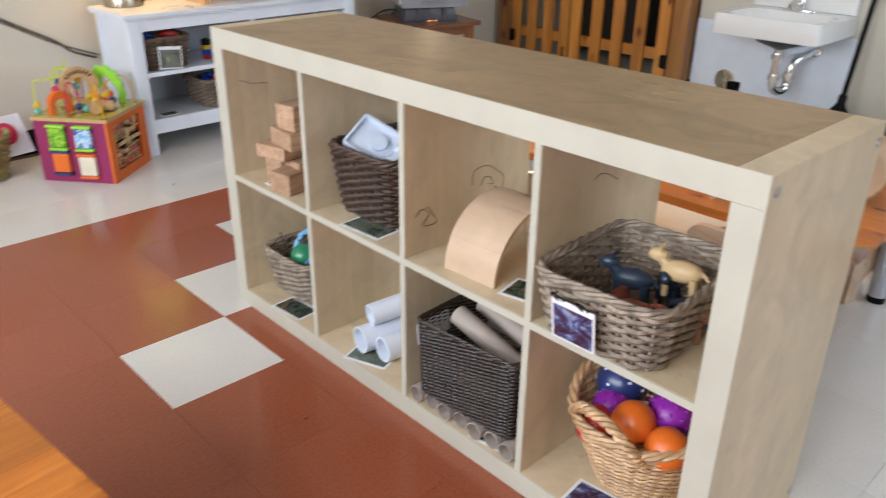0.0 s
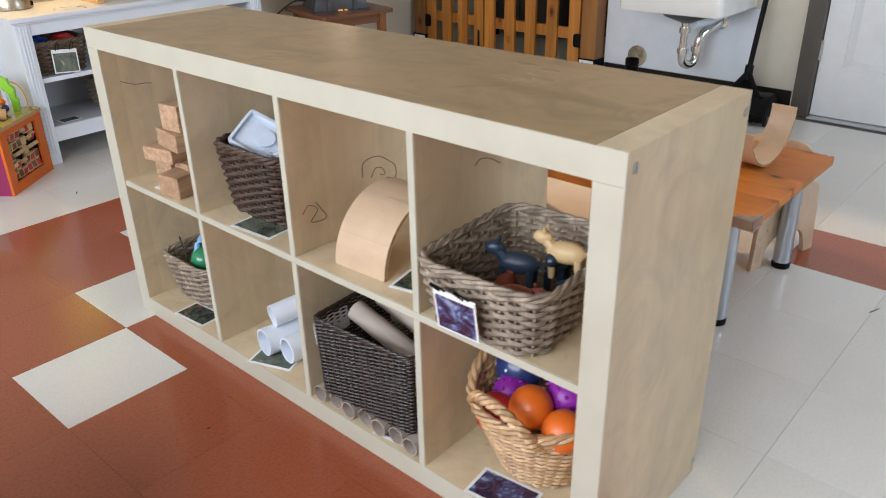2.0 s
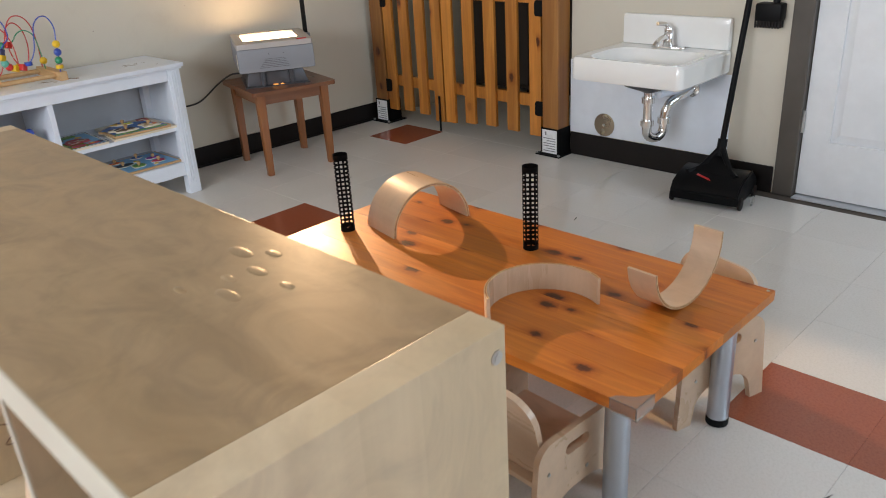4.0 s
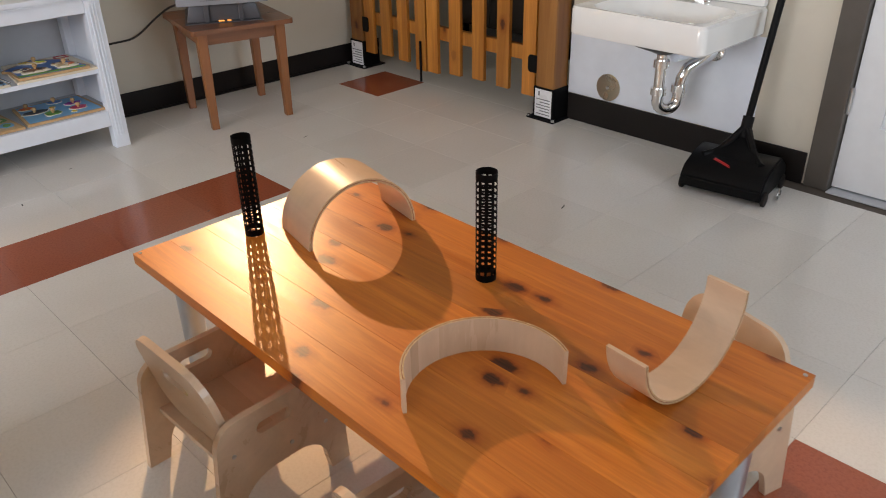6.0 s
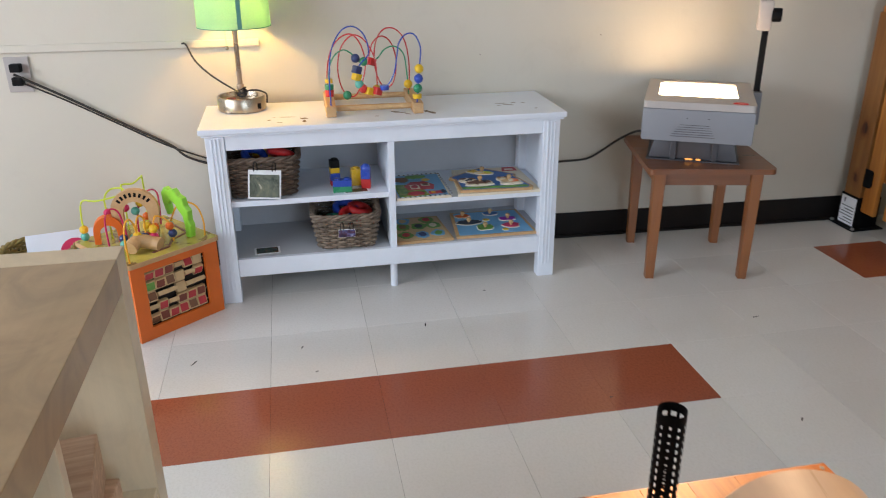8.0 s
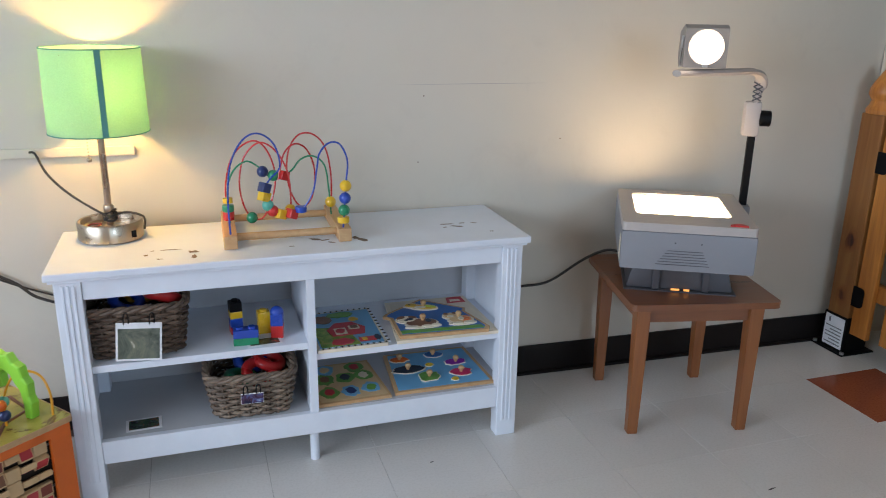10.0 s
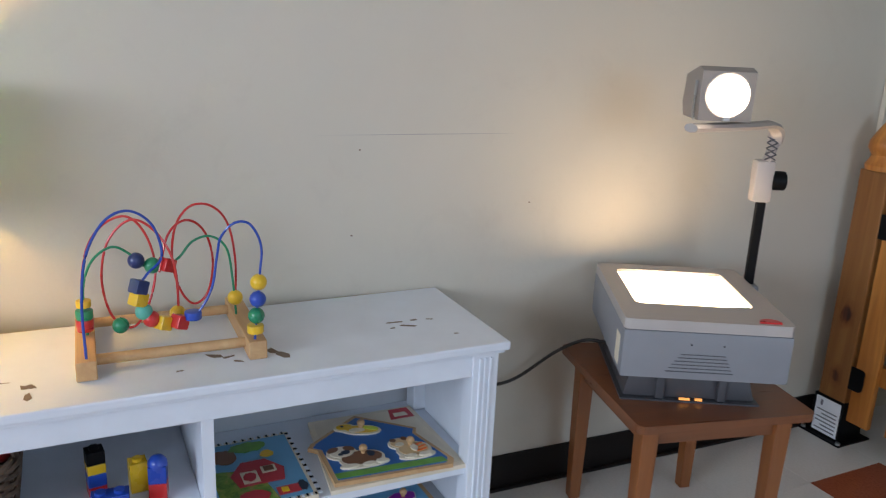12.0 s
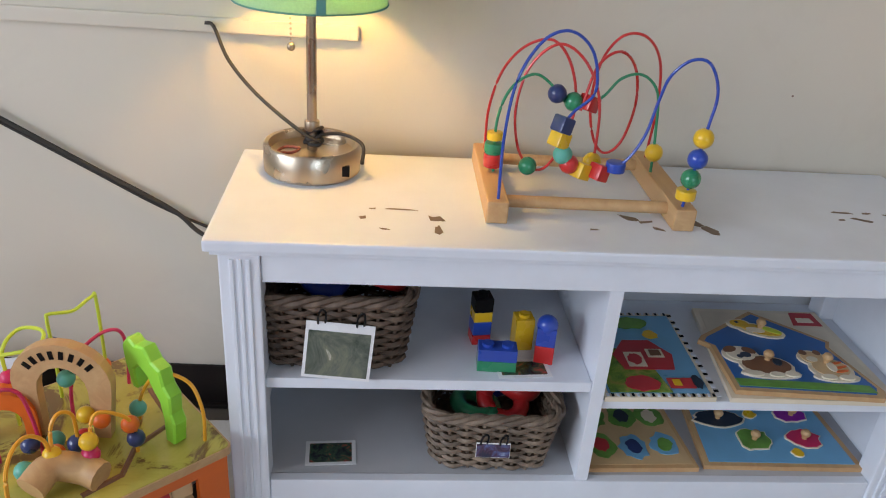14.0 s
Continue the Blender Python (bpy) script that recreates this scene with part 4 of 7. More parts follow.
# ---- white sideboard ----
CX0, CX1, CY0, CY1, CZ = 0.350, 1.569, 2.894, 3.267, 0.615
def build_sideboard():
    s = thing("sideboard", pose((CX0 + CX1) / 2, CY0, 0), "white lacquered sideboard with open shelves and scratched top", "sideboard")
    hw, dp = (CX1 - CX0) / 2, CY1 - CY0
    bm = bmesh.new()
    box(bm, -hw, hw, 0, dp, CZ - 0.019, CZ, 0.004)
    box(bm, -hw + 0.008, hw - 0.008, 0.008, dp - 0.004, CZ - 0.027, CZ - 0.0195, 0.002)
    part("top", bm, "white", s, "white top with scratched patches")
    for sx in (-1, 1):
        for y in (0.014, dp - 0.07):
            bm = bmesh.new()
            x0 = sx * (hw - 0.018)
            x1 = x0 - sx * 0.06
            box(bm, min(x0, x1), max(x0, x1), y, y + 0.045, 0.0, CZ - 0.0275, 0.003)
            leg = part("leg", bm, "white", s)
            if y < 0.1:
                for k in (0.016, 0.028, 0.040): part("flute", boxed(min(x0 - sx * k, x0 - sx * (k + 0.006)), max(x0 - sx * k, x0 - sx * (k + 0.006)), y - 0.003, y + 0.001, 0.05, CZ - 0.035, 0.0012), "white", leg)
        part("side_panel", boxed(min(sx * (hw - 0.03), sx * (hw - 0.048)), max(sx * (hw - 0.03), sx * (hw - 0.048)), 0.0595, dp - 0.0705, 0.10, CZ - 0.028), "white", s)
    part("apron", boxed(-hw + 0.0785, hw - 0.0785, 0.018, 0.036, CZ - 0.075, CZ - 0.0275, 0.002), "white", s)
    part("plinth", boxed(-hw + 0.0785, hw - 0.0785, 0.018, 0.036, 0.095, 0.158, 0.002), "white", s)
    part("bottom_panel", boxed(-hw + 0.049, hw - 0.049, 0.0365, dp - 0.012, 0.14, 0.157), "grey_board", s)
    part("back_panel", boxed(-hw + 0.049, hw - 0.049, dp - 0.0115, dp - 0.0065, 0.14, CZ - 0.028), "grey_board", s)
    xd = 0.963 - (CX0 + CX1) / 2
    part("divider", boxed(xd - 0.011, xd + 0.011, 0.022, dp - 0.012, 0.1575, CZ - 0.0285, 0.001), "white", s)
    part("shelf", boxed(-hw + 0.049, xd - 0.0115, 0.026, dp - 0.0125, 0.344, 0.363, 0.0015), "white", s)
    part("shelf", boxed(xd + 0.0115, hw - 0.049, 0.030, dp - 0.0125, 0.308, 0.326, 0.0015), "white", s)
    bm = bmesh.new()
    cyl(bm, (xd, 0.05, 0), 0.013, 0.139, 12)
    part("centre_foot", bm, "white", s, "", True)
    for k in range(5):
        bm = bmesh.new()
        cyl(bm, (hw - 0.0505, 0.08, 0.36 + 0.04 * k), 0.0035, 0.003, 8, 'x')
        part("peg_hole", bm, "proj_dark", s)
    # scratched patches where tape was torn away
    def patch(x, y, w, d, a):
        bm = bmesh.new()
        pts = [(w * (u + rnd.uniform(-0.22, 0.22)), d * (v + rnd.uniform(-0.22, 0.22))) for u, v in ((-0.5, -0.5), (0.0, -0.6), (0.5, -0.4), (0.45, 0.5), (-0.1, 0.45), (-0.5, 0.5))]
        outline(bm, pts, 0.0004, 'z')
        bmesh.ops.transform(bm, matrix=pose(x - 0.018 - (CX0 + CX1) / 2, y - 2.907, CZ + 0.0002, 0, 0, a), verts=bm.verts)
        part("scratch", bm, "scuff", s, "bare scratched patch")
    for x, y, w, d, a in ((0.645, 3.035, 0.05, 0.005, -3), (0.605, 3.035, 0.012, 0.004, 0), (0.590, 3.0, 0.010, 0.008, 20), (0.703, 3.005, 0.018, 0.022, 10), (0.703, 2.968, 0.010, 0.028, 6), (0.625, 2.962, 0.016, 0.004, -8),
                          (1.015, 3.03, 0.03, 0.012, -20), (1.04, 3.02, 0.02, 0.008, 10), (1.05, 2.995, 0.018, 0.006, -30), (1.12, 3.02, 0.012, 0.02, 20), (1.135, 2.995, 0.014, 0.03, 35), (0.945, 2.985, 0.012, 0.005, 0),
                          (1.40, 3.085, 0.035, 0.006, -5), (1.425, 3.055, 0.04, 0.007, -25), (1.445, 3.085, 0.015, 0.006, 0), (1.48, 3.08, 0.014, 0.004, -20), (1.385, 3.055, 0.014, 0.005, 10), (1.50, 2.985, 0.012, 0.004, 0)):
        patch(x, y, w, d, a)


build_sideboard()


# ---- low pine table ----
def build_table(m, length, width, group, label, things=True):
    t = thing("low_table", m, label, "table", group)
    n = 7
    pw = width / n
    for k in range(n):
        bm = boxed(k * pw + 0.00012, (k + 1) * pw - 0.00012, 0, length, 0.313, 0.338, 0.0004)
        part("plank", bm, "pine", t)
    for i, (x, y) in enumerate(((0.062, 0.075), (width - 0.105, 0.062), (0.07, length - 0.075), (width - 0.08, length - 0.075))):
        bm = bmesh.new()
        cyl(bm, (x, y, 0.02), 0.026, 0.292, 24)
        leg = part("leg", bm, "alu", t, "grey-blue metal leg", True)
        bm = bmesh.new()
        cyl(bm, (x, y, 0), 0.027, 0.021, 24, bev=0.003)
        part("foot", bm, "black", leg, "black levelling foot", True)
        bm = bmesh.new()
        cyl(bm, (x, y, 0.306), 0.04, 0.0065, 24)
        part("mounting_plate", bm, "alu", leg, "", True)
    for x, y in ((width - 0.012, 0.012), (0.012, length - 0.012), (width - 0.012, length - 0.012)):
        bm = bmesh.new()
        cyl(bm, (x, y, 0.338), 0.004, 0.0012, 10)
        part("corner_screw", bm, "steel", t)
    return t


TX, TY, TW, TL = 0.907, 0.134, 0.602, 1.222
table = build_table(pose(TX, TY, 0), TL, TW, "low tables", "low orange pine table with grey metal legs, toys on it")
# clear tape wrapped round one corner
m, nt, b = shader("clear_tape")
b.inputs["Base Color"].default_value = (0.9, 0.88, 0.84, 1)
b.inputs["Transmission Weight"].default_value = 0.9
b.inputs["Roughness"].default_value = 0.18
M["tape"] = m
bm = bmesh.new()
outline(bm, [(-0.003, -0.003), (0.062, -0.003), (0.03, 0.02), (0.012, 0.05), (-0.003, 0.058)], 0.0009, 'z', (), (0, 0, 0.3383))
box(bm, -0.003, 0.06, -0.0035, -0.001, 0.31, 0.3383)
box(bm, -0.0035, -0.001, -0.001, 0.055, 0.312, 0.3383)
part("corner_tape", bm, "tape", table, "crinkled clear tape over the corner")
build_table(pose(-0.719, 0.530, 0, 0, 0, 96.5), 0.90, 0.60, "low tables", "low orange pine table beside the shelf")


# ---- wooden side table with the projector ----
ST = pose(2.092, 2.950, 0, 0, 0, -12.5)
def build_side_table():
    s = thing("side_table", ST, "small reddish-brown wooden side table under the projector", "side table")
    w, d, h = 0.219, 0.232, 0.43
    bm = bmesh.new()
    outline(bm, rounded(2 * w, 2 * d, 0.02, 4), 0.019, 'z', (), (0, 0, h - 0.019))
    part("tabletop", bm, "beech_top", s, "", False)
    iw, idp = 0.168, 0.174
    for sx in (-1, 1):
        for sy in (-1, 1):
            bm = bmesh.new()
            vs = box(bm, -0.021, 0.021, -0.021, 0.021, 0, h - 0.0195, 0.003)
            for v in bm.verts:
                if v.co.z < 0.1:
                    v.co.x = v.co.x * 0.72
                    v.co.y = v.co.y * 0.72
            bmesh.ops.translate(bm, vec=(sx * (iw - 0.0), sy * (idp - 0.0), 0), verts=bm.verts)
            part("leg", bm, "beech", s)
    for sy in (-1, 1): part("apron", boxed(-iw + 0.0215, iw - 0.0215, sy * idp - 0.009, sy * idp + 0.009, h - 0.072, h - 0.0195), "beech_top", s)
    for sx in (-1, 1): part("apron", boxed(sx * iw - 0.009, sx * iw + 0.009, -idp + 0.0215, idp - 0.0215, h - 0.072, h - 0.0195), "beech_top", s)


build_side_table()


def build_projector():
    """Overhead projector, turned a little on its table."""
    p = thing("overhead_projector", pose(2.083, 2.953, 0.43, 0, 0, -27.8), "grey overhead projector, switched on, on the side table", "projector")
    w, d = 0.182, 0.212
    bm = bmesh.new()
    vs = box(bm, -w + 0.030, w - 0.035, -d + 0.080, d - 0.03, 0.004, 0.084, 0.006)
    for v in bm.verts:
        if v.co.z > 0.05: v.co.x, v.co.y = v.co.x * 0.88, v.co.y * 0.92
    part("plinth", bm, "proj_dark", p, "dark metal plinth", True)
    part("base_plate", boxed(-w + 0.022, w - 0.026, -d + 0.066, d - 0.02, 0.0, 0.0038), "proj_dark", p)
    for sx in (-1, 1): part("fin", boxed(sx * 0.07 - 0.010, sx * 0.07 + 0.010, -d + 0.070, -d + 0.084, 0.004, 0.083, 0.003), "proj_dark", p)
    bm = bmesh.new()
    box(bm, -w, w, -d, d, 0.085, 0.196, 0.008)
    part("body", bm, "proj", p, "", True)
    for k in range(6): part("vent_line", boxed(-0.085 + 0.006 * k, 0.06 - 0.004 * k, -d - 0.0012, -d + 0.001, 0.104 + 0.008 * k, 0.1058 + 0.008 * k), "proj_dark", p)
    for x in (-0.035, 0.035):
        bm = bmesh.new()
        cyl(bm, (x, -d - 0.001, 0.168), 0.002, 0.002, 8, 'y')
        part("screw", bm, "black", p)
    # two glowing bars added where the tabletop reflects the projector's orange light
    for x, w2 in ((-0.014, 0.012), (0.018, 0.008)):
        part("lamp_slot", boxed(x - w2, x + w2, -d + 0.0655, -d + 0.0695, 0.006, 0.011), "slot", p, "glowing bar for orange lamp light reflected on the tabletop")
    # top frame with the lit stage
    bm = bmesh.new()
    outline(bm, rounded(2 * w - 0.002, 2 * d - 0.002, 0.012, 4), 0.024, 'z', [rounded(0.268, 0.268, 0.02, 4, -0.005, 0.03)], (0, 0, 0.1965))
    part("top_frame", bm, "proj_top", p, "grey top frame, stage light in its warm tint")
    bm = bmesh.new()
    outline(bm, rounded(0.266, 0.266, 0.02, 4, -0.005, 0.03), 0.004, 'z', (), (0, 0, 0.2115))
    part("stage_glass", bm, "stage", p, "brightly lit stage glass")
    for x0, x1, y0, y1 in ((-0.132, -0.10, -0.10, -0.092), (0.085, 0.124, -0.10, -0.086), (-0.132, -0.09, 0.154, 0.160), (0.09, 0.124, 0.154, 0.160)):
        part("lens_corner", boxed(x0, x1, y0, y1, 0.2158, 0.2164), "seam", p)
    bm = bmesh.new()
    outline(bm, arc(0.13, -d + 0.012, 0.024, 0, 180, 10, 0.022), 0.004, 'z', (), (0, 0, 0.2207))
    part("switch", bm, "red", p, "red switch")
    part("warning_label", boxed(-w - 0.0008, -w + 0.0005, -d + 0.03, -d + 0.07, 0.10, 0.17), "cream", p, "faded label")
    # post, arm and head
    px, py = 0.203, 0.158
    part("post_socket", boxed(px - 0.0205, px + 0.02, py - 0.025, py + 0.025, 0.08, 0.20, 0.004), "proj", p)
    part("post", boxed(px - 0.011, px + 0.011, py - 0.008, py + 0.008, 0.201, 0.50, 0.002), "black", p, "black square post")
    DROP = (-0.006, -0.004, -0.022)         # how far the head is run down its post
    bm = bmesh.new()
    box(bm, px - 0.026, px + 0.022, py - 0.022, py + 0.020, 0.44, 0.545, 0.010)
    part("carriage", bm, "proj_top", p, "", True).location = DROP
    bm = bmesh.new()
    cyl(bm, (px + 0.018, py - 0.005, 0.495), 0.024, 0.034, 24, 'x', bev=0.004)
    part("focus_knob", bm, "black", p, "black focus knob", True).location = DROP
    bm = bmesh.new()
    path = spline([(px, py, 0.53), (px + 0.010, py - 0.01, 0.58), (px + 0.004, py - 0.03, 0.62), (px - 0.03, py - 0.07, 0.637), (px - 0.10, py - 0.15, 0.640), (0.0, -0.06, 0.640), (-0.06, -0.10, 0.640)], 6)
    sweep(bm, path, 0.010, 8, False, 1.9)
    part("arm", bm, "proj_top", p, "", True).location = DROP
    bm = bmesh.new()
    for k in range(4):
        sweep(bm, [Vector((px - 0.012, py - 0.024, 0.548 + 0.014 * k)), Vector((px + 0.014, py - 0.026, 0.562 + 0.014 * k))], 0.002, 5)
        sweep(bm, [Vector((px + 0.014, py - 0.024, 0.548 + 0.014 * k)), Vector((px - 0.012, py - 0.026, 0.562 + 0.014 * k))], 0.002, 5)
    part("arm_lattice", bm, "proj_dark", p).location = DROP
    # head: a wedge box that looks out over the room
    hm = Matrix.Translation((0.012, -0.012, 0.138)) @ Matrix.Diagonal((0.87, 0.87, 0.87, 1))
    bm = bmesh.new()
    outline(bm, [(-0.085, 0.595), (0.055, 0.595), (0.075, 0.63), (0.06, 0.70), (-0.05, 0.725), (-0.085, 0.715)], 0.13, 'x', [], (-0.065, 0, 0))
    bmesh.ops.transform(bm, matrix=hm, verts=bm.verts)
    part("head", bm, "proj_warm", p, "grey mirror head").location = DROP
    bm = bmesh.new()
    cyl(bm, (0.0, -0.089, 0.658), 0.055, 0.006, 40, 'y')
    bmesh.ops.transform(bm, matrix=hm, verts=bm.verts)
    part("lens_ring", bm, "proj_top", p, "", True).location = DROP
    bm = bmesh.new()
    cyl(bm, (0.0, -0.093, 0.658), 0.050, 0.0035, 40, 'y')
    bmesh.ops.transform(bm, matrix=hm, verts=bm.verts)
    part("front_lens", bm, "lens", p, "glaring front lens").location = DROP
    bm = bmesh.new()
    sweep(bm, [hm @ Vector(v) for v in ((-0.075, -0.08, 0.595), (-0.072, -0.06, 0.64), (-0.068, -0.05, 0.69))], 0.003, 6)
    part("latch", bm, "steel", p).location = DROP
    bm = bmesh.new()
    box(bm, -0.008, 0.008, -0.101, -0.0865, 0.597, 0.606, 0.002, hm)
    part("catch", bm, "steel", p).location = DROP


build_projector()


# ---- table lamp ----
def build_lamp():
    l = thing("table_lamp", pose(0.480, 3.180, CZ), "table lamp with lit green drum shade and nickel base", "lamp")
    bm = bmesh.new()
    lathe(bm, [(0.078, 0.0), (0.082, 0.004), (0.082, 0.046), (0.079, 0.050), (0.073, 0.049), (0.071, 0.034), (0.02, 0.032), (0.012, 0.036), (0.004, 0.036)], 40)
    part("base", bm, "nickel", l, "brushed nickel dish base", True)
    bm = bmesh.new()
    cyl(bm, (0, 0, 0.034), 0.0085, 0.31, 14)
    cyl(bm, (0, 0, 0.07), 0.013, 0.018, 14, bev=0.003)
    part("stem", bm, "nickel", l, "", True)
    bm = bmesh.new()
    cyl(bm, (0, 0, 0.344), 0.014, 0.026, 14)
    part("socket", bm, "black", l, "", True)
    bm = bmesh.new()
    ball(bm, (0, 0, 0.393), 0.026, 16)
    bulb = part("bulb", bm, "bulb", l, "glowing bulb", True)
    bulb.visible_shadow = False
    r0, r1, z0, z1 = 0.121, 0.117, 0.282, 0.49
    bm = bmesh.new()
    lathe(bm, [(r0, z0), (r1, z1), (r1 - 0.0012, z1), (r0 - 0.0012, z0)], 56, closed=True)
    part("shade", bm, "shade", l, "green cloth drum shade, lit from inside", True)
    for r, z in ((r0, z0), (r1, z1)):
        bm = bmesh.new()
        sweep(bm, [Vector((r * math.cos(a), r * math.sin(a), z)) for a in [k * math.pi / 28 for k in range(56)]], 0.0016, 6, True)
        part("shade_trim", bm, "seam", l)
    bm = bmesh.new()
    a = radians(-78)
    box(bm, -0.007, 0.007, -0.0012, 0.0008, z0, z1, 0, Matrix.Translation((0.1205 * math.cos(a), 0.1205 * math.sin(a), 0)) @ Matrix.Rotation(a + radians(90), 4, 'Z'))
    part("shade_seam", bm, "seam", l, "dark teal seam")
    bm = bmesh.new()
    for k in range(3):
        a = 2 * math.pi * k / 3
        sweep(bm, [Vector((0.014 * math.cos(a), 0.014 * math.sin(a), 0.365)), Vector((0.117 * math.cos(a), 0.117 * math.sin(a), 0.478))], 0.0015, 5)
    part("spider", bm, "nickel", l)
    bm = bmesh.new()
    for k in range(16): ball(bm, (-0.03, -0.02, 0.225 + 0.008 * k), 0.0022, 6)
    ball(bm, (-0.03, -0.02, 0.213), 0.007, 10)
    part("pull_chain", bm, "nickel", l, "beaded pull chain", True)
    part("outlet", boxed(0.052, 0.066, -0.0615, -0.0535, 0.012, 0.030, 0.001, Matrix.Translation((0, 0, 0))), "black", l, "black socket in the base")
    bm = bmesh.new()
    sweep(bm, spline([(-0.19, 0.115, 0.215), (-0.175, 0.11, 0.21), (-0.15, 0.09, 0.16), (-0.10, 0.05, 0.115), (-0.03, 0.0, 0.075), (0.012, -0.012, 0.055), (0.005, 0.012, 0.066), (-0.012, -0.008, 0.05), (0.014, 0.004, 0.06), (0.05, 0.0, 0.065), (0.085, -0.02, 0.055), (0.086, -0.045, 0.03)], 8), 0.0032, 8)
    part("cord", bm, "cord", l, "knotted dark cord", True)
    bm = bmesh.new()
    for k in range(3): sweep(bm, [Vector((0.004 + 0.013 * math.cos(a), 0.01 * math.sin(a), 0.052 + 0.009 * k + 0.006 * math.sin(a + k))) for a in [j * math.pi / 8 for j in range(16)]], 0.0032, 6, True)
    part("knot", bm, "cord", l)
    bm = bmesh.new()
    sweep(bm, spline([(-0.055, -0.02, 0.036), (-0.03, -0.03, 0.04), (-0.02, -0.02, 0.044), (-0.045, -0.005, 0.04)], 6, True), 0.0025, 6, True)
    c = tagged(part("carabiner", bm, "bordeaux", None, "", True), "small copper-coloured carabiner lying in the lamp base", "clip")
    c.matrix_world = pose(0.480, 3.180, CZ)


build_lamp()

# rail and cables on the wall
bm = bmesh.new()
box(bm, -1.0, 0.553, -0.012, -0.001, 0.812, 0.838, 0.003)
r = tagged(part("wall_rail", bm, "wall", None), "narrow painted batten on the wall", "rail", kind="structure")
r.matrix_world = north
bm = bmesh.new()
sweep(bm, spline([(-0.27, -0.03, 0.745), (-0.12, -0.02, 0.66), (0.05, -0.015, 0.56), (0.20, -0.015, 0.475), (0.26, -0.02, 0.425), (0.36, -0.02, 0.385)], 8), 0.0045, 8)
c = tagged(part("power_cable", bm, "cord", None, "", True), "dark cable hanging along the wall to the sideboard", "cable")
c.matrix_world = north
bm = bmesh.new()
sweep(bm, spline([(-0.27, -0.024, 0.725), (-0.12, -0.012, 0.645), (0.05, -0.008, 0.548), (0.20, -0.008, 0.465), (0.38, -0.010, 0.392)], 8), 0.003, 8)
c = tagged(part("power_cable", bm, "cord", None, "", True), "thin second cable beside it on the wall", "cable")
c.matrix_world = north
bm = bmesh.new()
sweep(bm, spline([(1.60, -0.02, 0.33), (1.70, -0.03, 0.335), (1.80, -0.03, 0.345), (1.90, -0.06, 0.42), (1.96, -0.10, 0.462), (2.01, -0.14, 0.464)], 8), 0.0045, 8)
c = tagged(part("power_cable", bm, "cord", None, "", True), "dark projector cable running behind the sideboard", "cable")
c.matrix_world = north
o = thing("wall_outlet", north @ pose(-0.262, -0.001, 0.74), "grey power outlet with plugs on the wall", "outlet")
part("plate", boxed(-0.04, 0.04, -0.006, 0, -0.06, 0.06, 0.003), "proj_top", o)
for z in (0.025, -0.02):
    part("plug", boxed(-0.018, 0.018, -0.035, -0.0065, z - 0.014, z + 0.014, 0.005), "black", o)


# ---- woven baskets ----
def loop_path(w, d, r, n):
    """Points and outward normals evenly spaced round a rounded rectangle."""
    pts = rounded(w, d, r, 10)
    seg = [math.dist(pts[k], pts[(k + 1) % len(pts)]) for k in range(len(pts))]
    total, out, acc, k = sum(seg), [], 0.0, 0
    for i in range(n):
        s = total * i / n
        while acc + seg[k] < s: acc += seg[k]; k += 1
        f = (s - acc) / max(seg[k], 1e-9)
        a, b = pts[k], pts[(k + 1) % len(pts)]
        x, y = a[0] + (b[0] - a[0]) * f, a[1] + (b[1] - a[1]) * f
        out.append((x, y))
    return [(p, Vector((out[(i + 1) % n][1] - out[i - 1][1], out[i - 1][0] - out[(i + 1) % n][0], 0)).normalized()) for i, p in enumerate(out)]


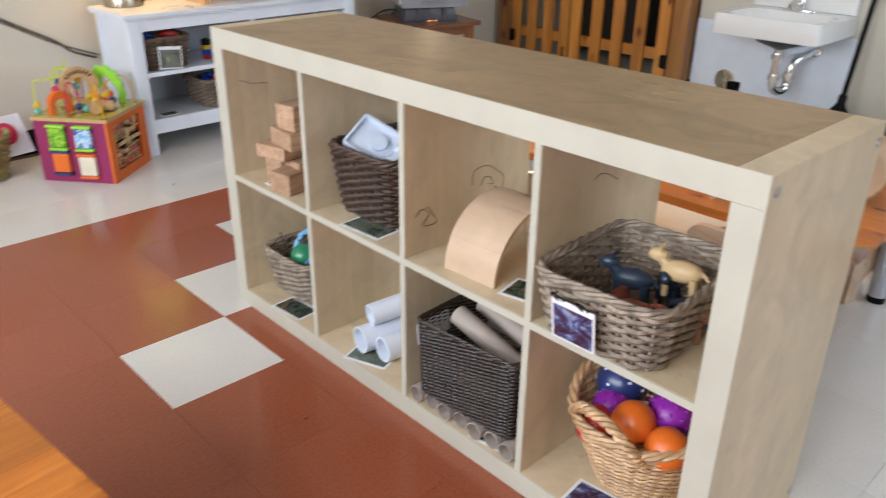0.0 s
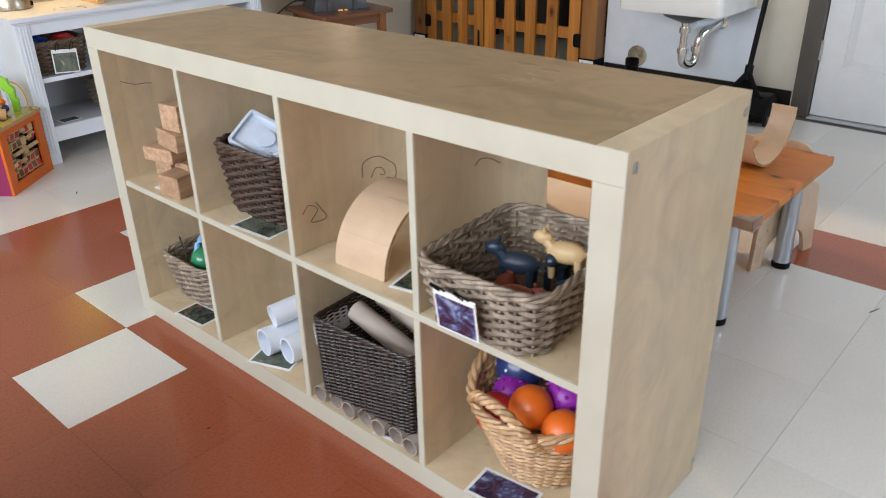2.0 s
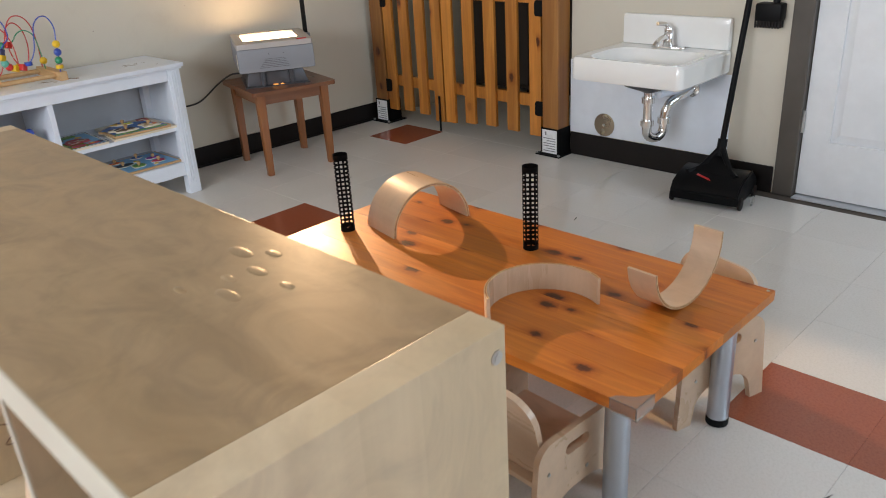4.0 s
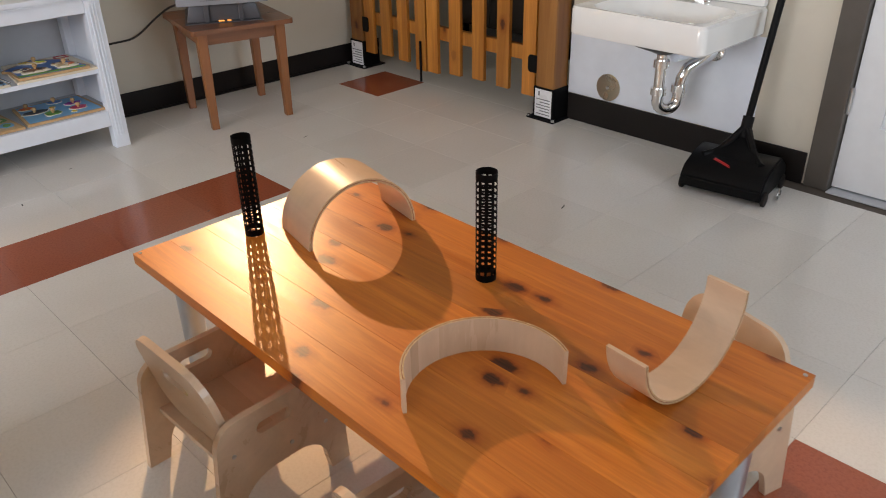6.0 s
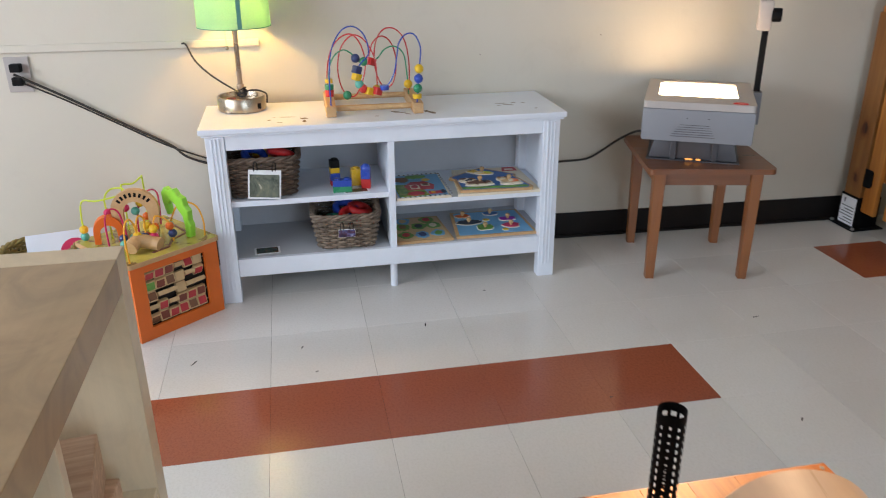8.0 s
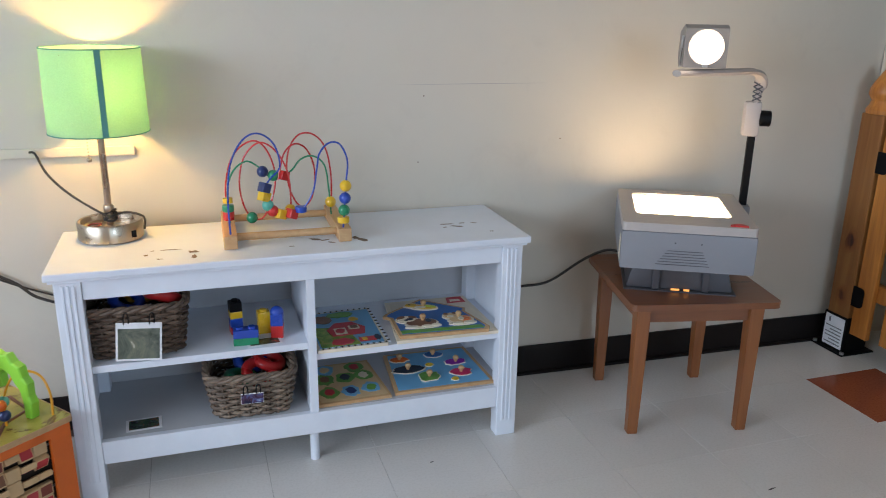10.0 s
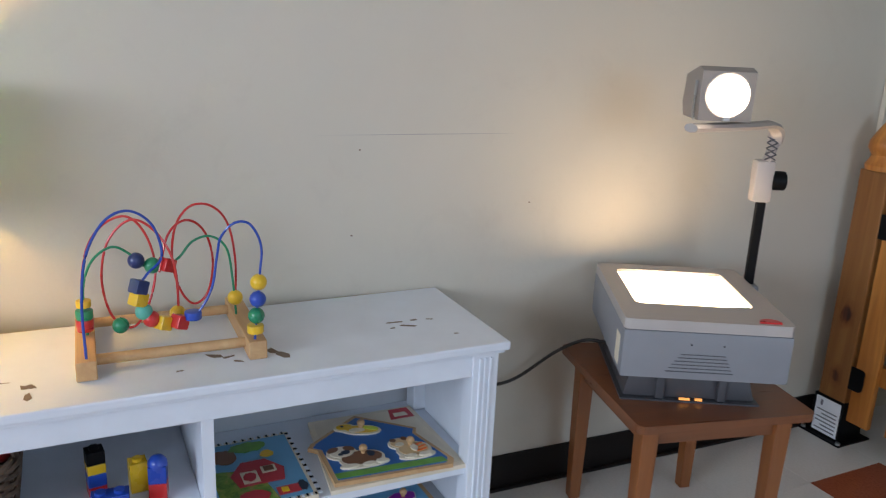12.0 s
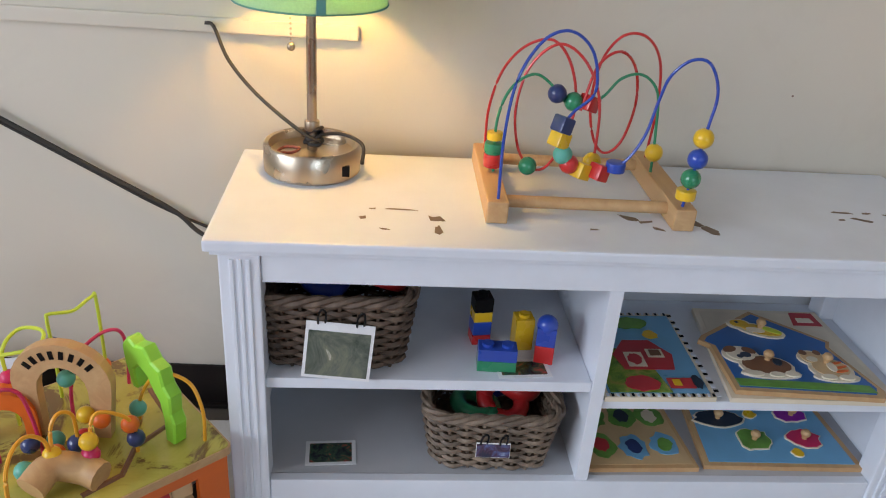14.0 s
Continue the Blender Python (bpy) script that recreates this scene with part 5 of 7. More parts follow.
def basket(name, m, w, d, h, flare, corner, mat, label, stakes, rows, strand, group="", rim=0.009, flatness=1.0, bulge=0.0, seed=1, lift=None):
    """Strands woven in and out of upright stakes, with a wound rim. w, d: the foot; flare: how far the rim stands out."""
    t = thing(name, m, label, "basket", group)
    rr = random.Random(seed)
    def at(z):
        f = z / h
        g = flare * f + bulge * math.sin(math.pi * f)
        return w + 2 * g, d + 2 * g, corner + 0.6 * g
    bm = bmesh.new()
    per, amp = 4, strand * 1.15
    for k in range(rows):
        z = 0.004 + (h - 0.008) * (k + 0.5) / rows
        ww, dd, cc = at(z)
        path = []
        for i, (p, nrm) in enumerate(loop_path(ww, dd, min(cc, ww / 2 - 0.002, dd / 2 - 0.002), stakes * per)):
            wave = math.cos(math.pi * i / per + math.pi * k)
            up = lift(p[0], p[1]) * (z / h) if lift else 0.0
            path.append(Vector((p[0], p[1], z + up + rr.uniform(-0.0007, 0.0007))) + nrm * (amp * wave))
        sweep(bm, path, strand, 5, True, flatness)
    part("weave", bm, mat, t, "", True)
    low, high = loop_path(*at(0.0)[:2], min(at(0)[2], w / 2 - 0.002, d / 2 - 0.002), stakes), loop_path(*at(h)[:2], min(at(h)[2], at(h)[0] / 2 - 0.002, at(h)[1] / 2 - 0.002), stakes)
    mid = loop_path(*at(h / 2)[:2], min(at(h / 2)[2], at(h / 2)[0] / 2 - 0.002, at(h / 2)[1] / 2 - 0.002), stakes)
    for a, c, b in zip(low, mid, high):
        ups = [lift(q[0][0], q[0][1]) * f if lift else 0 for q, f in ((a, 0), (c, 0.5), (b, 1))]
        bm = bmesh.new()
        sweep(bm, [Vector((a[0][0], a[0][1], 0.002)), Vector((c[0][0], c[0][1], h / 2 + ups[1])), Vector((b[0][0], b[0][1], h + 0.004 + ups[2]))], strand * 0.7, 5)
        part("stake", bm, mat, t, "", True)
    bm = bmesh.new()
    ww, dd, cc = at(h)
    n = stakes * 3
    ring = loop_path(ww, dd, min(cc, ww / 2 - 0.002, dd / 2 - 0.002), n)
    for ph in range(3):
        path = []
        for i, (p, nrm) in enumerate(ring):
            a = 2 * math.pi * (ph / 3) + i * 2 * math.pi / 9.0 * round(n / 9) * 9 / n
            up = lift(p[0], p[1]) if lift else 0.0
            path.append(Vector((p[0], p[1], h + 0.003 + up)) + nrm * (rim * 0.55 * math.cos(a)) + Vector((0, 0, rim * 0.55 * math.sin(a))))
        sweep(bm, path, rim * 0.55, 6, True)
    part("rim", bm, mat, t, "thick twisted rim", True)
    bm = bmesh.new()
    outline(bm, rounded(w - 0.004, d - 0.004, max(0.004, min(corner, w / 2 - 0.004, d / 2 - 0.004)), 6), 0.004, 'z', (), (0, 0, 0.0015))
    part("bottom", bm, mat, t)
    return t


def tag_card(parent, m, w, h, photo, tied=True, rimw=0.004):
    c = part("picture_card", boxed(-w / 2, w / 2, -0.0012, 0, 0, h), "sleeve", parent, "laminated picture card tied on")
    c.matrix_local = m
    ph = part("photo", boxed(-w / 2 + rimw, w / 2 - rimw, -0.0018, -0.0013, rimw, h - 3 * rimw), photo, c)
    if tied:
        for x in (-w * 0.28, w * 0.28):
            bm = bmesh.new()
            sweep(bm, [Vector((x + 0.006 * math.cos(a), -0.008 + 0.016 * math.cos(a + 1.5), h + 0.008 + 0.022 * math.sin(a))) for a in [k * math.pi / 8 for k in range(16)]], 0.0018, 5, True)
            part("tie", bm, "black", c, "black string tie", True)
    return c


def flat_card(x, y, z, w, d, turn, photo, label):
    c = thing("picture_card", pose(x, y, z, 0, 0, turn), label, "card", "shelf picture cards")
    part("sheet", boxed(-w / 2, w / 2, -d / 2, d / 2, 0.0004, 0.0014), "sleeve", c)
    part("photo", boxed(-w / 2 + 0.007, w / 2 - 0.007, -d / 2 + 0.007, d / 2 - 0.007, 0.0015, 0.002), photo, c)


UP, LO = 0.403, 0.05
def cell(i): return TH + CELL / 2 + (CELL + DV) * i          # middle of a column of cubes

# upper right: grey wicker basket with toy animals
b1 = basket("wicker_basket", pose(0.128, 0.250, UP + 0.001, 0, 0, 3), 0.25, 0.205, 0.122, 0.026, 0.032, "wicker_grey", "grey wicker basket of plastic animals on the shelf", 32, 12, 0.0052, "wicker baskets", 0.0085, seed=3)
tag_card(b1, pose(-0.162, 0.020, 0.024, 11, 2, -90), 0.085, 0.085, "photo_a")


def toy_animal(m, size, mat, label, kind=0):
    """A small plain four-legged figure as one mesh."""
    bm = bmesh.new()
    ball(bm, (0, 0, 0.45), 0.22, 12, (1.7, 0.85, 0.9))
    ball(bm, (0.42, 0, 0.68 + 0.1 * kind), 0.14, 10, (1.3, 0.8, 0.9))
    sweep(bm, [Vector((0.25, 0, 0.52)), Vector((0.40, 0, 0.68 + 0.08 * kind))], 0.10, 8)
    for x in (-0.24, 0.24):
        for y in (-0.11, 0.11): cyl(bm, (x, y, 0), 0.055, 0.40, 8, r2=0.075)
    for y in (-0.07, 0.07): ball(bm, (0.36, y, 0.82 + 0.1 * kind), 0.045, 6, (0.6, 0.6, 1.6))
    sweep(bm, [Vector((-0.34, 0, 0.5)), Vector((-0.46, 0, 0.36))], 0.03, 6)
    bmesh.ops.scale(bm, vec=(size,) * 3, verts=bm.verts)
    o = tagged(part("toy_animal", bm, mat, None, "", True), label, "toy", "plastic animals in the basket")
    o.matrix_world = m


BZ = UP + 0.008
toy_animal(pose(0.190, 0.200, BZ + 0.052, 0, 4, 100), 0.105, "tan", "pale tan plastic toy cow in the basket")
toy_animal(pose(0.14, 0.27, BZ + 0.030, 0, 0, 110), 0.105, "slate", "dark grey plastic toy animal in the basket")
toy_animal(pose(0.15, 0.19, BZ + 0.030, 80, 0, 40), 0.11, "slate", "black plastic toy animal lying in the basket")
toy_animal(pose(0.06, 0.20, BZ + 0.042, 30, 0, -80), 0.10, "bordeaux", "reddish-brown plastic toy animal in the basket")
toy_animal(pose(0.22, 0.24, BZ + 0.010, 0, 0, 200), 0.11, "slate", "dark plastic toy animal in the basket")
toy_animal(pose(0.10, 0.27, BZ + 0.004, 0, 0, 15), 0.10, "bordeaux", "brown plastic toy animal in the basket")
toy_animal(pose(0.17, 0.13, BZ + 0.004, 0, 0, -30), 0.11, "brown", "dark brown plastic toy animal in the basket")


# bent plywood arches
def arch(m, radius, width, label, sweep_deg=180.0, start=0.0, thick=0.009, flare=0.0):
    """Half a ring of bent plywood; its axis lies along the local y."""
    bm = bmesh.new()
    n = 28
    def ringpts(r):
        pts = [(r * math.cos(radians(start + sweep_deg * k / n)), r * math.sin(radians(start + sweep_deg * k / n))) for k in range(n + 1)]
        if flare: pts = [(pts[0][0], -flare)] + pts + [(pts[-1][0], -flare)]
        return pts
    o, i = ringpts(radius), ringpts(radius - thick)
    rows = []
    for y in (-width / 2, width / 2): rows.append(([bm.verts.new((x, y, z)) for x, z in o], [bm.verts.new((x, y, z)) for x, z in i]))
    (o0, i0), (o1, i1) = rows
    for k in range(len(o) - 1):
        for quad in ((o0[k], o0[k + 1], o1[k + 1], o1[k]), (i0[k], i1[k], i1[k + 1], i0[k + 1]), (o0[k], i0[k], i0[k + 1], o0[k + 1]), (o1[k], o1[k + 1], i1[k + 1], i1[k])):
            bm.faces.new(quad)
    for k in (0, -1): bm.faces.new((o0[k], o1[k], i1[k], i0[k]))
    a = thing("plywood_arch", m, label, "toy arch", "bent plywood arches")
    part("bent_sheet", bm, "ply", a, "", True)
    # the bare plies show along both edges, a dark glue line between pale ones
    for y in (-width / 2, width / 2):
        for f0, f1, mt in ((0.04, 0.36, "ply_edge"), (0.42, 0.58, "pine_end"), (0.64, 0.96, "ply_edge")):
            bm = bmesh.new()
            q0, q1 = ringpts(radius - thick * f0), ringpts(radius - thick * f1)
            s = 0.0004 if y > 0 else -0.0004
            A, B = [bm.verts.new((x, y + s, z)) for x, z in q0], [bm.verts.new((x, y + s, z)) for x, z in q1]
            C, D = [bm.verts.new((x, y - s, z)) for x, z in q0], [bm.verts.new((x, y - s, z)) for x, z in q1]
            for k in range(len(q0) - 1):
                bm.faces.new((A[k], A[k + 1], B[k + 1], B[k]))
                bm.faces.new((A[k], C[k], C[k + 1], A[k + 1]))
                bm.faces.new((B[k], B[k + 1], D[k + 1], D[k]))
            part("ply_layer", bm, mt, a, "", True)
    return a


TT = 0.3385
arch(pose(1.323, 1.129, TT, 0, 0, -11), 0.134, 0.146, "bent birch plywood arch standing on the low table")
arch(pose(1.087, 0.479, TT + 0.0335, -90, 0, -30), 0.136, 0.066, "bent birch plywood arch lying on its side on the table", thick=0.007)
arch(pose(1.320, 0.290, TT + 0.1305, 0, 175, -5), 0.130, 0.072, "bent birch plywood arch rocking upside down on the table", thick=0.007)
arch(pose(0.178, cell(1) + 0.020, UP + 0.0005, 0, 0, 2), 0.137, 0.135, "bent birch plywood arch standing in the shelf cube", flare=0.0)
flat_card(0.085, cell(1) - 0.105, UP, 0.08, 0.09, 12, "photo_c", "dark picture card lying by the arch")


# perforated tubes
def perforated_tube(m, label):
    bm = bmesh.new()
    seg, rows, h, r = 50, 90, 0.232, 0.021
    grid = []
    for k in range(rows + 1):
        grid.append([bm.verts.new((r * math.cos(2 * math.pi * i / seg), r * math.sin(2 * math.pi * i / seg), h * k / rows)) for i in range(seg)])
    for k in range(rows):
        for i in range(seg):
            if 6 <= k < rows - 4 and i % 5 in (1, 2, 3) and k % 5 in (1, 2, 3): continue
            bm.faces.new((grid[k][i], grid[k][(i + 1) % seg], grid[k + 1][(i + 1) % seg], grid[k + 1][i]))
    bmesh.ops.solidify(bm, geom=bm.faces[:], thickness=0.0030)
    o = tagged(part("perforated_tube", bm, "black", None), label, "toy tube", "perforated tubes")
    o.matrix_world = m


perforated_tube(pose(1.145, 1.247, TT, 0, 0, 0), "black perforated plastic tube standing on the table")
perforated_tube(pose(1.362, 0.736, TT, 0, 0, 4), "black perforated plastic tube standing on the table")

# upper third: dark willow basket of milky trays
b3 = basket("wicker_basket", pose(0.175, cell(2) + 0.04, UP + 0.001, 0, 0, 0), 0.20, 0.19, 0.16, 0.022, 0.03, "wicker_brown", "dark brown willow basket of plastic trays on the shelf", 30, 17, 0.0046, "wicker baskets", 0.010, seed=4)
def tray(m, w, d):
    t = thing("plastic_tray", m, "milky plastic tray sticking out of the basket", "tray", "plastic trays")
    bm = bmesh.new()
    outline(bm, rounded(w, d, 0.008, 3), 0.012, 'z', [rounded(w - 0.012, d - 0.012, 0.006, 3)])
    box(bm, -w / 2 + 0.003, w / 2 - 0.003, -d / 2 + 0.003, d / 2 - 0.003, 0, 0.002)
    part("shell", bm, "tray", t)
    bm = bmesh.new()
    cyl(bm, (0, 0, 0.002), 0.022, 0.008, 20)
    part("boss", bm, "tray", t)
tray(pose(0.14, cell(2) + 0.065, UP + 0.165, 28, -30, 10), 0.10, 0.14)
tray(pose(0.16, cell(2) + 0.005, UP + 0.17, -20, -38, -14), 0.10, 0.13)
tray(pose(0.20, cell(2) - 0.035, UP + 0.165, 10, -50, 30), 0.09, 0.11)
tray(pose(0.20, cell(2) + 0.055, UP + 0.12, 6, -10, 60), 0.10, 0.13)
flat_card(0.052, cell(2) - 0.005, UP, 0.075, 0.13, 4, "photo_b", "picture card lying in front of the basket")

# upper left: stack of unit blocks
def block(m, lx, ly, lz):
    o = tagged(part("unit_block", boxed(-lx / 2, lx / 2, -ly / 2, ly / 2, 0, lz, 0.003), "block", None), "ridged wooden building block in a stack", "building block", "stacked building blocks")
    o.matrix_world = m
YB = cell(3) + 0.012
for x, y, z, a, s in ((0.19, YB + 0.06, 0, 4, (0.14, 0.07, 0.07)), (0.20, YB - 0.03, 0, -3, (0.15, 0.07, 0.07)), (0.10, YB - 0.045, 0, 10, (0.06, 0.07, 0.055)), (0.15, YB + 0.03, 0.071, 12, (0.12, 0.10, 0.035)), (0.18, YB - 0.02, 0.107, -6, (0.15, 0.11, 0.045)), (0.18, YB - 0.02, 0.153, 5, (0.13, 0.07, 0.065)), (0.352, YB + 0.03, 0.071, 8, (0.11, 0.13, 0.075)), (0.352, YB + 0.025, 0, -4, (0.12, 0.15, 0.07))):
    block(pose(x - 0.055, y, UP + 0.0005 + z, 0, 0, a), *s)
flat_card(0.07, cell(3) + 0.025, UP, 0.08, 0.07, 5, "photo_c", "dark picture card lying by the blocks")

# lower right: honey willow basket of balls
bb = basket("handled_basket", pose(0.175, cell(0) + 0.0, LO + 0.001, 0, 0, 0), 0.165, 0.165, 0.155, 0.055, 0.080, "wicker_honey", "honey-coloured willow basket full of balls in the shelf", 32, 24, 0.0036, "wicker baskets", 0.010, seed=8, lift=lambda x, y: 0.05 * max(0.0, ((y + 0.5 * x) / 0.13)) ** 2 + 0.02 * max(0.0, -(y / 0.13)) ** 2)
bm = bmesh.new()
for ph in (0, 2.1, 4.2):
    base = spline([(-0.118, -0.075, 0.135), (-0.145, -0.060, 0.172), (-0.160, -0.01, 0.216), (-0.158, 0.045, 0.220), (-0.118, 0.092, 0.172)], 14)
    sweep(bm, [p + Vector((0.006 * math.cos(0.55 * k + ph), 0.0, 0.006 * math.sin(0.55 * k + ph))) for k, p in enumerate(base)], 0.006, 6)
part("handle", bm, "wicker_honey", bb, "twisted willow handle", True)
def toy_ball(x, y, z, r, mat, label, spots=False):
    t = thing("toy_ball", pose(x, y, z), label, "ball", "balls in the basket")
    bm = bmesh.new()
    ball(bm, (0, 0, 0), r, 24)
    part("skin", bm, mat, t, "", True)
    if spots:
        for k in range(26):
            a, h = k * 2.4, -0.9 + 1.8 * k / 25
            q = math.sqrt(1 - h * h)
            part("spot", boxed(-0.0028, 0.0028, -0.0028, 0.0028, -0.0006, 0.0008, 0, (Vector((q * math.cos(a), q * math.sin(a), h)).to_track_quat('Z', 'Y').to_matrix().to_4x4())), "paper", t).location = (r * q * math.cos(a), r * q * math.sin(a), r * h)
    elif mat == "purple":
        bm = bmesh.new()
        for k in range(60):
            a, h = k * 2.4, -0.97 + 1.94 * k / 59
            q = math.sqrt(1 - h * h)
            ball(bm, (r * q * math.cos(a), r * q * math.sin(a), r * h), 0.004, 6)
        tagged(part("nubs", bm, mat, t, "", True), kind="stuff")
YC = cell(0)
toy_ball(0.195, YC + 0.078, LO + 0.175, 0.052, "navy", "navy blue ball with white specks in the basket", True)
toy_ball(0.105, YC - 0.010, LO + 0.173, 0.042, "orange", "orange ball in the basket")
toy_ball(0.175, YC - 0.045, LO + 0.174, 0.044, "purple", "purple knobbly ball in the basket")
toy_ball(0.145, YC + 0.062, LO + 0.145, 0.040, "purple", "dark purple knobbly ball in the basket")
toy_ball(0.095, YC + 0.062, LO + 0.130, 0.042, "red", "red ball deep in the basket")
toy_ball(0.100, YC - 0.085, LO + 0.160, 0.040, "orange", "orange ball at the basket's edge")
flat_card(0.045, YC + 0.005, LO, 0.08, 0.13, 6, "photo_a", "picture card lying in front of the ball basket")

# lower second: espresso box basket with cardboard tubes
b2 = basket("box_basket", pose(0.150, cell(1) - 0.004, LO + 0.0415, 0, 0, 3), 0.285, 0.255, 0.185, 0.006, 0.012, "wicker_black", "dark espresso woven box of cardboard tubes in the shelf", 60, 40, 0.0024, "wicker baskets", 0.005, 0.8, 0.0, 6)
# dark sheet laid in as the shade at the box's bottom
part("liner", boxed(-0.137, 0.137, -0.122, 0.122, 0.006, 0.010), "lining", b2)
tag_card(b2, pose(-0.10, 0.126, 0.125, 6, 0, 180), 0.10, 0.05, "photo_c", False)
bm = bmesh.new()
sweep(bm, spline([(-0.10, -0.137, 0.155), (-0.07, -0.146, 0.165), (-0.03, -0.146, 0.165), (0.0, -0.137, 0.155)], 5), 0.005, 6)
part("loop_handle", bm, "wicker_black", b2, "", True)
def hollow_tube(m, r, l, label, name="cardboard_tube", mat="card_tube", wall=0.002):
    bm = bmesh.new()
    lathe(bm, [(r, 0), (r, l), (r - wall, l), (r - wall, 0)], 28, closed=True)
    o = tagged(part(name, bm, mat, None, "", True), label, "tube", name + "s")
    o.matrix_world = m
hollow_tube(look((0.085, cell(1) + 0.085, 0.272), (0.085, cell(1) - 0.12, 0.215)) @ Matrix.Rotation(math.pi, 4, 'X'), 0.023, 0.215, "grey cardboard tube lying in the woven box")
hollow_tube(look((0.165, cell(1) + 0.085, 0.272), (0.165, cell(1) - 0.12, 0.215)) @ Matrix.Rotation(math.pi, 4, 'X'), 0.023, 0.20, "grey cardboard tube lying in the woven box")
hollow_tube(look((0.035, cell(1) + 0.10, 0.16), (0.04, cell(1) - 0.12, 0.17)) @ Matrix.Rotation(math.pi, 4, 'X'), 0.022, 0.21, "grey cardboard tube deep in the woven box")
hollow_tube(look((0.22, cell(1) + 0.10, 0.20), (0.23, cell(1) - 0.12, 0.20)) @ Matrix.Rotation(math.pi, 4, 'X'), 0.023, 0.21, "grey cardboard tube at the back of the woven box")
for k in range(7):
    hollow_tube(pose(0.006 + 0.006 * (k % 2), cell(1) + 0.138 - 0.046 * k, LO + 0.0205, 0, 90, 0), 0.020, 0.27, "grey cardboard tube lying under the woven box", "cardboard_tube")
flat_card(0.042, cell(1) - 0.075, LO, 0.06, 0.10, 8, "photo_c", "dark picture card lying by the woven box")

# lower third: paper rolls
for x, y, z, tx, ty, tz, r, l in ((0.040, 0.955, 0.036, 0.33, 0.905, 0.036, 0.035, 0.29), (0.055, 0.885, 0.034, 0.33, 0.845, 0.034, 0.033, 0.27), (0.070, 0.950, 0.098, 0.33, 0.880, 0.130, 0.028, 0.25)):
    hollow_tube(look((x, y, LO + z), (tx, ty, LO + tz)) @ Matrix.Rotation(math.pi, 4, 'X'), r, l, "rolled sheet of white paper lying in the shelf", "paper_roll", "paper", 0.004)
hollow_tube(pose(0.22, 0.895, LO + 0.063, -14, 10, 0), 0.030, 0.10, "upended roll of bluish paper in the shelf", "paper_roll", "tray", 0.004)
flat_card(0.06, cell(2) + 0.005, LO, 0.10, 0.12, 20, "photo_b", "picture card under the paper rolls")

# lower left: small grey basket
b4 = basket("wicker_basket", pose(0.175, cell(3) + 0.045, LO + 0.001, 0, 0, 0), 0.19, 0.17, 0.125, 0.026, 0.03, "wicker_grey", "small grey-brown wicker basket in the lower cube", 26, 14, 0.0044, "wicker baskets", 0.008, seed=11)
tk = thing("toy_ring", pose(0.125, cell(3) + 0.025, LO + 0.150, 20, 30, 0), "bright blue and green plastic toy in the basket", "toy")
bm = bmesh.new()
sweep(bm, [Vector((0, 0.045 * math.cos(a), 0.045 * math.sin(a))) for a in [k * math.pi / 12 for k in range(24)]], 0.009, 8, True)
part("ring", bm, "sky", tk, "blue ring", True)
bm = bmesh.new()
ball(bm, (0.005, -0.005, -0.03), 0.036, 14)
part("ball", bm, "green", tk, "green ball", True)
bm = bmesh.new()
sweep(bm, [Vector((-0.09, 0.02, 0.115)), Vector((-0.06, 0.10, 0.155))], 0.0022, 6)
part("twig", bm, "cord", b4)
flat_card(0.045, cell(3) - 0.02, LO, 0.075, 0.12, 4, "photo_c", "dark red picture card in front of the small basket")


# ---- toddler chairs ----
def chair(m, group="toddler chairs", label="birch plywood toddler chair with handle slots by the low table"):
    c = thing("toddler_chair", m, label, "chair", group)
    pts = [(-0.150, 0.0), (-0.105, 0.0), (-0.098, 0.03)] + arc(-0.02, 0.035, 0.075, 180, 90, 6, 0.06)[1:] + arc(0.03, 0.035, 0.068, 90, 0, 6, 0.06) + [(0.105, 0.0), (0.150, 0.0)]
    pts += arc(0.098, 0.195, 0.045, 0, 90, 6) + arc(-0.085, 0.195, 0.045, 90, 180, 6)
    slot = rounded(0.075, 0.026, 0.0128, 5, -0.01, 0.197)
    for y in (-0.142, 0.128):
        bm = bmesh.new()
        outline(bm, pts, 0.014, 'y', [slot], (0, y, 0))
        part("side_panel", bm, "ply", c, "plywood side with a handle slot")
    part("seat", boxed(-0.105, 0.135, -0.1275, 0.1275, 0.118, 0.131, 0.002), "ply", c)
    bm = bmesh.new()
    outline(bm, rounded(0.245, 0.205, 0.06, 7, 0, 0.10), 0.014, 'x', [rounded(0.085, 0.028, 0.0135, 5, 0, 0.135)])
    bk = part("backrest", bm, "ply", c, "rounded plywood backrest with a slot")
    bk.matrix_local = pose(-0.085, 0, 0.135, 0, -13, 0)
    for y in (-0.144, 0.1425):
        for x, z in ((-0.10, 0.17), (0.02, 0.125), (0.10, 0.125)):
            bm = bmesh.new()
            cyl(bm, (x, y, z), 0.0045, 0.0018, 10, 'y')
            part("screw", bm, "steel", c)
    return c


ch = chair(pose(0.927, 0.403, 0, 0, 0, -3))
copy_thing(ch, pose(0.905, 0.972, 0, 0, 0, 2))
copy_thing(ch, pose(1.490, 0.345, 0, 0, 0, 164))


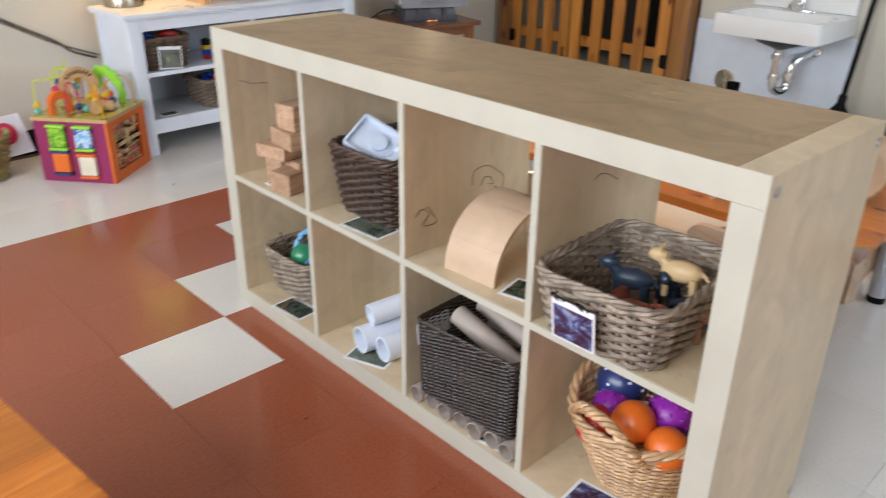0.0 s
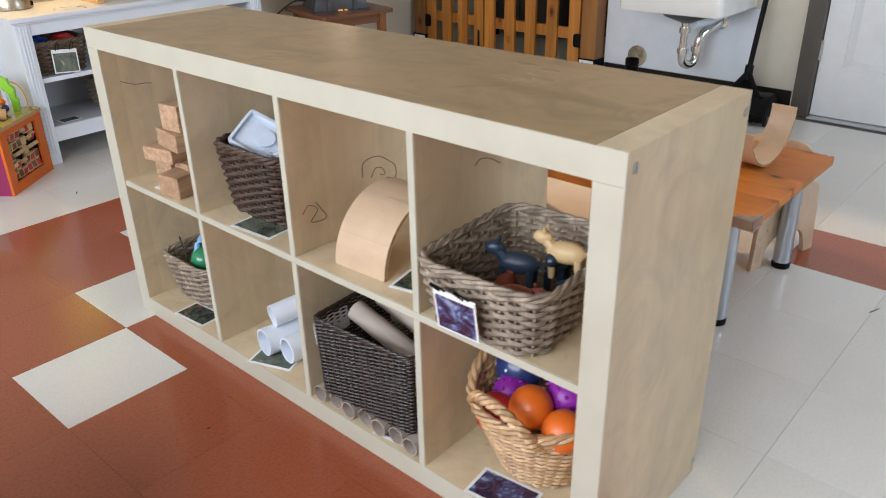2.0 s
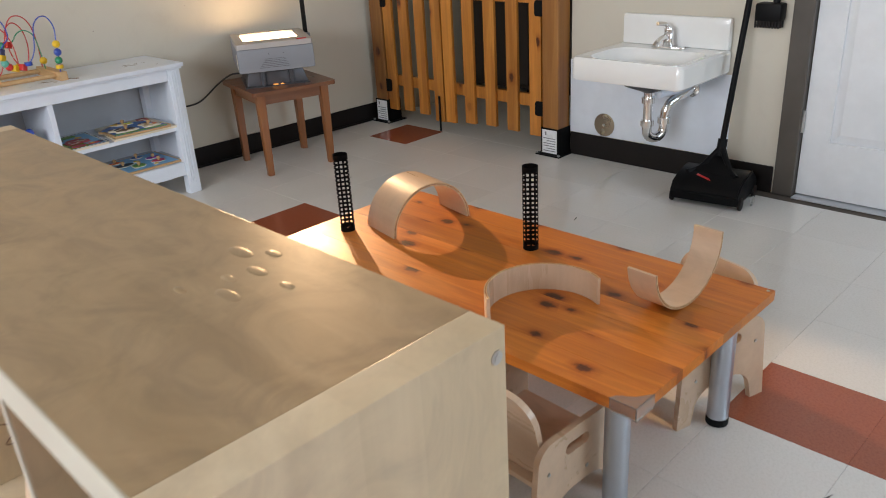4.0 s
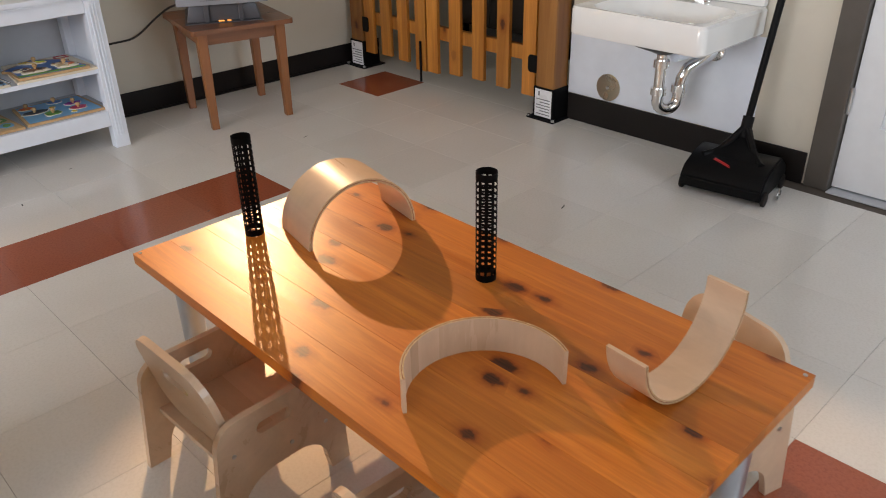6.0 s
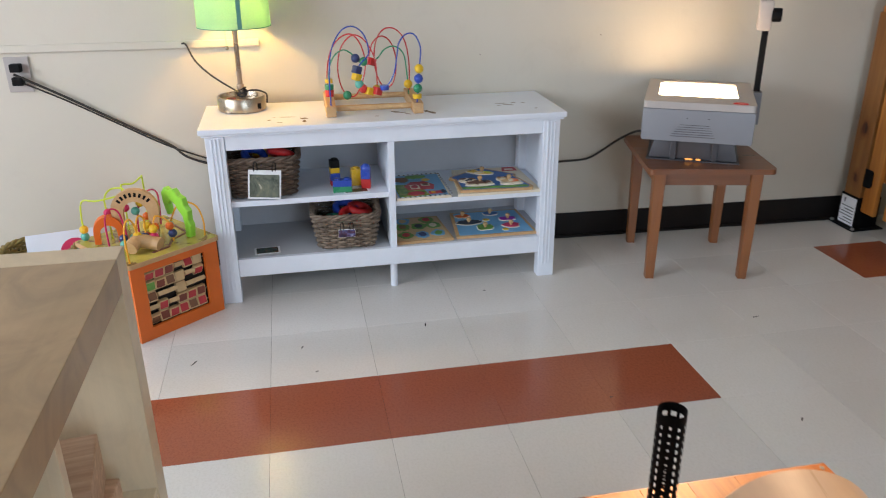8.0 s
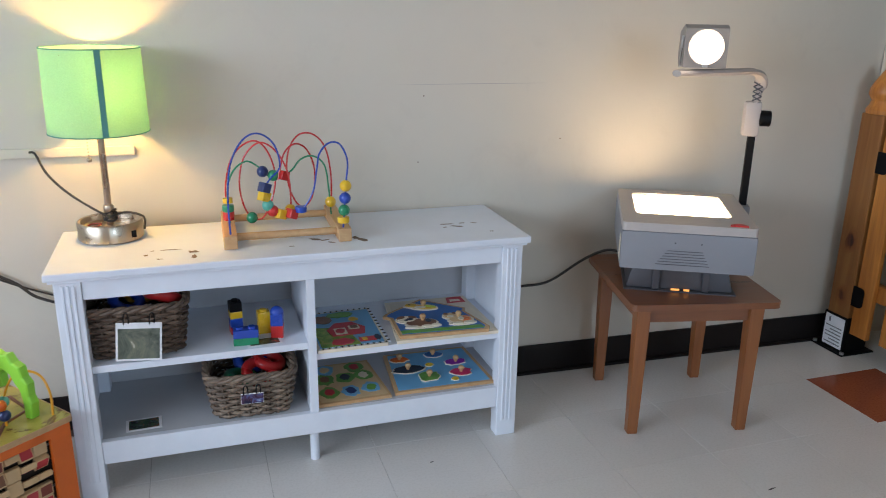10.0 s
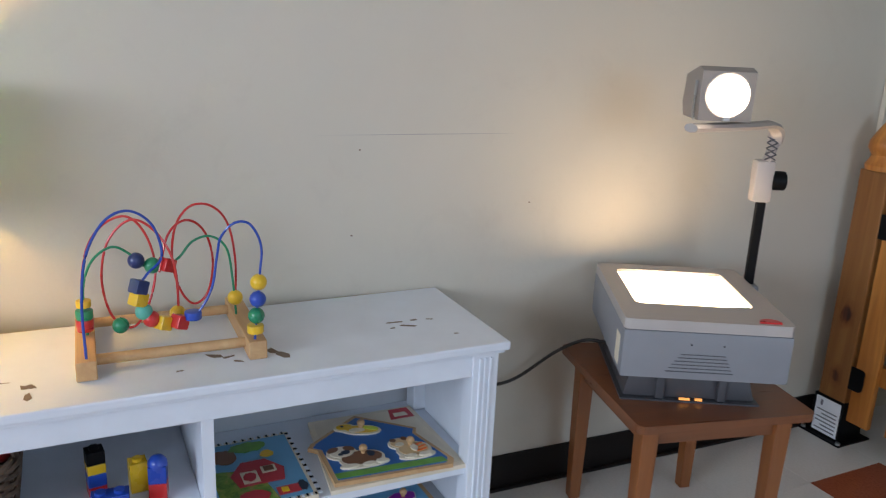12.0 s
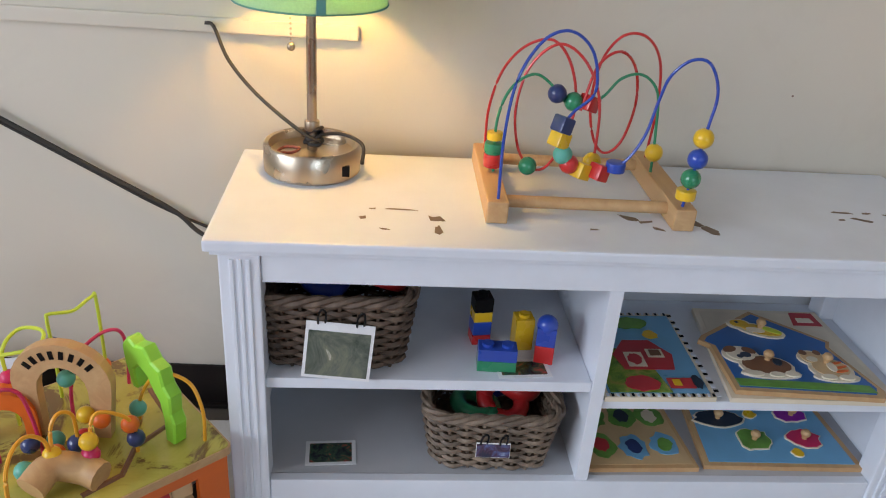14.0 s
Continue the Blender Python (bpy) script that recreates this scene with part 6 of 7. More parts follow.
# ---- bead maze on the sideboard ----
def bead(parent, p, r, mat, shape="ball", axis=(0, 0, 1)):
    bm = bmesh.new()
    if shape == "ball": ball(bm, (0, 0, 0), r, 14)
    elif shape == "cube": box(bm, -r, r, -r, r, -r, r, r * 0.25)
    else: cyl(bm, (0, 0, -r * 0.5), r, r, 18, bev=r * 0.15)
    o = part("bead", bm, mat, parent, mat + " wooden bead", True)
    o.matrix_local = Matrix.Translation(p) @ Vector(axis).to_track_quat('Z', 'Y').to_matrix().to_4x4()


def wire(parent, pts, r, mat, per=9):
    bm = bmesh.new()
    sweep(bm, spline(pts, per), r, 7)
    return part("wire", bm, mat, parent, mat + " painted wire", True)


def build_bead_maze():
    z0 = CZ + 0.0005
    t = thing("bead_maze", pose(0.777, 2.980, z0, 0, 0, -1), "wooden bead maze toy with red, blue and green wires", "toy")
    for x, y0 in ((-0.018, 0.0), (0.275, 0.0)):
        part("foot_bar", boxed(x, x + 0.034, y0, y0 + 0.27, 0, 0.036, 0.003), "toywood", t)
    for y in (0.045, 0.235):
        bm = bmesh.new()
        cyl(bm, (0.016, y, 0.020), 0.010, 0.259, 14, 'x')
        part("crossbar", bm, "toywood", t, "", True)
    W = 0.0024
    taller = lambda pts: [(x, y, 0.036 + (z - 0.036) * 1.17) for x, y, z in pts]
    wire(t, taller([(0.0, 0.015, 0.036), (0.0, 0.02, 0.12), (0.012, 0.03, 0.19), (0.045, 0.04, 0.238), (0.085, 0.045, 0.25), (0.122, 0.05, 0.225), (0.135, 0.055, 0.175), (0.108, 0.06, 0.146), (0.090, 0.06, 0.120), (0.098, 0.06, 0.088), (0.125, 0.06, 0.068), (0.16, 0.055, 0.066), (0.194, 0.05, 0.082), (0.218, 0.045, 0.12), (0.228, 0.04, 0.17), (0.235, 0.03, 0.205), (0.258, 0.02, 0.228), (0.285, 0.015, 0.225), (0.303, 0.012, 0.19), (0.299, 0.012, 0.14), (0.289, 0.015, 0.036)]), W, "blue")
    wire(t, taller([(0.0, 0.24, 0.036), (0.0, 0.235, 0.10), (0.015, 0.22, 0.16), (0.045, 0.20, 0.20), (0.085, 0.18, 0.215), (0.115, 0.165, 0.19), (0.13, 0.15, 0.14), (0.12, 0.14, 0.09), (0.095, 0.14, 0.045), (0.07, 0.14, 0.04), (0.045, 0.15, 0.065), (0.035, 0.16, 0.12), (0.05, 0.16, 0.18), (0.09, 0.15, 0.215), (0.13, 0.13, 0.20), (0.16, 0.12, 0.15), (0.165, 0.115, 0.08), (0.16, 0.115, 0.05)]), W, "red")
    wire(t, taller([(0.292, 0.235, 0.036), (0.292, 0.225, 0.12), (0.275, 0.205, 0.19), (0.24, 0.19, 0.225), (0.20, 0.185, 0.225), (0.172, 0.185, 0.19), (0.165, 0.19, 0.13), (0.18, 0.195, 0.075), (0.205, 0.20, 0.05), (0.232, 0.20, 0.07), (0.242, 0.19, 0.13), (0.225, 0.17, 0.185), (0.19, 0.15, 0.21), (0.155, 0.14, 0.19), (0.135, 0.13, 0.13)]), W, "red")
    wire(t, taller([(0.004, 0.13, 0.036), (0.002, 0.13, 0.11), (0.02, 0.135, 0.155), (0.055, 0.14, 0.175), (0.085, 0.14, 0.162), (0.105, 0.14, 0.142), (0.14, 0.14, 0.136), (0.172, 0.145, 0.148), (0.20, 0.155, 0.172), (0.235, 0.16, 0.178), (0.265, 0.16, 0.155), (0.275, 0.16, 0.10), (0.280, 0.16, 0.036)]), W, "green")
    R = 0.0155
    for k, c in enumerate(("red", "green", "yellow")): bead(t, (0.001, 0.13 - 0.0 * k, 0.052 + 0.023 * k), R * 0.95 if k < 2 else R * 0.85, c, "disc" if k == 2 else "disc")
    bead(t, (0.001, 0.13, 0.060), R, "red", "disc"); bead(t, (0.001, 0.13, 0.078), R, "green", "disc")
    for p, c, s in (((0.096, 0.14, 0.150), "navy", "ball"), ((0.124, 0.14, 0.140), "green", "ball"), ((0.150, 0.14, 0.139), "red", "cube"), ((0.094, 0.06, 0.128), "navy", "cube"), ((0.092, 0.06, 0.108), "yellow", "cube"), ((0.100, 0.06, 0.087), "teal", "ball"), ((0.112, 0.06, 0.074), "red", "ball"), ((0.132, 0.059, 0.066), "yellow", "cube"), ((0.160, 0.055, 0.066), "red", "cube"), ((0.184, 0.052, 0.076), "blue", "disc"), ((0.163, 0.115, 0.062), "yellow", "ball"), ((0.062, 0.14, 0.043), "green", "ball"), ((0.279, 0.16, 0.066), "yellow", "ball"),
                    ((0.297, 0.012, 0.132), "yellow", "ball"), ((0.295, 0.012, 0.104), "blue", "ball"), ((0.292, 0.014, 0.076), "green", "ball"), ((0.290, 0.015, 0.054), "yellow", "disc")):
        bead(t, (p[0], p[1], 0.036 + (p[2] - 0.036) * 1.17), R if s != "cube" else R * 0.82, c, s, (0.3, 0.2, 1) if s == "cube" else (0, 0, 1))


build_bead_maze()

# ---- things in the sideboard ----
SL, SR, SB = 0.3635, 0.3265, 0.1575
k1 = basket("wicker_basket", pose(0.534, 3.056, SL, 0, 0, 0), 0.208, 0.21, 0.130, 0.018, 0.03, "wicker_umber", "brown-grey wicker basket of toys on the sideboard shelf", 30, 14, 0.0050, "sideboard baskets", 0.010, seed=21)
tag_card(k1, pose(0.002, -0.147, 0.008, -8, 5, 0), 0.106, 0.096, "photo_b", rimw=0.005)
k2 = basket("wicker_basket", pose(0.805, 3.039, SB, 0, 0, -2), 0.19, 0.19, 0.120, 0.020, 0.03, "wicker_tan", "grey wicker basket of toys at the sideboard's bottom", 28, 12, 0.0050, "sideboard baskets", 0.010, seed=22)
tag_card(k2, pose(0.0, -0.128, 0.055, -8, 0, 0), 0.058, 0.028, "photo_a", rimw=0.0008)
for x, y, z, r, c, n in ((0.600, 3.034, SL + 0.125, 0.035, "red", "red toy ring in the basket"), (0.510, 3.044, SL + 0.12, 0.033, "blue", "blue toy ring in the basket"), (0.550, 3.104, SL + 0.115, 0.036, "yellow", "yellow toy ring in the basket"), (0.780, 3.014, SB + 0.085, 0.034, "green", "green toy ring in the basket"), (0.830, 3.024, SB + 0.088, 0.036, "red", "red toy ring in the basket"), (0.860, 3.064, SB + 0.10, 0.034, "red", "red toy ring in the basket"), (0.810, 3.084, SB + 0.10, 0.034, "blue", "blue toy ring in the basket")):
    bm = bmesh.new()
    sweep(bm, [Vector((r * math.cos(a), r * math.sin(a), 0)) for a in [j * math.pi / 14 for j in range(28)]], r * 0.42, 10, True)
    o = tagged(part("toy_ring", bm, c, None, "", True), n, "toy", "toy rings")
    o.matrix_world = pose(x, y, z, 25 * math.sin(40 * x), 20 * math.cos(33 * y), 0)


def toy_brick(x, y, z, nx, ny, h, mat, turn, round_top=False):
    p = 0.016
    t = thing("toy_brick", pose(x, y, z, 0, 0, turn), mat + " plastic building brick on the sideboard shelf", "toy brick", "plastic building bricks")
    part("body", boxed(-nx * p, nx * p, -ny * p, ny * p, 0, h, 0.0015), mat, t)
    if round_top:
        bm = bmesh.new()
        ball(bm, (0, 0, h), 0.018, 16)
        part("dome", bm, mat, t, "", True)
    else:
        for i in range(nx):
            for k in range(ny):
                bm = bmesh.new()
                cyl(bm, ((2 * i - nx + 1) * p, (2 * k - ny + 1) * p, h - 0.0005), 0.0095, 0.006, 16)
                part("stud", bm, mat, t, "", True)
    return t


for args in ((0.777, 3.040, SL, 1, 1, 0.019, "red", 8), (0.777, 3.040, SL + 0.019, 1, 1, 0.026, "blue", 8), (0.777, 3.040, SL + 0.045, 1, 1, 0.019, "yellow", 8), (0.777, 3.040, SL + 0.064, 1, 1, 0.026, "black", 8),
             (0.797, 2.960, SL, 2, 1, 0.020, "green", -4), (0.797, 2.960, SL + 0.020, 2, 1, 0.022, "blue", -4), (0.849, 3.025, SL, 1, 1, 0.060, "yellow", 5), (0.881, 2.985, SL, 1, 1, 0.034, "red", -12)):
    toy_brick(*args)
toy_brick(0.881, 2.985, SL + 0.034, 1, 1, 0.034, "blue", -12, True)
flat_card(0.842, 2.955, SL, 0.09, 0.05, 4, "photo_c", "dark picture card lying by the bricks")
flat_card(0.525, 2.979, SB, 0.088, 0.062, 3, "photo_c", "dark picture card lying alone on the bottom shelf")


def knob(parent, x, y, z):
    bm = bmesh.new()
    lathe(bm, [(0.005, 0), (0.0045, 0.004), (0.008, 0.008), (0.0095, 0.013), (0.0065, 0.018), (0.002, 0.0195)], 16, (x, y, z))
    part("knob", bm, "toywood", parent, "bare wooden knob", True)


def puzzle(m, pts, base, field, label, border=None):
    t = thing("wooden_puzzle", m, label, "puzzle", "wooden puzzles")
    bm = bmesh.new()
    outline(bm, pts, 0.009, 'z')
    part("board", bm, base, t)
    cx, cy = sum(p[0] for p in pts) / len(pts), sum(p[1] for p in pts) / len(pts)
    bm = bmesh.new()
    outline(bm, [(cx + (x - cx) * 0.92, cy + (y - cy) * 0.92) for x, y in pts], 0.0008, 'z', (), (0, 0, 0.0091))
    part("printed_field", bm, field, t)
    return t


def shape(parent, pts, mat, z=0.0100, h=0.0012, name="piece"):
    bm = bmesh.new()
    outline(bm, pts, h, 'z', (), (0, 0, z))
    return part(name, bm, mat, parent)


def blob(cx, cy, rx, ry, seed, n=18):
    rr = random.Random(seed)
    return [(cx + rx * (1 + rr.uniform(-0.16, 0.16)) * math.cos(2 * math.pi * k / n), cy + ry * (1 + rr.uniform(-0.16, 0.16)) * math.sin(2 * math.pi * k / n)) for k in range(n)]


# barn puzzle with a checked border
p1 = puzzle(pose(0.978, 2.919, SR, 0, 0, 1), [(0, 0), (0.192, 0), (0.20, 0.265), (0.0, 0.265)], "cream", "sky", "flat farm puzzle with a black and white checked border")
shape(p1, [(0.012, 0.012), (0.12, 0.012), (0.10, 0.13), (0.012, 0.15)], "farm_print")
shape(p1, blob(0.045, 0.20, 0.03, 0.028, 3), "brown", 0.0113); shape(p1, blob(0.10, 0.225, 0.04, 0.02, 5), "meadow", 0.0113); shape(p1, blob(0.135, 0.185, 0.014, 0.014, 6), "yellow", 0.0113)
shape(p1, [(0.055, 0.075), (0.145, 0.075), (0.155, 0.12), (0.125, 0.165), (0.075, 0.165), (0.045, 0.12)], "barnred", 0.0114)
shape(p1, [(0.065, 0.082), (0.098, 0.082), (0.098, 0.125), (0.065, 0.125)], "cream", 0.0128); shape(p1, blob(0.081, 0.103, 0.013, 0.016, 7), "barnred", 0.0142)
shape(p1, [(0.108, 0.11), (0.138, 0.11), (0.138, 0.135), (0.108, 0.135)], "cream", 0.0128); shape(p1, [(0.113, 0.114), (0.133, 0.114), (0.133, 0.131), (0.113, 0.131)], "brown", 0.0142)
shape(p1, blob(0.075, 0.035, 0.032, 0.022, 9), "barnred", 0.0114); shape(p1, [(0.12, 0.022), (0.165, 0.022), (0.165, 0.05), (0.12, 0.05)], "barnred", 0.0114); shape(p1, [(0.128, 0.028), (0.142, 0.028), (0.142, 0.044), (0.128, 0.044)], "yellow", 0.0128); shape(p1, blob(0.172, 0.04, 0.010, 0.018, 12), "slate", 0.0114)
for k in range(22): part("border_check", boxed(0.193, 0.201, 0.003 + 0.0119 * k, 0.0089 + 0.0119 * k, 0.0092, 0.0102), "black" if k % 2 else "paper", p1)
for k in range(22): part("border_check", boxed(0.003 + 0.0087 * k, 0.0073 + 0.0087 * k, 0.001, 0.009, 0.0102, 0.0110), "black" if k % 2 else "paper", p1)
for k in range(22): part("border_check", boxed(0.003 + 0.0087 * k, 0.0073 + 0.0087 * k, 0.256, 0.264, 0.0102, 0.0110), "black" if k % 2 else "paper", p1)

# two house-shaped puzzles, one on the other
house = [(0.02, 0.0), (0.275, -0.005), (0.285, 0.015), (0.245, 0.145), (0.255, 0.165), (0.135, 0.262), (0.01, 0.165), (0.0, 0.15), (0.018, 0.135)]
p2a = puzzle(pose(1.195, 2.922, SR, 0, 0, -1), [(0.0, 0.0), (0.30, 0.0), (0.285, 0.29), (0.03, 0.29)], "cream", "cream", "pale wooden puzzle board under another puzzle")
p2 = puzzle(pose(1.185, 2.932, SR + 0.0103, 0, 0, -3), house, "toywood", "deepblue", "house-shaped wooden peg puzzle with a blue field")
shape(p2, [(0.03, 0.012), (0.268, 0.008), (0.262, 0.028), (0.028, 0.032)], "meadow")
def oval(cx, cy, rx, ry, a=0.0, n=16):
    c, q = math.cos(radians(a)), math.sin(radians(a))
    return [(cx + c * rx * math.cos(2 * math.pi * k / n) - q * ry * math.sin(2 * math.pi * k / n), cy + q * rx * math.cos(2 * math.pi * k / n) + c * ry * math.sin(2 * math.pi * k / n)) for k in range(n)]


def animal(parent, ovals, knob_at):
    """A loose puzzle piece: a pale board edge under printed patches, each a hair above the last."""
    for k, (o, c) in enumerate(ovals):
        cx, cy, rx, ry, *turn = o
        if c == "edge": shape(parent, oval(cx, cy, rx, ry, *turn), "cream", 0.0101, 0.0030 + 0.00012 * k)
        else: shape(parent, oval(cx, cy, rx, ry, *turn), c, 0.0133, 0.0004 + 0.00022 * k, "print")
    knob(parent, *knob_at, 0.0140)


# dog, cat and bird
animal(p2, (((0.098, 0.070, 0.050, 0.033), "edge"), ((0.062, 0.102, 0.034, 0.027), "edge"), ((0.098, 0.048, 0.054, 0.014), "edge"), ((0.098, 0.072, 0.044, 0.026), "brown"), ((0.062, 0.102, 0.026, 0.020), "cream"), ((0.046, 0.116, 0.014, 0.009, 30), "brown"), ((0.080, 0.114, 0.013, 0.009, -30), "brown"),
            ((0.070, 0.100, 0.010, 0.008), "slate"), ((0.058, 0.094, 0.006, 0.005), "slate"), ((0.066, 0.044, 0.018, 0.007), "cream"), ((0.106, 0.043, 0.014, 0.007), "cream"), ((0.134, 0.046, 0.013, 0.008), "cream"), ((0.120, 0.080, 0.008, 0.010), "slate")), (0.105, 0.088))
animal(p2, (((0.214, 0.070, 0.040, 0.034), "edge"), ((0.194, 0.102, 0.028, 0.024), "edge"), ((0.214, 0.047, 0.042, 0.014), "edge"), ((0.214, 0.072, 0.033, 0.027), "tan"), ((0.194, 0.102, 0.022, 0.018), "tan"), ((0.181, 0.116, 0.007, 0.008), "brown"), ((0.207, 0.117, 0.007, 0.008), "brown"), ((0.190, 0.096, 0.010, 0.008), "cream"),
            ((0.228, 0.086, 0.014, 0.003, 20), "orange"), ((0.232, 0.074, 0.014, 0.003, 20), "orange"), ((0.230, 0.062, 0.013, 0.003, 15), "orange"), ((0.216, 0.074, 0.008, 0.014), "cream"), ((0.198, 0.043, 0.014, 0.007), "cream"), ((0.230, 0.043, 0.014, 0.007), "cream")), (0.212, 0.088))
animal(p2, (((0.130, 0.188, 0.046, 0.022, -18), "edge"), ((0.096, 0.208, 0.024, 0.017), "edge"), ((0.132, 0.188, 0.038, 0.016, -18), "yellow"), ((0.096, 0.208, 0.018, 0.012), "yellow"), ((0.092, 0.211, 0.004, 0.004), "slate"), ((0.120, 0.186, 0.018, 0.009, -10), "cream"), ((0.152, 0.186, 0.018, 0.008, -30), "limewire")), (0.132, 0.195))
shape(p2a, [(0.215, 0.235), (0.275, 0.235), (0.272, 0.282), (0.225, 0.282)], "barnred", 0.0101, 0.0006, "print")
shape(p2a, [(0.228, 0.245), (0.262, 0.245), (0.260, 0.262), (0.230, 0.262)], "cream", 0.0108, 0.0005, "print")

# bottom shelf puzzles
p3 = puzzle(pose(0.978, 2.935, SB, 0, 0, 1), [(0, 0), (0.205, 0), (0.19, 0.24), (0.0, 0.24)], "toywood", "tan", "wooden puzzle with small farm pictures")
for k, (x, y, c, d) in enumerate(((0.04, 0.06, "meadow", "barnred"), (0.10, 0.055, "sky", "navy"), (0.16, 0.06, "sky", "meadow"), (0.04, 0.14, "meadow", "brown"), (0.10, 0.14, "meadow", "slate"), (0.155, 0.14, "meadow", "cream"), (0.05, 0.20, "sky", "tan"), (0.14, 0.20, "meadow", "barnred"))):
    shape(p3, blob(x, y, 0.027, 0.032, 30 + k), c, 0.0101)
    shape(p3, blob(x, y, 0.014, 0.018, 50 + k), d, 0.0115)
p4 = puzzle(pose(1.195, 2.945, SB, 0, 0, -1), [(0.0, 0.0), (0.30, 0.0), (0.285, 0.25), (0.02, 0.25)], "toywood", "sky", "wooden sea-animal peg puzzle with a pale blue field")
for k, (x, y, rx, ry, c, kn) in enumerate(((0.07, 0.13, 0.05, 0.025, "slate", 1), (0.12, 0.07, 0.036, 0.03, "meadow", 1), (0.22, 0.075, 0.034, 0.026, "pinkred", 1), (0.225, 0.145, 0.034, 0.022, "purple", 1), (0.14, 0.145, 0.014, 0.012, "yellow", 0), (0.19, 0.035, 0.012, 0.012, "yellow", 0), (0.06, 0.20, 0.03, 0.02, "orange", 1), (0.17, 0.21, 0.03, 0.02, "deepblue", 1))):
    shape(p4, blob(x, y, rx, ry, 70 + k), "cream", 0.0101, 0.0025)
    shape(p4, blob(x, y, rx * 0.92, ry * 0.92, 70 + k), c, 0.0128, 0.0008, "print")
    if kn: knob(p4, x, y, 0.0134)


# ---- activity cube ----
def build_activity_cube():
    S, H = 0.31, 0.268
    t = thing("activity_cube", pose(0.130, 2.674, 0, 0, 0, 39.5), "wooden activity cube with orange and magenta sides and wires", "activity toy")
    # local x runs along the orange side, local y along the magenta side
    # near-black fill gives the shade behind the window's blocks
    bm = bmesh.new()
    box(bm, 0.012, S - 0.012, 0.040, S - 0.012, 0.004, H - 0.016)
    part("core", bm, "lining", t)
    bm = bmesh.new()
    outline(bm, [(0, 0), (S, 0), (S, H - 0.0145), (0, H - 0.0145)], 0.011, 'y', [[(0.045, 0.04), (S - 0.05, 0.04), (S - 0.05, H - 0.04), (0.045, H - 0.04)]])
    part("front_panel", bm, "box_orange", t, "orange panel with a window of picture blocks")
    for name, bm_ in (("side_panel", boxed(0.0, 0.011, 0.0115, S, 0, H - 0.0145, 0.001)), ("side_panel", boxed(S - 0.011, S, 0.0115, S, 0, H - 0.0145, 0.001)), ("back_panel", boxed(0.0115, S - 0.0115, S - 0.011, S, 0, H - 0.0145, 0.001))):
        part(name, bm_, "maroon", t, "magenta panel")
    bm = bmesh.new()
    outline(bm, rounded(S + 0.016, S + 0.016, 0.012, 3, S / 2, S / 2), 0.014, 'z', (), (0, 0, H - 0.014))
    part("top_board", bm, "toywood", t, "thick wooden lid")
    bm = bmesh.new()
    outline(bm, rounded(S + 0.010, S + 0.010, 0.010, 3, S / 2, S / 2), 0.0008, 'z', (), (0, 0, H + 0.0001))
    part("painted_lid", bm, "zoo_top", t, "olive painted play surface")
    # maze slots
    bm = bmesh.new()
    sweep(bm, [Vector(v) for v in ((0.10, 0.03, H + 0.0005), (0.16, 0.035, H + 0.0005), (0.20, 0.08, H + 0.0005), (0.27, 0.10, H + 0.0005), (0.28, 0.20, H + 0.0005))], 0.005, 6, False, 1.0)
    part("slot", bm, "brown", t)
    # turning picture blocks in the window
    cols = ["barnred", "brown", "bordeaux", "tan", "meadow", "brown", "bordeaux", "barnred"]
    rr = random.Random(9)
    for r in range(5):
        bm = bmesh.new()
        cyl(bm, (0.04, 0.022, 0.055 + 0.0375 * r), 0.003, S - 0.08, 8, 'x')
        part("rod", bm, "steel", t)
    for r in range(5):
        for c in range(6):
            b = part("turning_block", boxed(-0.0168, 0.0168, -0.007, 0.007, -0.0165, 0.0165, 0.0015), "tan", t)
            b.matrix_local = pose(0.066 + 0.0345 * c, 0.020, 0.058 + 0.0375 * r, rr.choice((0, 8, -14, 24, -22, 62)), 0, 0)
            part("picture", boxed(-0.0135, 0.0135, -0.0078, -0.0072, -0.0125, 0.0125), cols[rr.randrange(8)], b)
    # spinners on the magenta side
    for y, z, mat, m2 in ((0.10, 0.19, "zebra", "lime"), (0.21, 0.19, "leaf_print", "lime"), (0.10, 0.075, "cream", "orange"), (0.21, 0.085, "orange", "navy")):
        g = part("spinner", boxed(-0.02, -0.001, y - 0.035, y + 0.035, z - 0.04, z + 0.04, 0.008), mat, t, "printed turning panel")
        part("spinner_edge", boxed(-0.024, -0.0005, y - 0.038, y + 0.038, z - 0.052, z - 0.041, 0.004), m2, g)
        part("spinner_edge", boxed(-0.024, -0.0005, y - 0.038, y + 0.038, z + 0.041, z + 0.052, 0.004), m2, g)
    # wires
    Z = H
    W = 0.003
    def up(pts): return [(x, y, Z + 0.9 * z) for x, y, z in pts]
    wire(t, up([(0.29, 0.03, 0), (0.292, 0.032, 0.06), (0.285, 0.05, 0.11), (0.262, 0.075, 0.128), (0.245, 0.10, 0.11), (0.235, 0.13, 0.05), (0.235, 0.14, 0.0)]), W, "amber")
    wire(t, up([(0.26, 0.24, 0), (0.262, 0.235, 0.08), (0.25, 0.22, 0.135), (0.215, 0.20, 0.158), (0.175, 0.19, 0.14), (0.155, 0.19, 0.08), (0.15, 0.19, 0.0)]), W, "pinkred")
    wire(t, up([(0.24, 0.28, 0), (0.24, 0.28, 0.17), (0.232, 0.275, 0.185), (0.20, 0.27, 0.172), (0.165, 0.275, 0.176), (0.16, 0.275, 0.165), (0.16, 0.27, 0.10), (0.16, 0.27, 0.0)]), W, "limewire")
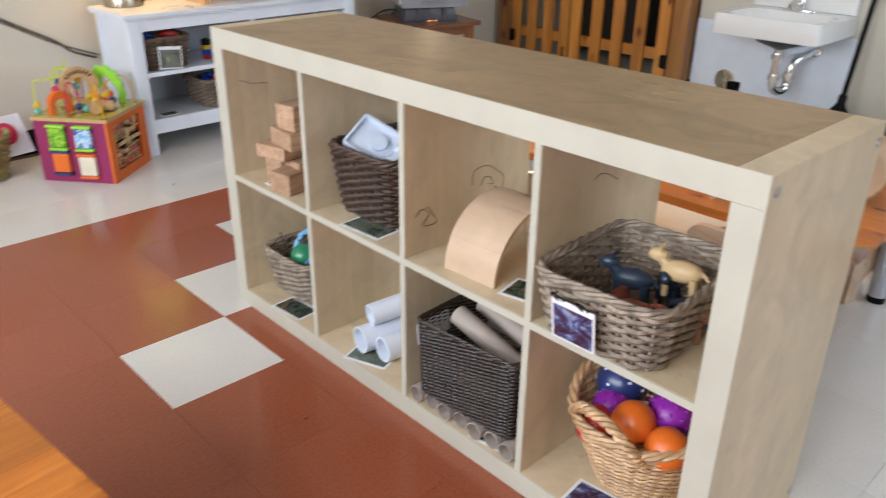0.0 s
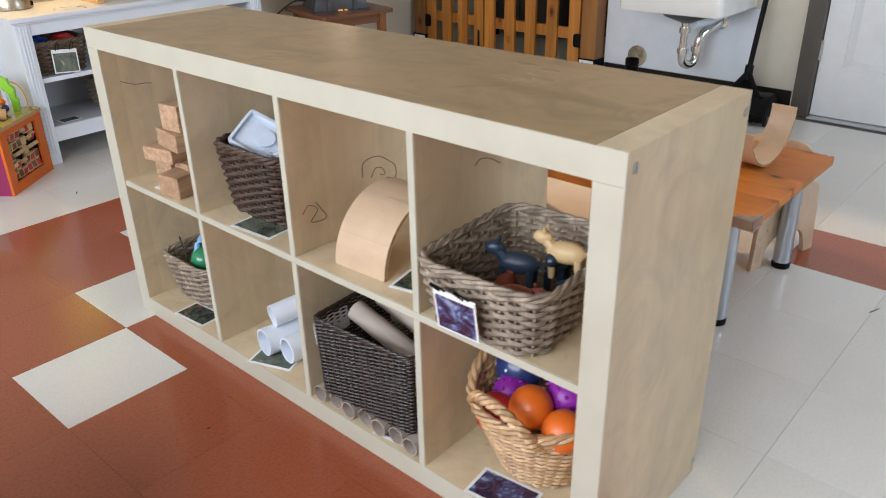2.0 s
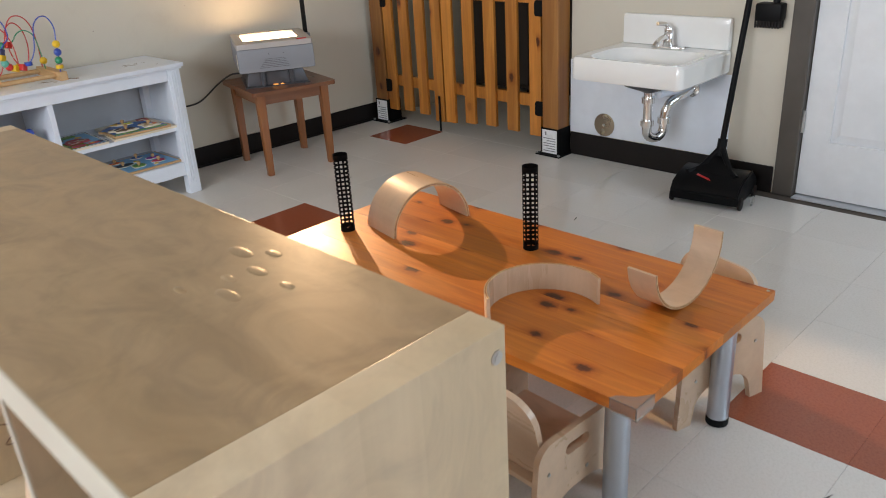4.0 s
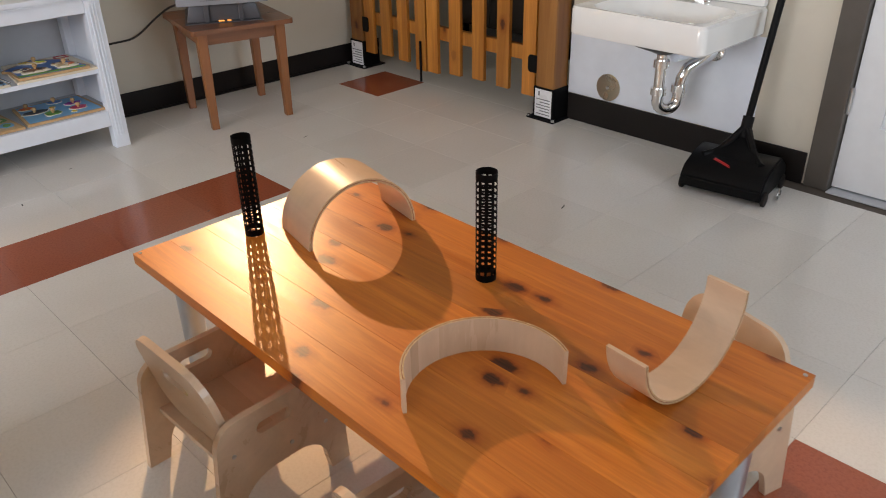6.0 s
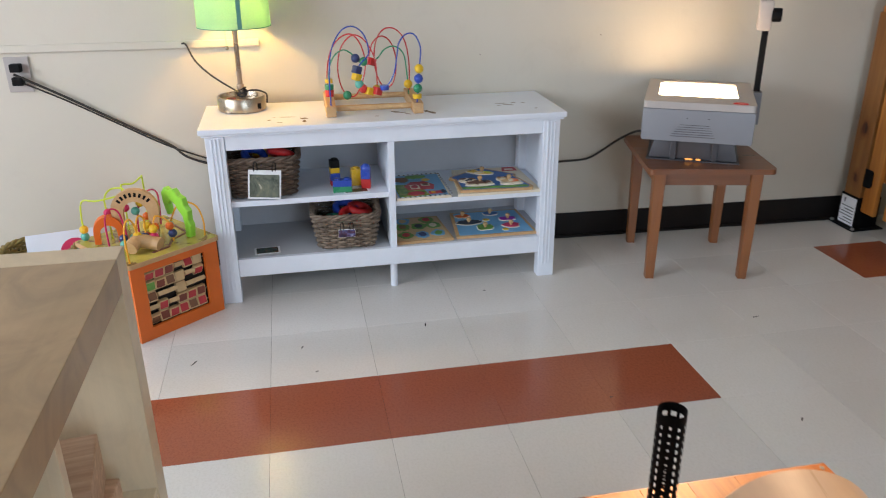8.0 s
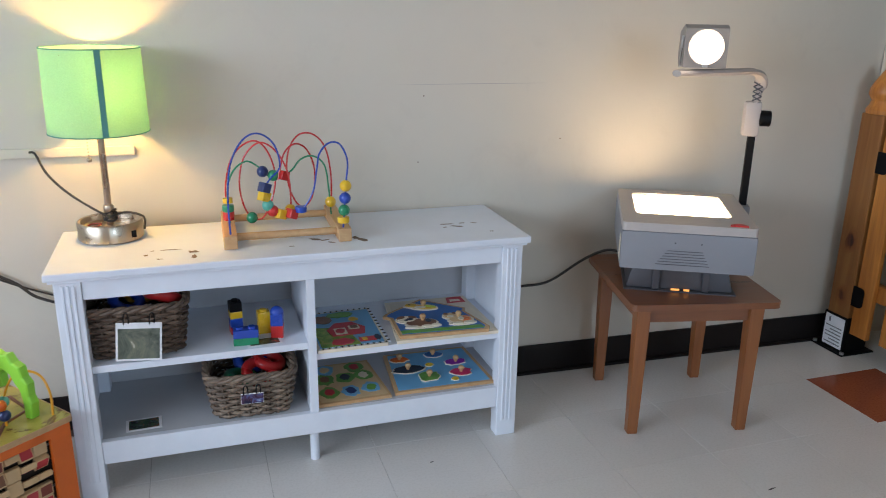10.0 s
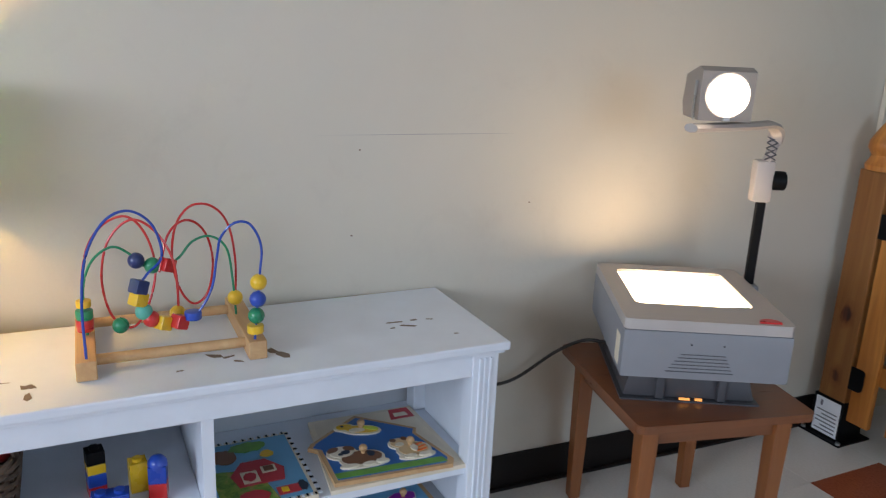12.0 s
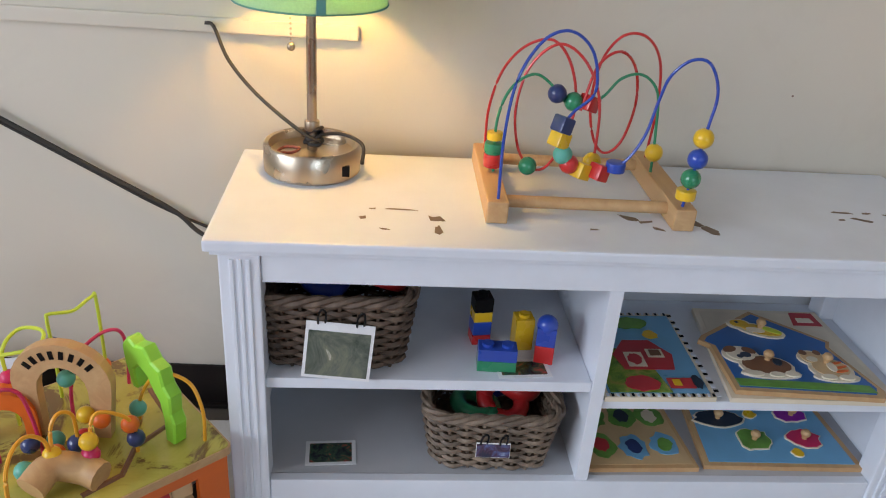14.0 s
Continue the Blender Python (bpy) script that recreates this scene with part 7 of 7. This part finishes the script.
    wire(t, up([(0.02, 0.29, 0), (0.02, 0.29, 0.10), (0.03, 0.285, 0.15), (0.06, 0.25, 0.15), (0.12, 0.21, 0.165), (0.14, 0.23, 0.178), (0.115, 0.26, 0.175), (0.085, 0.25, 0.15), (0.085, 0.245, 0.08), (0.085, 0.24, 0.0)]), W, "limewire")
    wire(t, up([(0.035, 0.17, 0), (0.035, 0.17, 0.10), (0.05, 0.165, 0.14), (0.075, 0.16, 0.13), (0.085, 0.155, 0.08), (0.09, 0.15, 0.0)]), W, "pinkred")
    wire(t, up([(0.01, 0.01, 0), (0.01, 0.015, 0.09), (0.025, 0.03, 0.13), (0.05, 0.05, 0.135), (0.075, 0.07, 0.10), (0.085, 0.08, 0.05)]), W, "amber")
    wire(t, up([(0.085, 0.08, 0.05), (0.09, 0.085, 0.10), (0.105, 0.09, 0.12), (0.125, 0.10, 0.10), (0.13, 0.11, 0.05), (0.13, 0.115, 0)]), W, "amber")
    wire(t, up([(0.13, 0.06, 0), (0.135, 0.065, 0.08), (0.15, 0.07, 0.11), (0.185, 0.07, 0.085), (0.20, 0.07, 0.05), (0.20, 0.07, 0.0)]), W, "amber")
    # wooden figures: plain cut-outs
    bm = bmesh.new()
    pts = arc(0, 0.085, 0.066, -10, 190, 14, 0.06) + [(-0.055, 0.0), (-0.034, 0.0)] + arc(0, 0.075, 0.034, 180, 0, 8, 0.036) + [(0.034, 0.0), (0.055, 0.0)]
    outline(bm, pts, 0.020, 'y')
    a = part("wooden_arch", bm, "toywood", t, "bare wooden arch with dark lettering")
    a.matrix_local = pose(0.135, 0.165, Z, 0, 0, -42) @ Matrix.Diagonal((1.12, 1.0, 1.18, 1.0))
    for k in range(8):
        ang = radians(140 - 100 * k / 7)
        part("lettering", boxed(-0.0032, 0.0032, -0.0008, 0, -0.006, 0.006), "black", a).matrix_local = pose(0.053 * math.cos(ang), 0, 0.082 + 0.048 * math.sin(ang), 0, 90 - math.degrees(ang), 0)
    bm = bmesh.new()
    pts = [(0.022, 0.0), (0.044, 0.0), (0.050, 0.04), (0.042, 0.055), (0.044, 0.085), (0.030, 0.098), (0.024, 0.122), (0.004, 0.128), (-0.012, 0.146), (-0.036, 0.140), (-0.052, 0.148), (-0.068, 0.130), (-0.066, 0.100), (-0.052, 0.060), (-0.040, 0.062), (-0.044, 0.095), (-0.030, 0.108), (-0.010, 0.098), (0.002, 0.080), (0.016, 0.066), (0.022, 0.04)]
    outline(bm, pts, 0.024, 'y')
    bmesh.ops.bevel(bm, geom=[e for e in bm.edges if e.calc_face_angle(0) > 1.2], offset=0.003, segments=1, affect='EDGES')
    part("green_cutout", bm, "lime", t, "lime green wavy wooden cut-out").matrix_local = pose(0.240, 0.090, Z, 0, 0, -80) @ Matrix.Diagonal((1.0, 1.0, 1.08, 1.0))
    bm = bmesh.new()
    outline(bm, arc(0, 0.04, 0.045, 0, 180, 10, 0.05) + [(-0.045, 0), (-0.026, 0)] + arc(0, 0.035, 0.026, 180, 0, 8) + [(0.026, 0), (0.045, 0)], 0.03, 'y')
    part("orange_cutout", bm, "orange", t, "orange painted wooden arch").matrix_local = pose(0.06, 0.21, Z, 0, 0, -30)
    bm = bmesh.new()
    sweep(bm, spline([(0.045, 0.06, Z + 0.025), (0.08, 0.075, Z + 0.035), (0.115, 0.055, Z + 0.025), (0.13, 0.03, Z + 0.02)], 5), 0.022, 10)
    part("wooden_figure", bm, "toywood", t, "rounded bare wooden figure", True)
    for p, c in (((0.160, 0.272, 0.115), "navy"), ((0.160, 0.272, 0.088), "pinkred"), ((0.235, 0.28, 0.03), "orange"), ((0.02, 0.29, 0.018), "teal"), ((0.02, 0.29, 0.045), "yellow"), ((0.085, 0.243, 0.10), "pinkred"), ((0.085, 0.241, 0.075), "navy"), ((0.15, 0.19, 0.10), "teal"), ((0.17, 0.19, 0.125), "yellow"), ((0.23, 0.13, 0.035), "teal"), ((0.2, 0.07, 0.03), "navy"), ((0.196, 0.075, 0.058), "orange"), ((0.13, 0.06, 0.045), "pinkred"), ((0.13, 0.06, 0.072), "yellow"), ((0.128, 0.112, 0.03), "navy"), ((0.085, 0.08, 0.03), "pinkred"), ((0.085, 0.08, 0.056), "yellow"), ((0.1, 0.12, 0.02), "orange"), ((0.11, 0.15, 0.02), "teal"), ((0.075, 0.15, 0.03), "navy"), ((0.145, 0.13, 0.02), "red"), ((0.05, 0.10, 0.03), "teal"), ((0.17, 0.12, 0.05), "orange"), ((0.155, 0.14, 0.055), "yellow")):
        bead(t, (p[0], p[1], Z + 0.9 * p[2]), 0.0138, c)


build_activity_cube()

# straw basket with a board book beside the cube
yb = basket("straw_basket", pose(-0.25, 3.09, 0), 0.17, 0.17, 0.18, 0.035, 0.08, "wicker_yellow", "yellow straw basket with a board book on the floor", 26, 15, 0.006, "", 0.011, seed=31)
bk = thing("board_book", pose(-0.255, 3.065, 0.145, 0, 0, 12) @ pose(0, 0, 0, 62, 0, 0), "white board book with a raspberry disc, in the basket", "book")
part("cover", boxed(-0.02, 0.215, -0.075, 0.095, 0, 0.008, 0.002), "paper", bk)
bm = bmesh.new()
lathe(bm, [(0.047, 0), (0.047, 0.0015)], 28, (0.13, 0.02, 0.0082))
part("disc", bm, "pinkred", bk, "raspberry printed disc")
bm = bmesh.new()
lathe(bm, [(0.016, 0), (0.016, 0.0008)], 16, (0.13, 0.02, 0.0099))
part("print", bm, "teal", bk)


# ---- floor: vinyl tiles on a slab ----
PITCH, GX, GY = 0.3048, -0.083, 1.4265
floor = structure("floor", boxed(WEST - 0.1, 4.4, SOUTH - 0.1, 3.6, -0.06, -0.0022), "screed", "waxed vinyl tile floor, grey-white with brick-red inlays")


def is_red(i, k):
    x, y = GX + i * PITCH, GY + k * PITCH           # low corner of the tile
    if k == 2 and i < 6: return True                # red border row
    if k < 2 and i < 1: return (i, k) not in ((0, 0), (-1, -1))
    if i == 5 and k < -4: return True
    return (i, k) == (9, 4)


def tile_mesh(name, material, gap, c):
    g = PITCH / 2 - gap
    me = bpy.data.meshes.new(name)
    ring = lambda a, z: [(-a, -a, z), (a, -a, z), (a, a, z), (-a, a, z)]
    vs = ring(g, -0.0021) + ring(g, -0.0006) + ring(g - c, 0.0)
    fs = [(8, 9, 10, 11)]
    for r in (0, 4):
        fs += [(r + k, r + (k + 1) % 4, r + 4 + (k + 1) % 4, r + 4 + k) for k in range(4)]
    me.from_pydata(vs, [], fs)
    me.materials.append(M[material])
    return me


white_tile, red_tile = tile_mesh("tile", "tile_white", 0.0003, 0.0005), tile_mesh("tile", "tile_red", 0.00012, 0.0002)
rest = {False: [], True: []}
for i in range(-11, 15):
    for k in range(-16, 8):
        x, y = GX + (i + 0.5) * PITCH, GY + (k + 0.5) * PITCH
        if y > 3.40 - 0.03 * x or x > 4.3: continue
        if x > 2.95 and not 1.0 < y: continue
        red = is_red(i, k)
        if -1.2 < x < 3.0 and -1.0 < y < 3.5:
            t = new("tile", red_tile if red else white_tile)
            t.parent = floor
            t.location = (x, y, 0)
        else:
            rest[red].append((x, y))
for red, places in rest.items():
    vs, fs, g = [], [], PITCH / 2 - 0.0004
    for x, y in places:
        n = len(vs)
        vs += [(x - g, y - g, 0), (x + g, y - g, 0), (x + g, y + g, 0), (x - g, y + g, 0), (x - g, y - g, -0.002), (x + g, y - g, -0.002), (x + g, y + g, -0.002), (x - g, y + g, -0.002)]
        fs += [(n, n + 1, n + 2, n + 3)] + [(n + 4 + j, n + 4 + (j + 1) % 4, n + (j + 1) % 4, n + j) for j in range(4)]
    me = bpy.data.meshes.new("far_tiles")
    me.from_pydata(vs, [], fs)
    me.materials.append(M["tile_red" if red else "tile_white"])
    o = tagged(new("far_tiles", me), kind="stuff")
    o.parent = floor

# dark scuffs trodden into the wax
for x, y, l, a in ((0.62, 2.55, 0.02, 70), (1.02, 2.62, 0.028, 80), (1.27, 2.83, 0.012, 10), (0.66, 2.40, 0.012, 40), (0.30, 2.52, 0.035, 60), (1.45, 2.10, 0.01, 20), (2.1, 2.45, 0.03, 10), (1.9, 1.9, 0.02, 50), (-0.18, 0.88, 0.012, 0), (-0.30, 0.62, 0.01, 30), (2.30, 1.25, 0.04, 20), (1.30, -0.1, 0.05, -20)):
    bm = bmesh.new()
    outline(bm, blob(0, 0, l / 2, 0.0022, int(1000 * x), 10), 0.0003, 'z')
    o = part("scuff_mark", bm, "rubber", floor)
    o.matrix_local = pose(x, y, 0.0001, 0, 0, a)
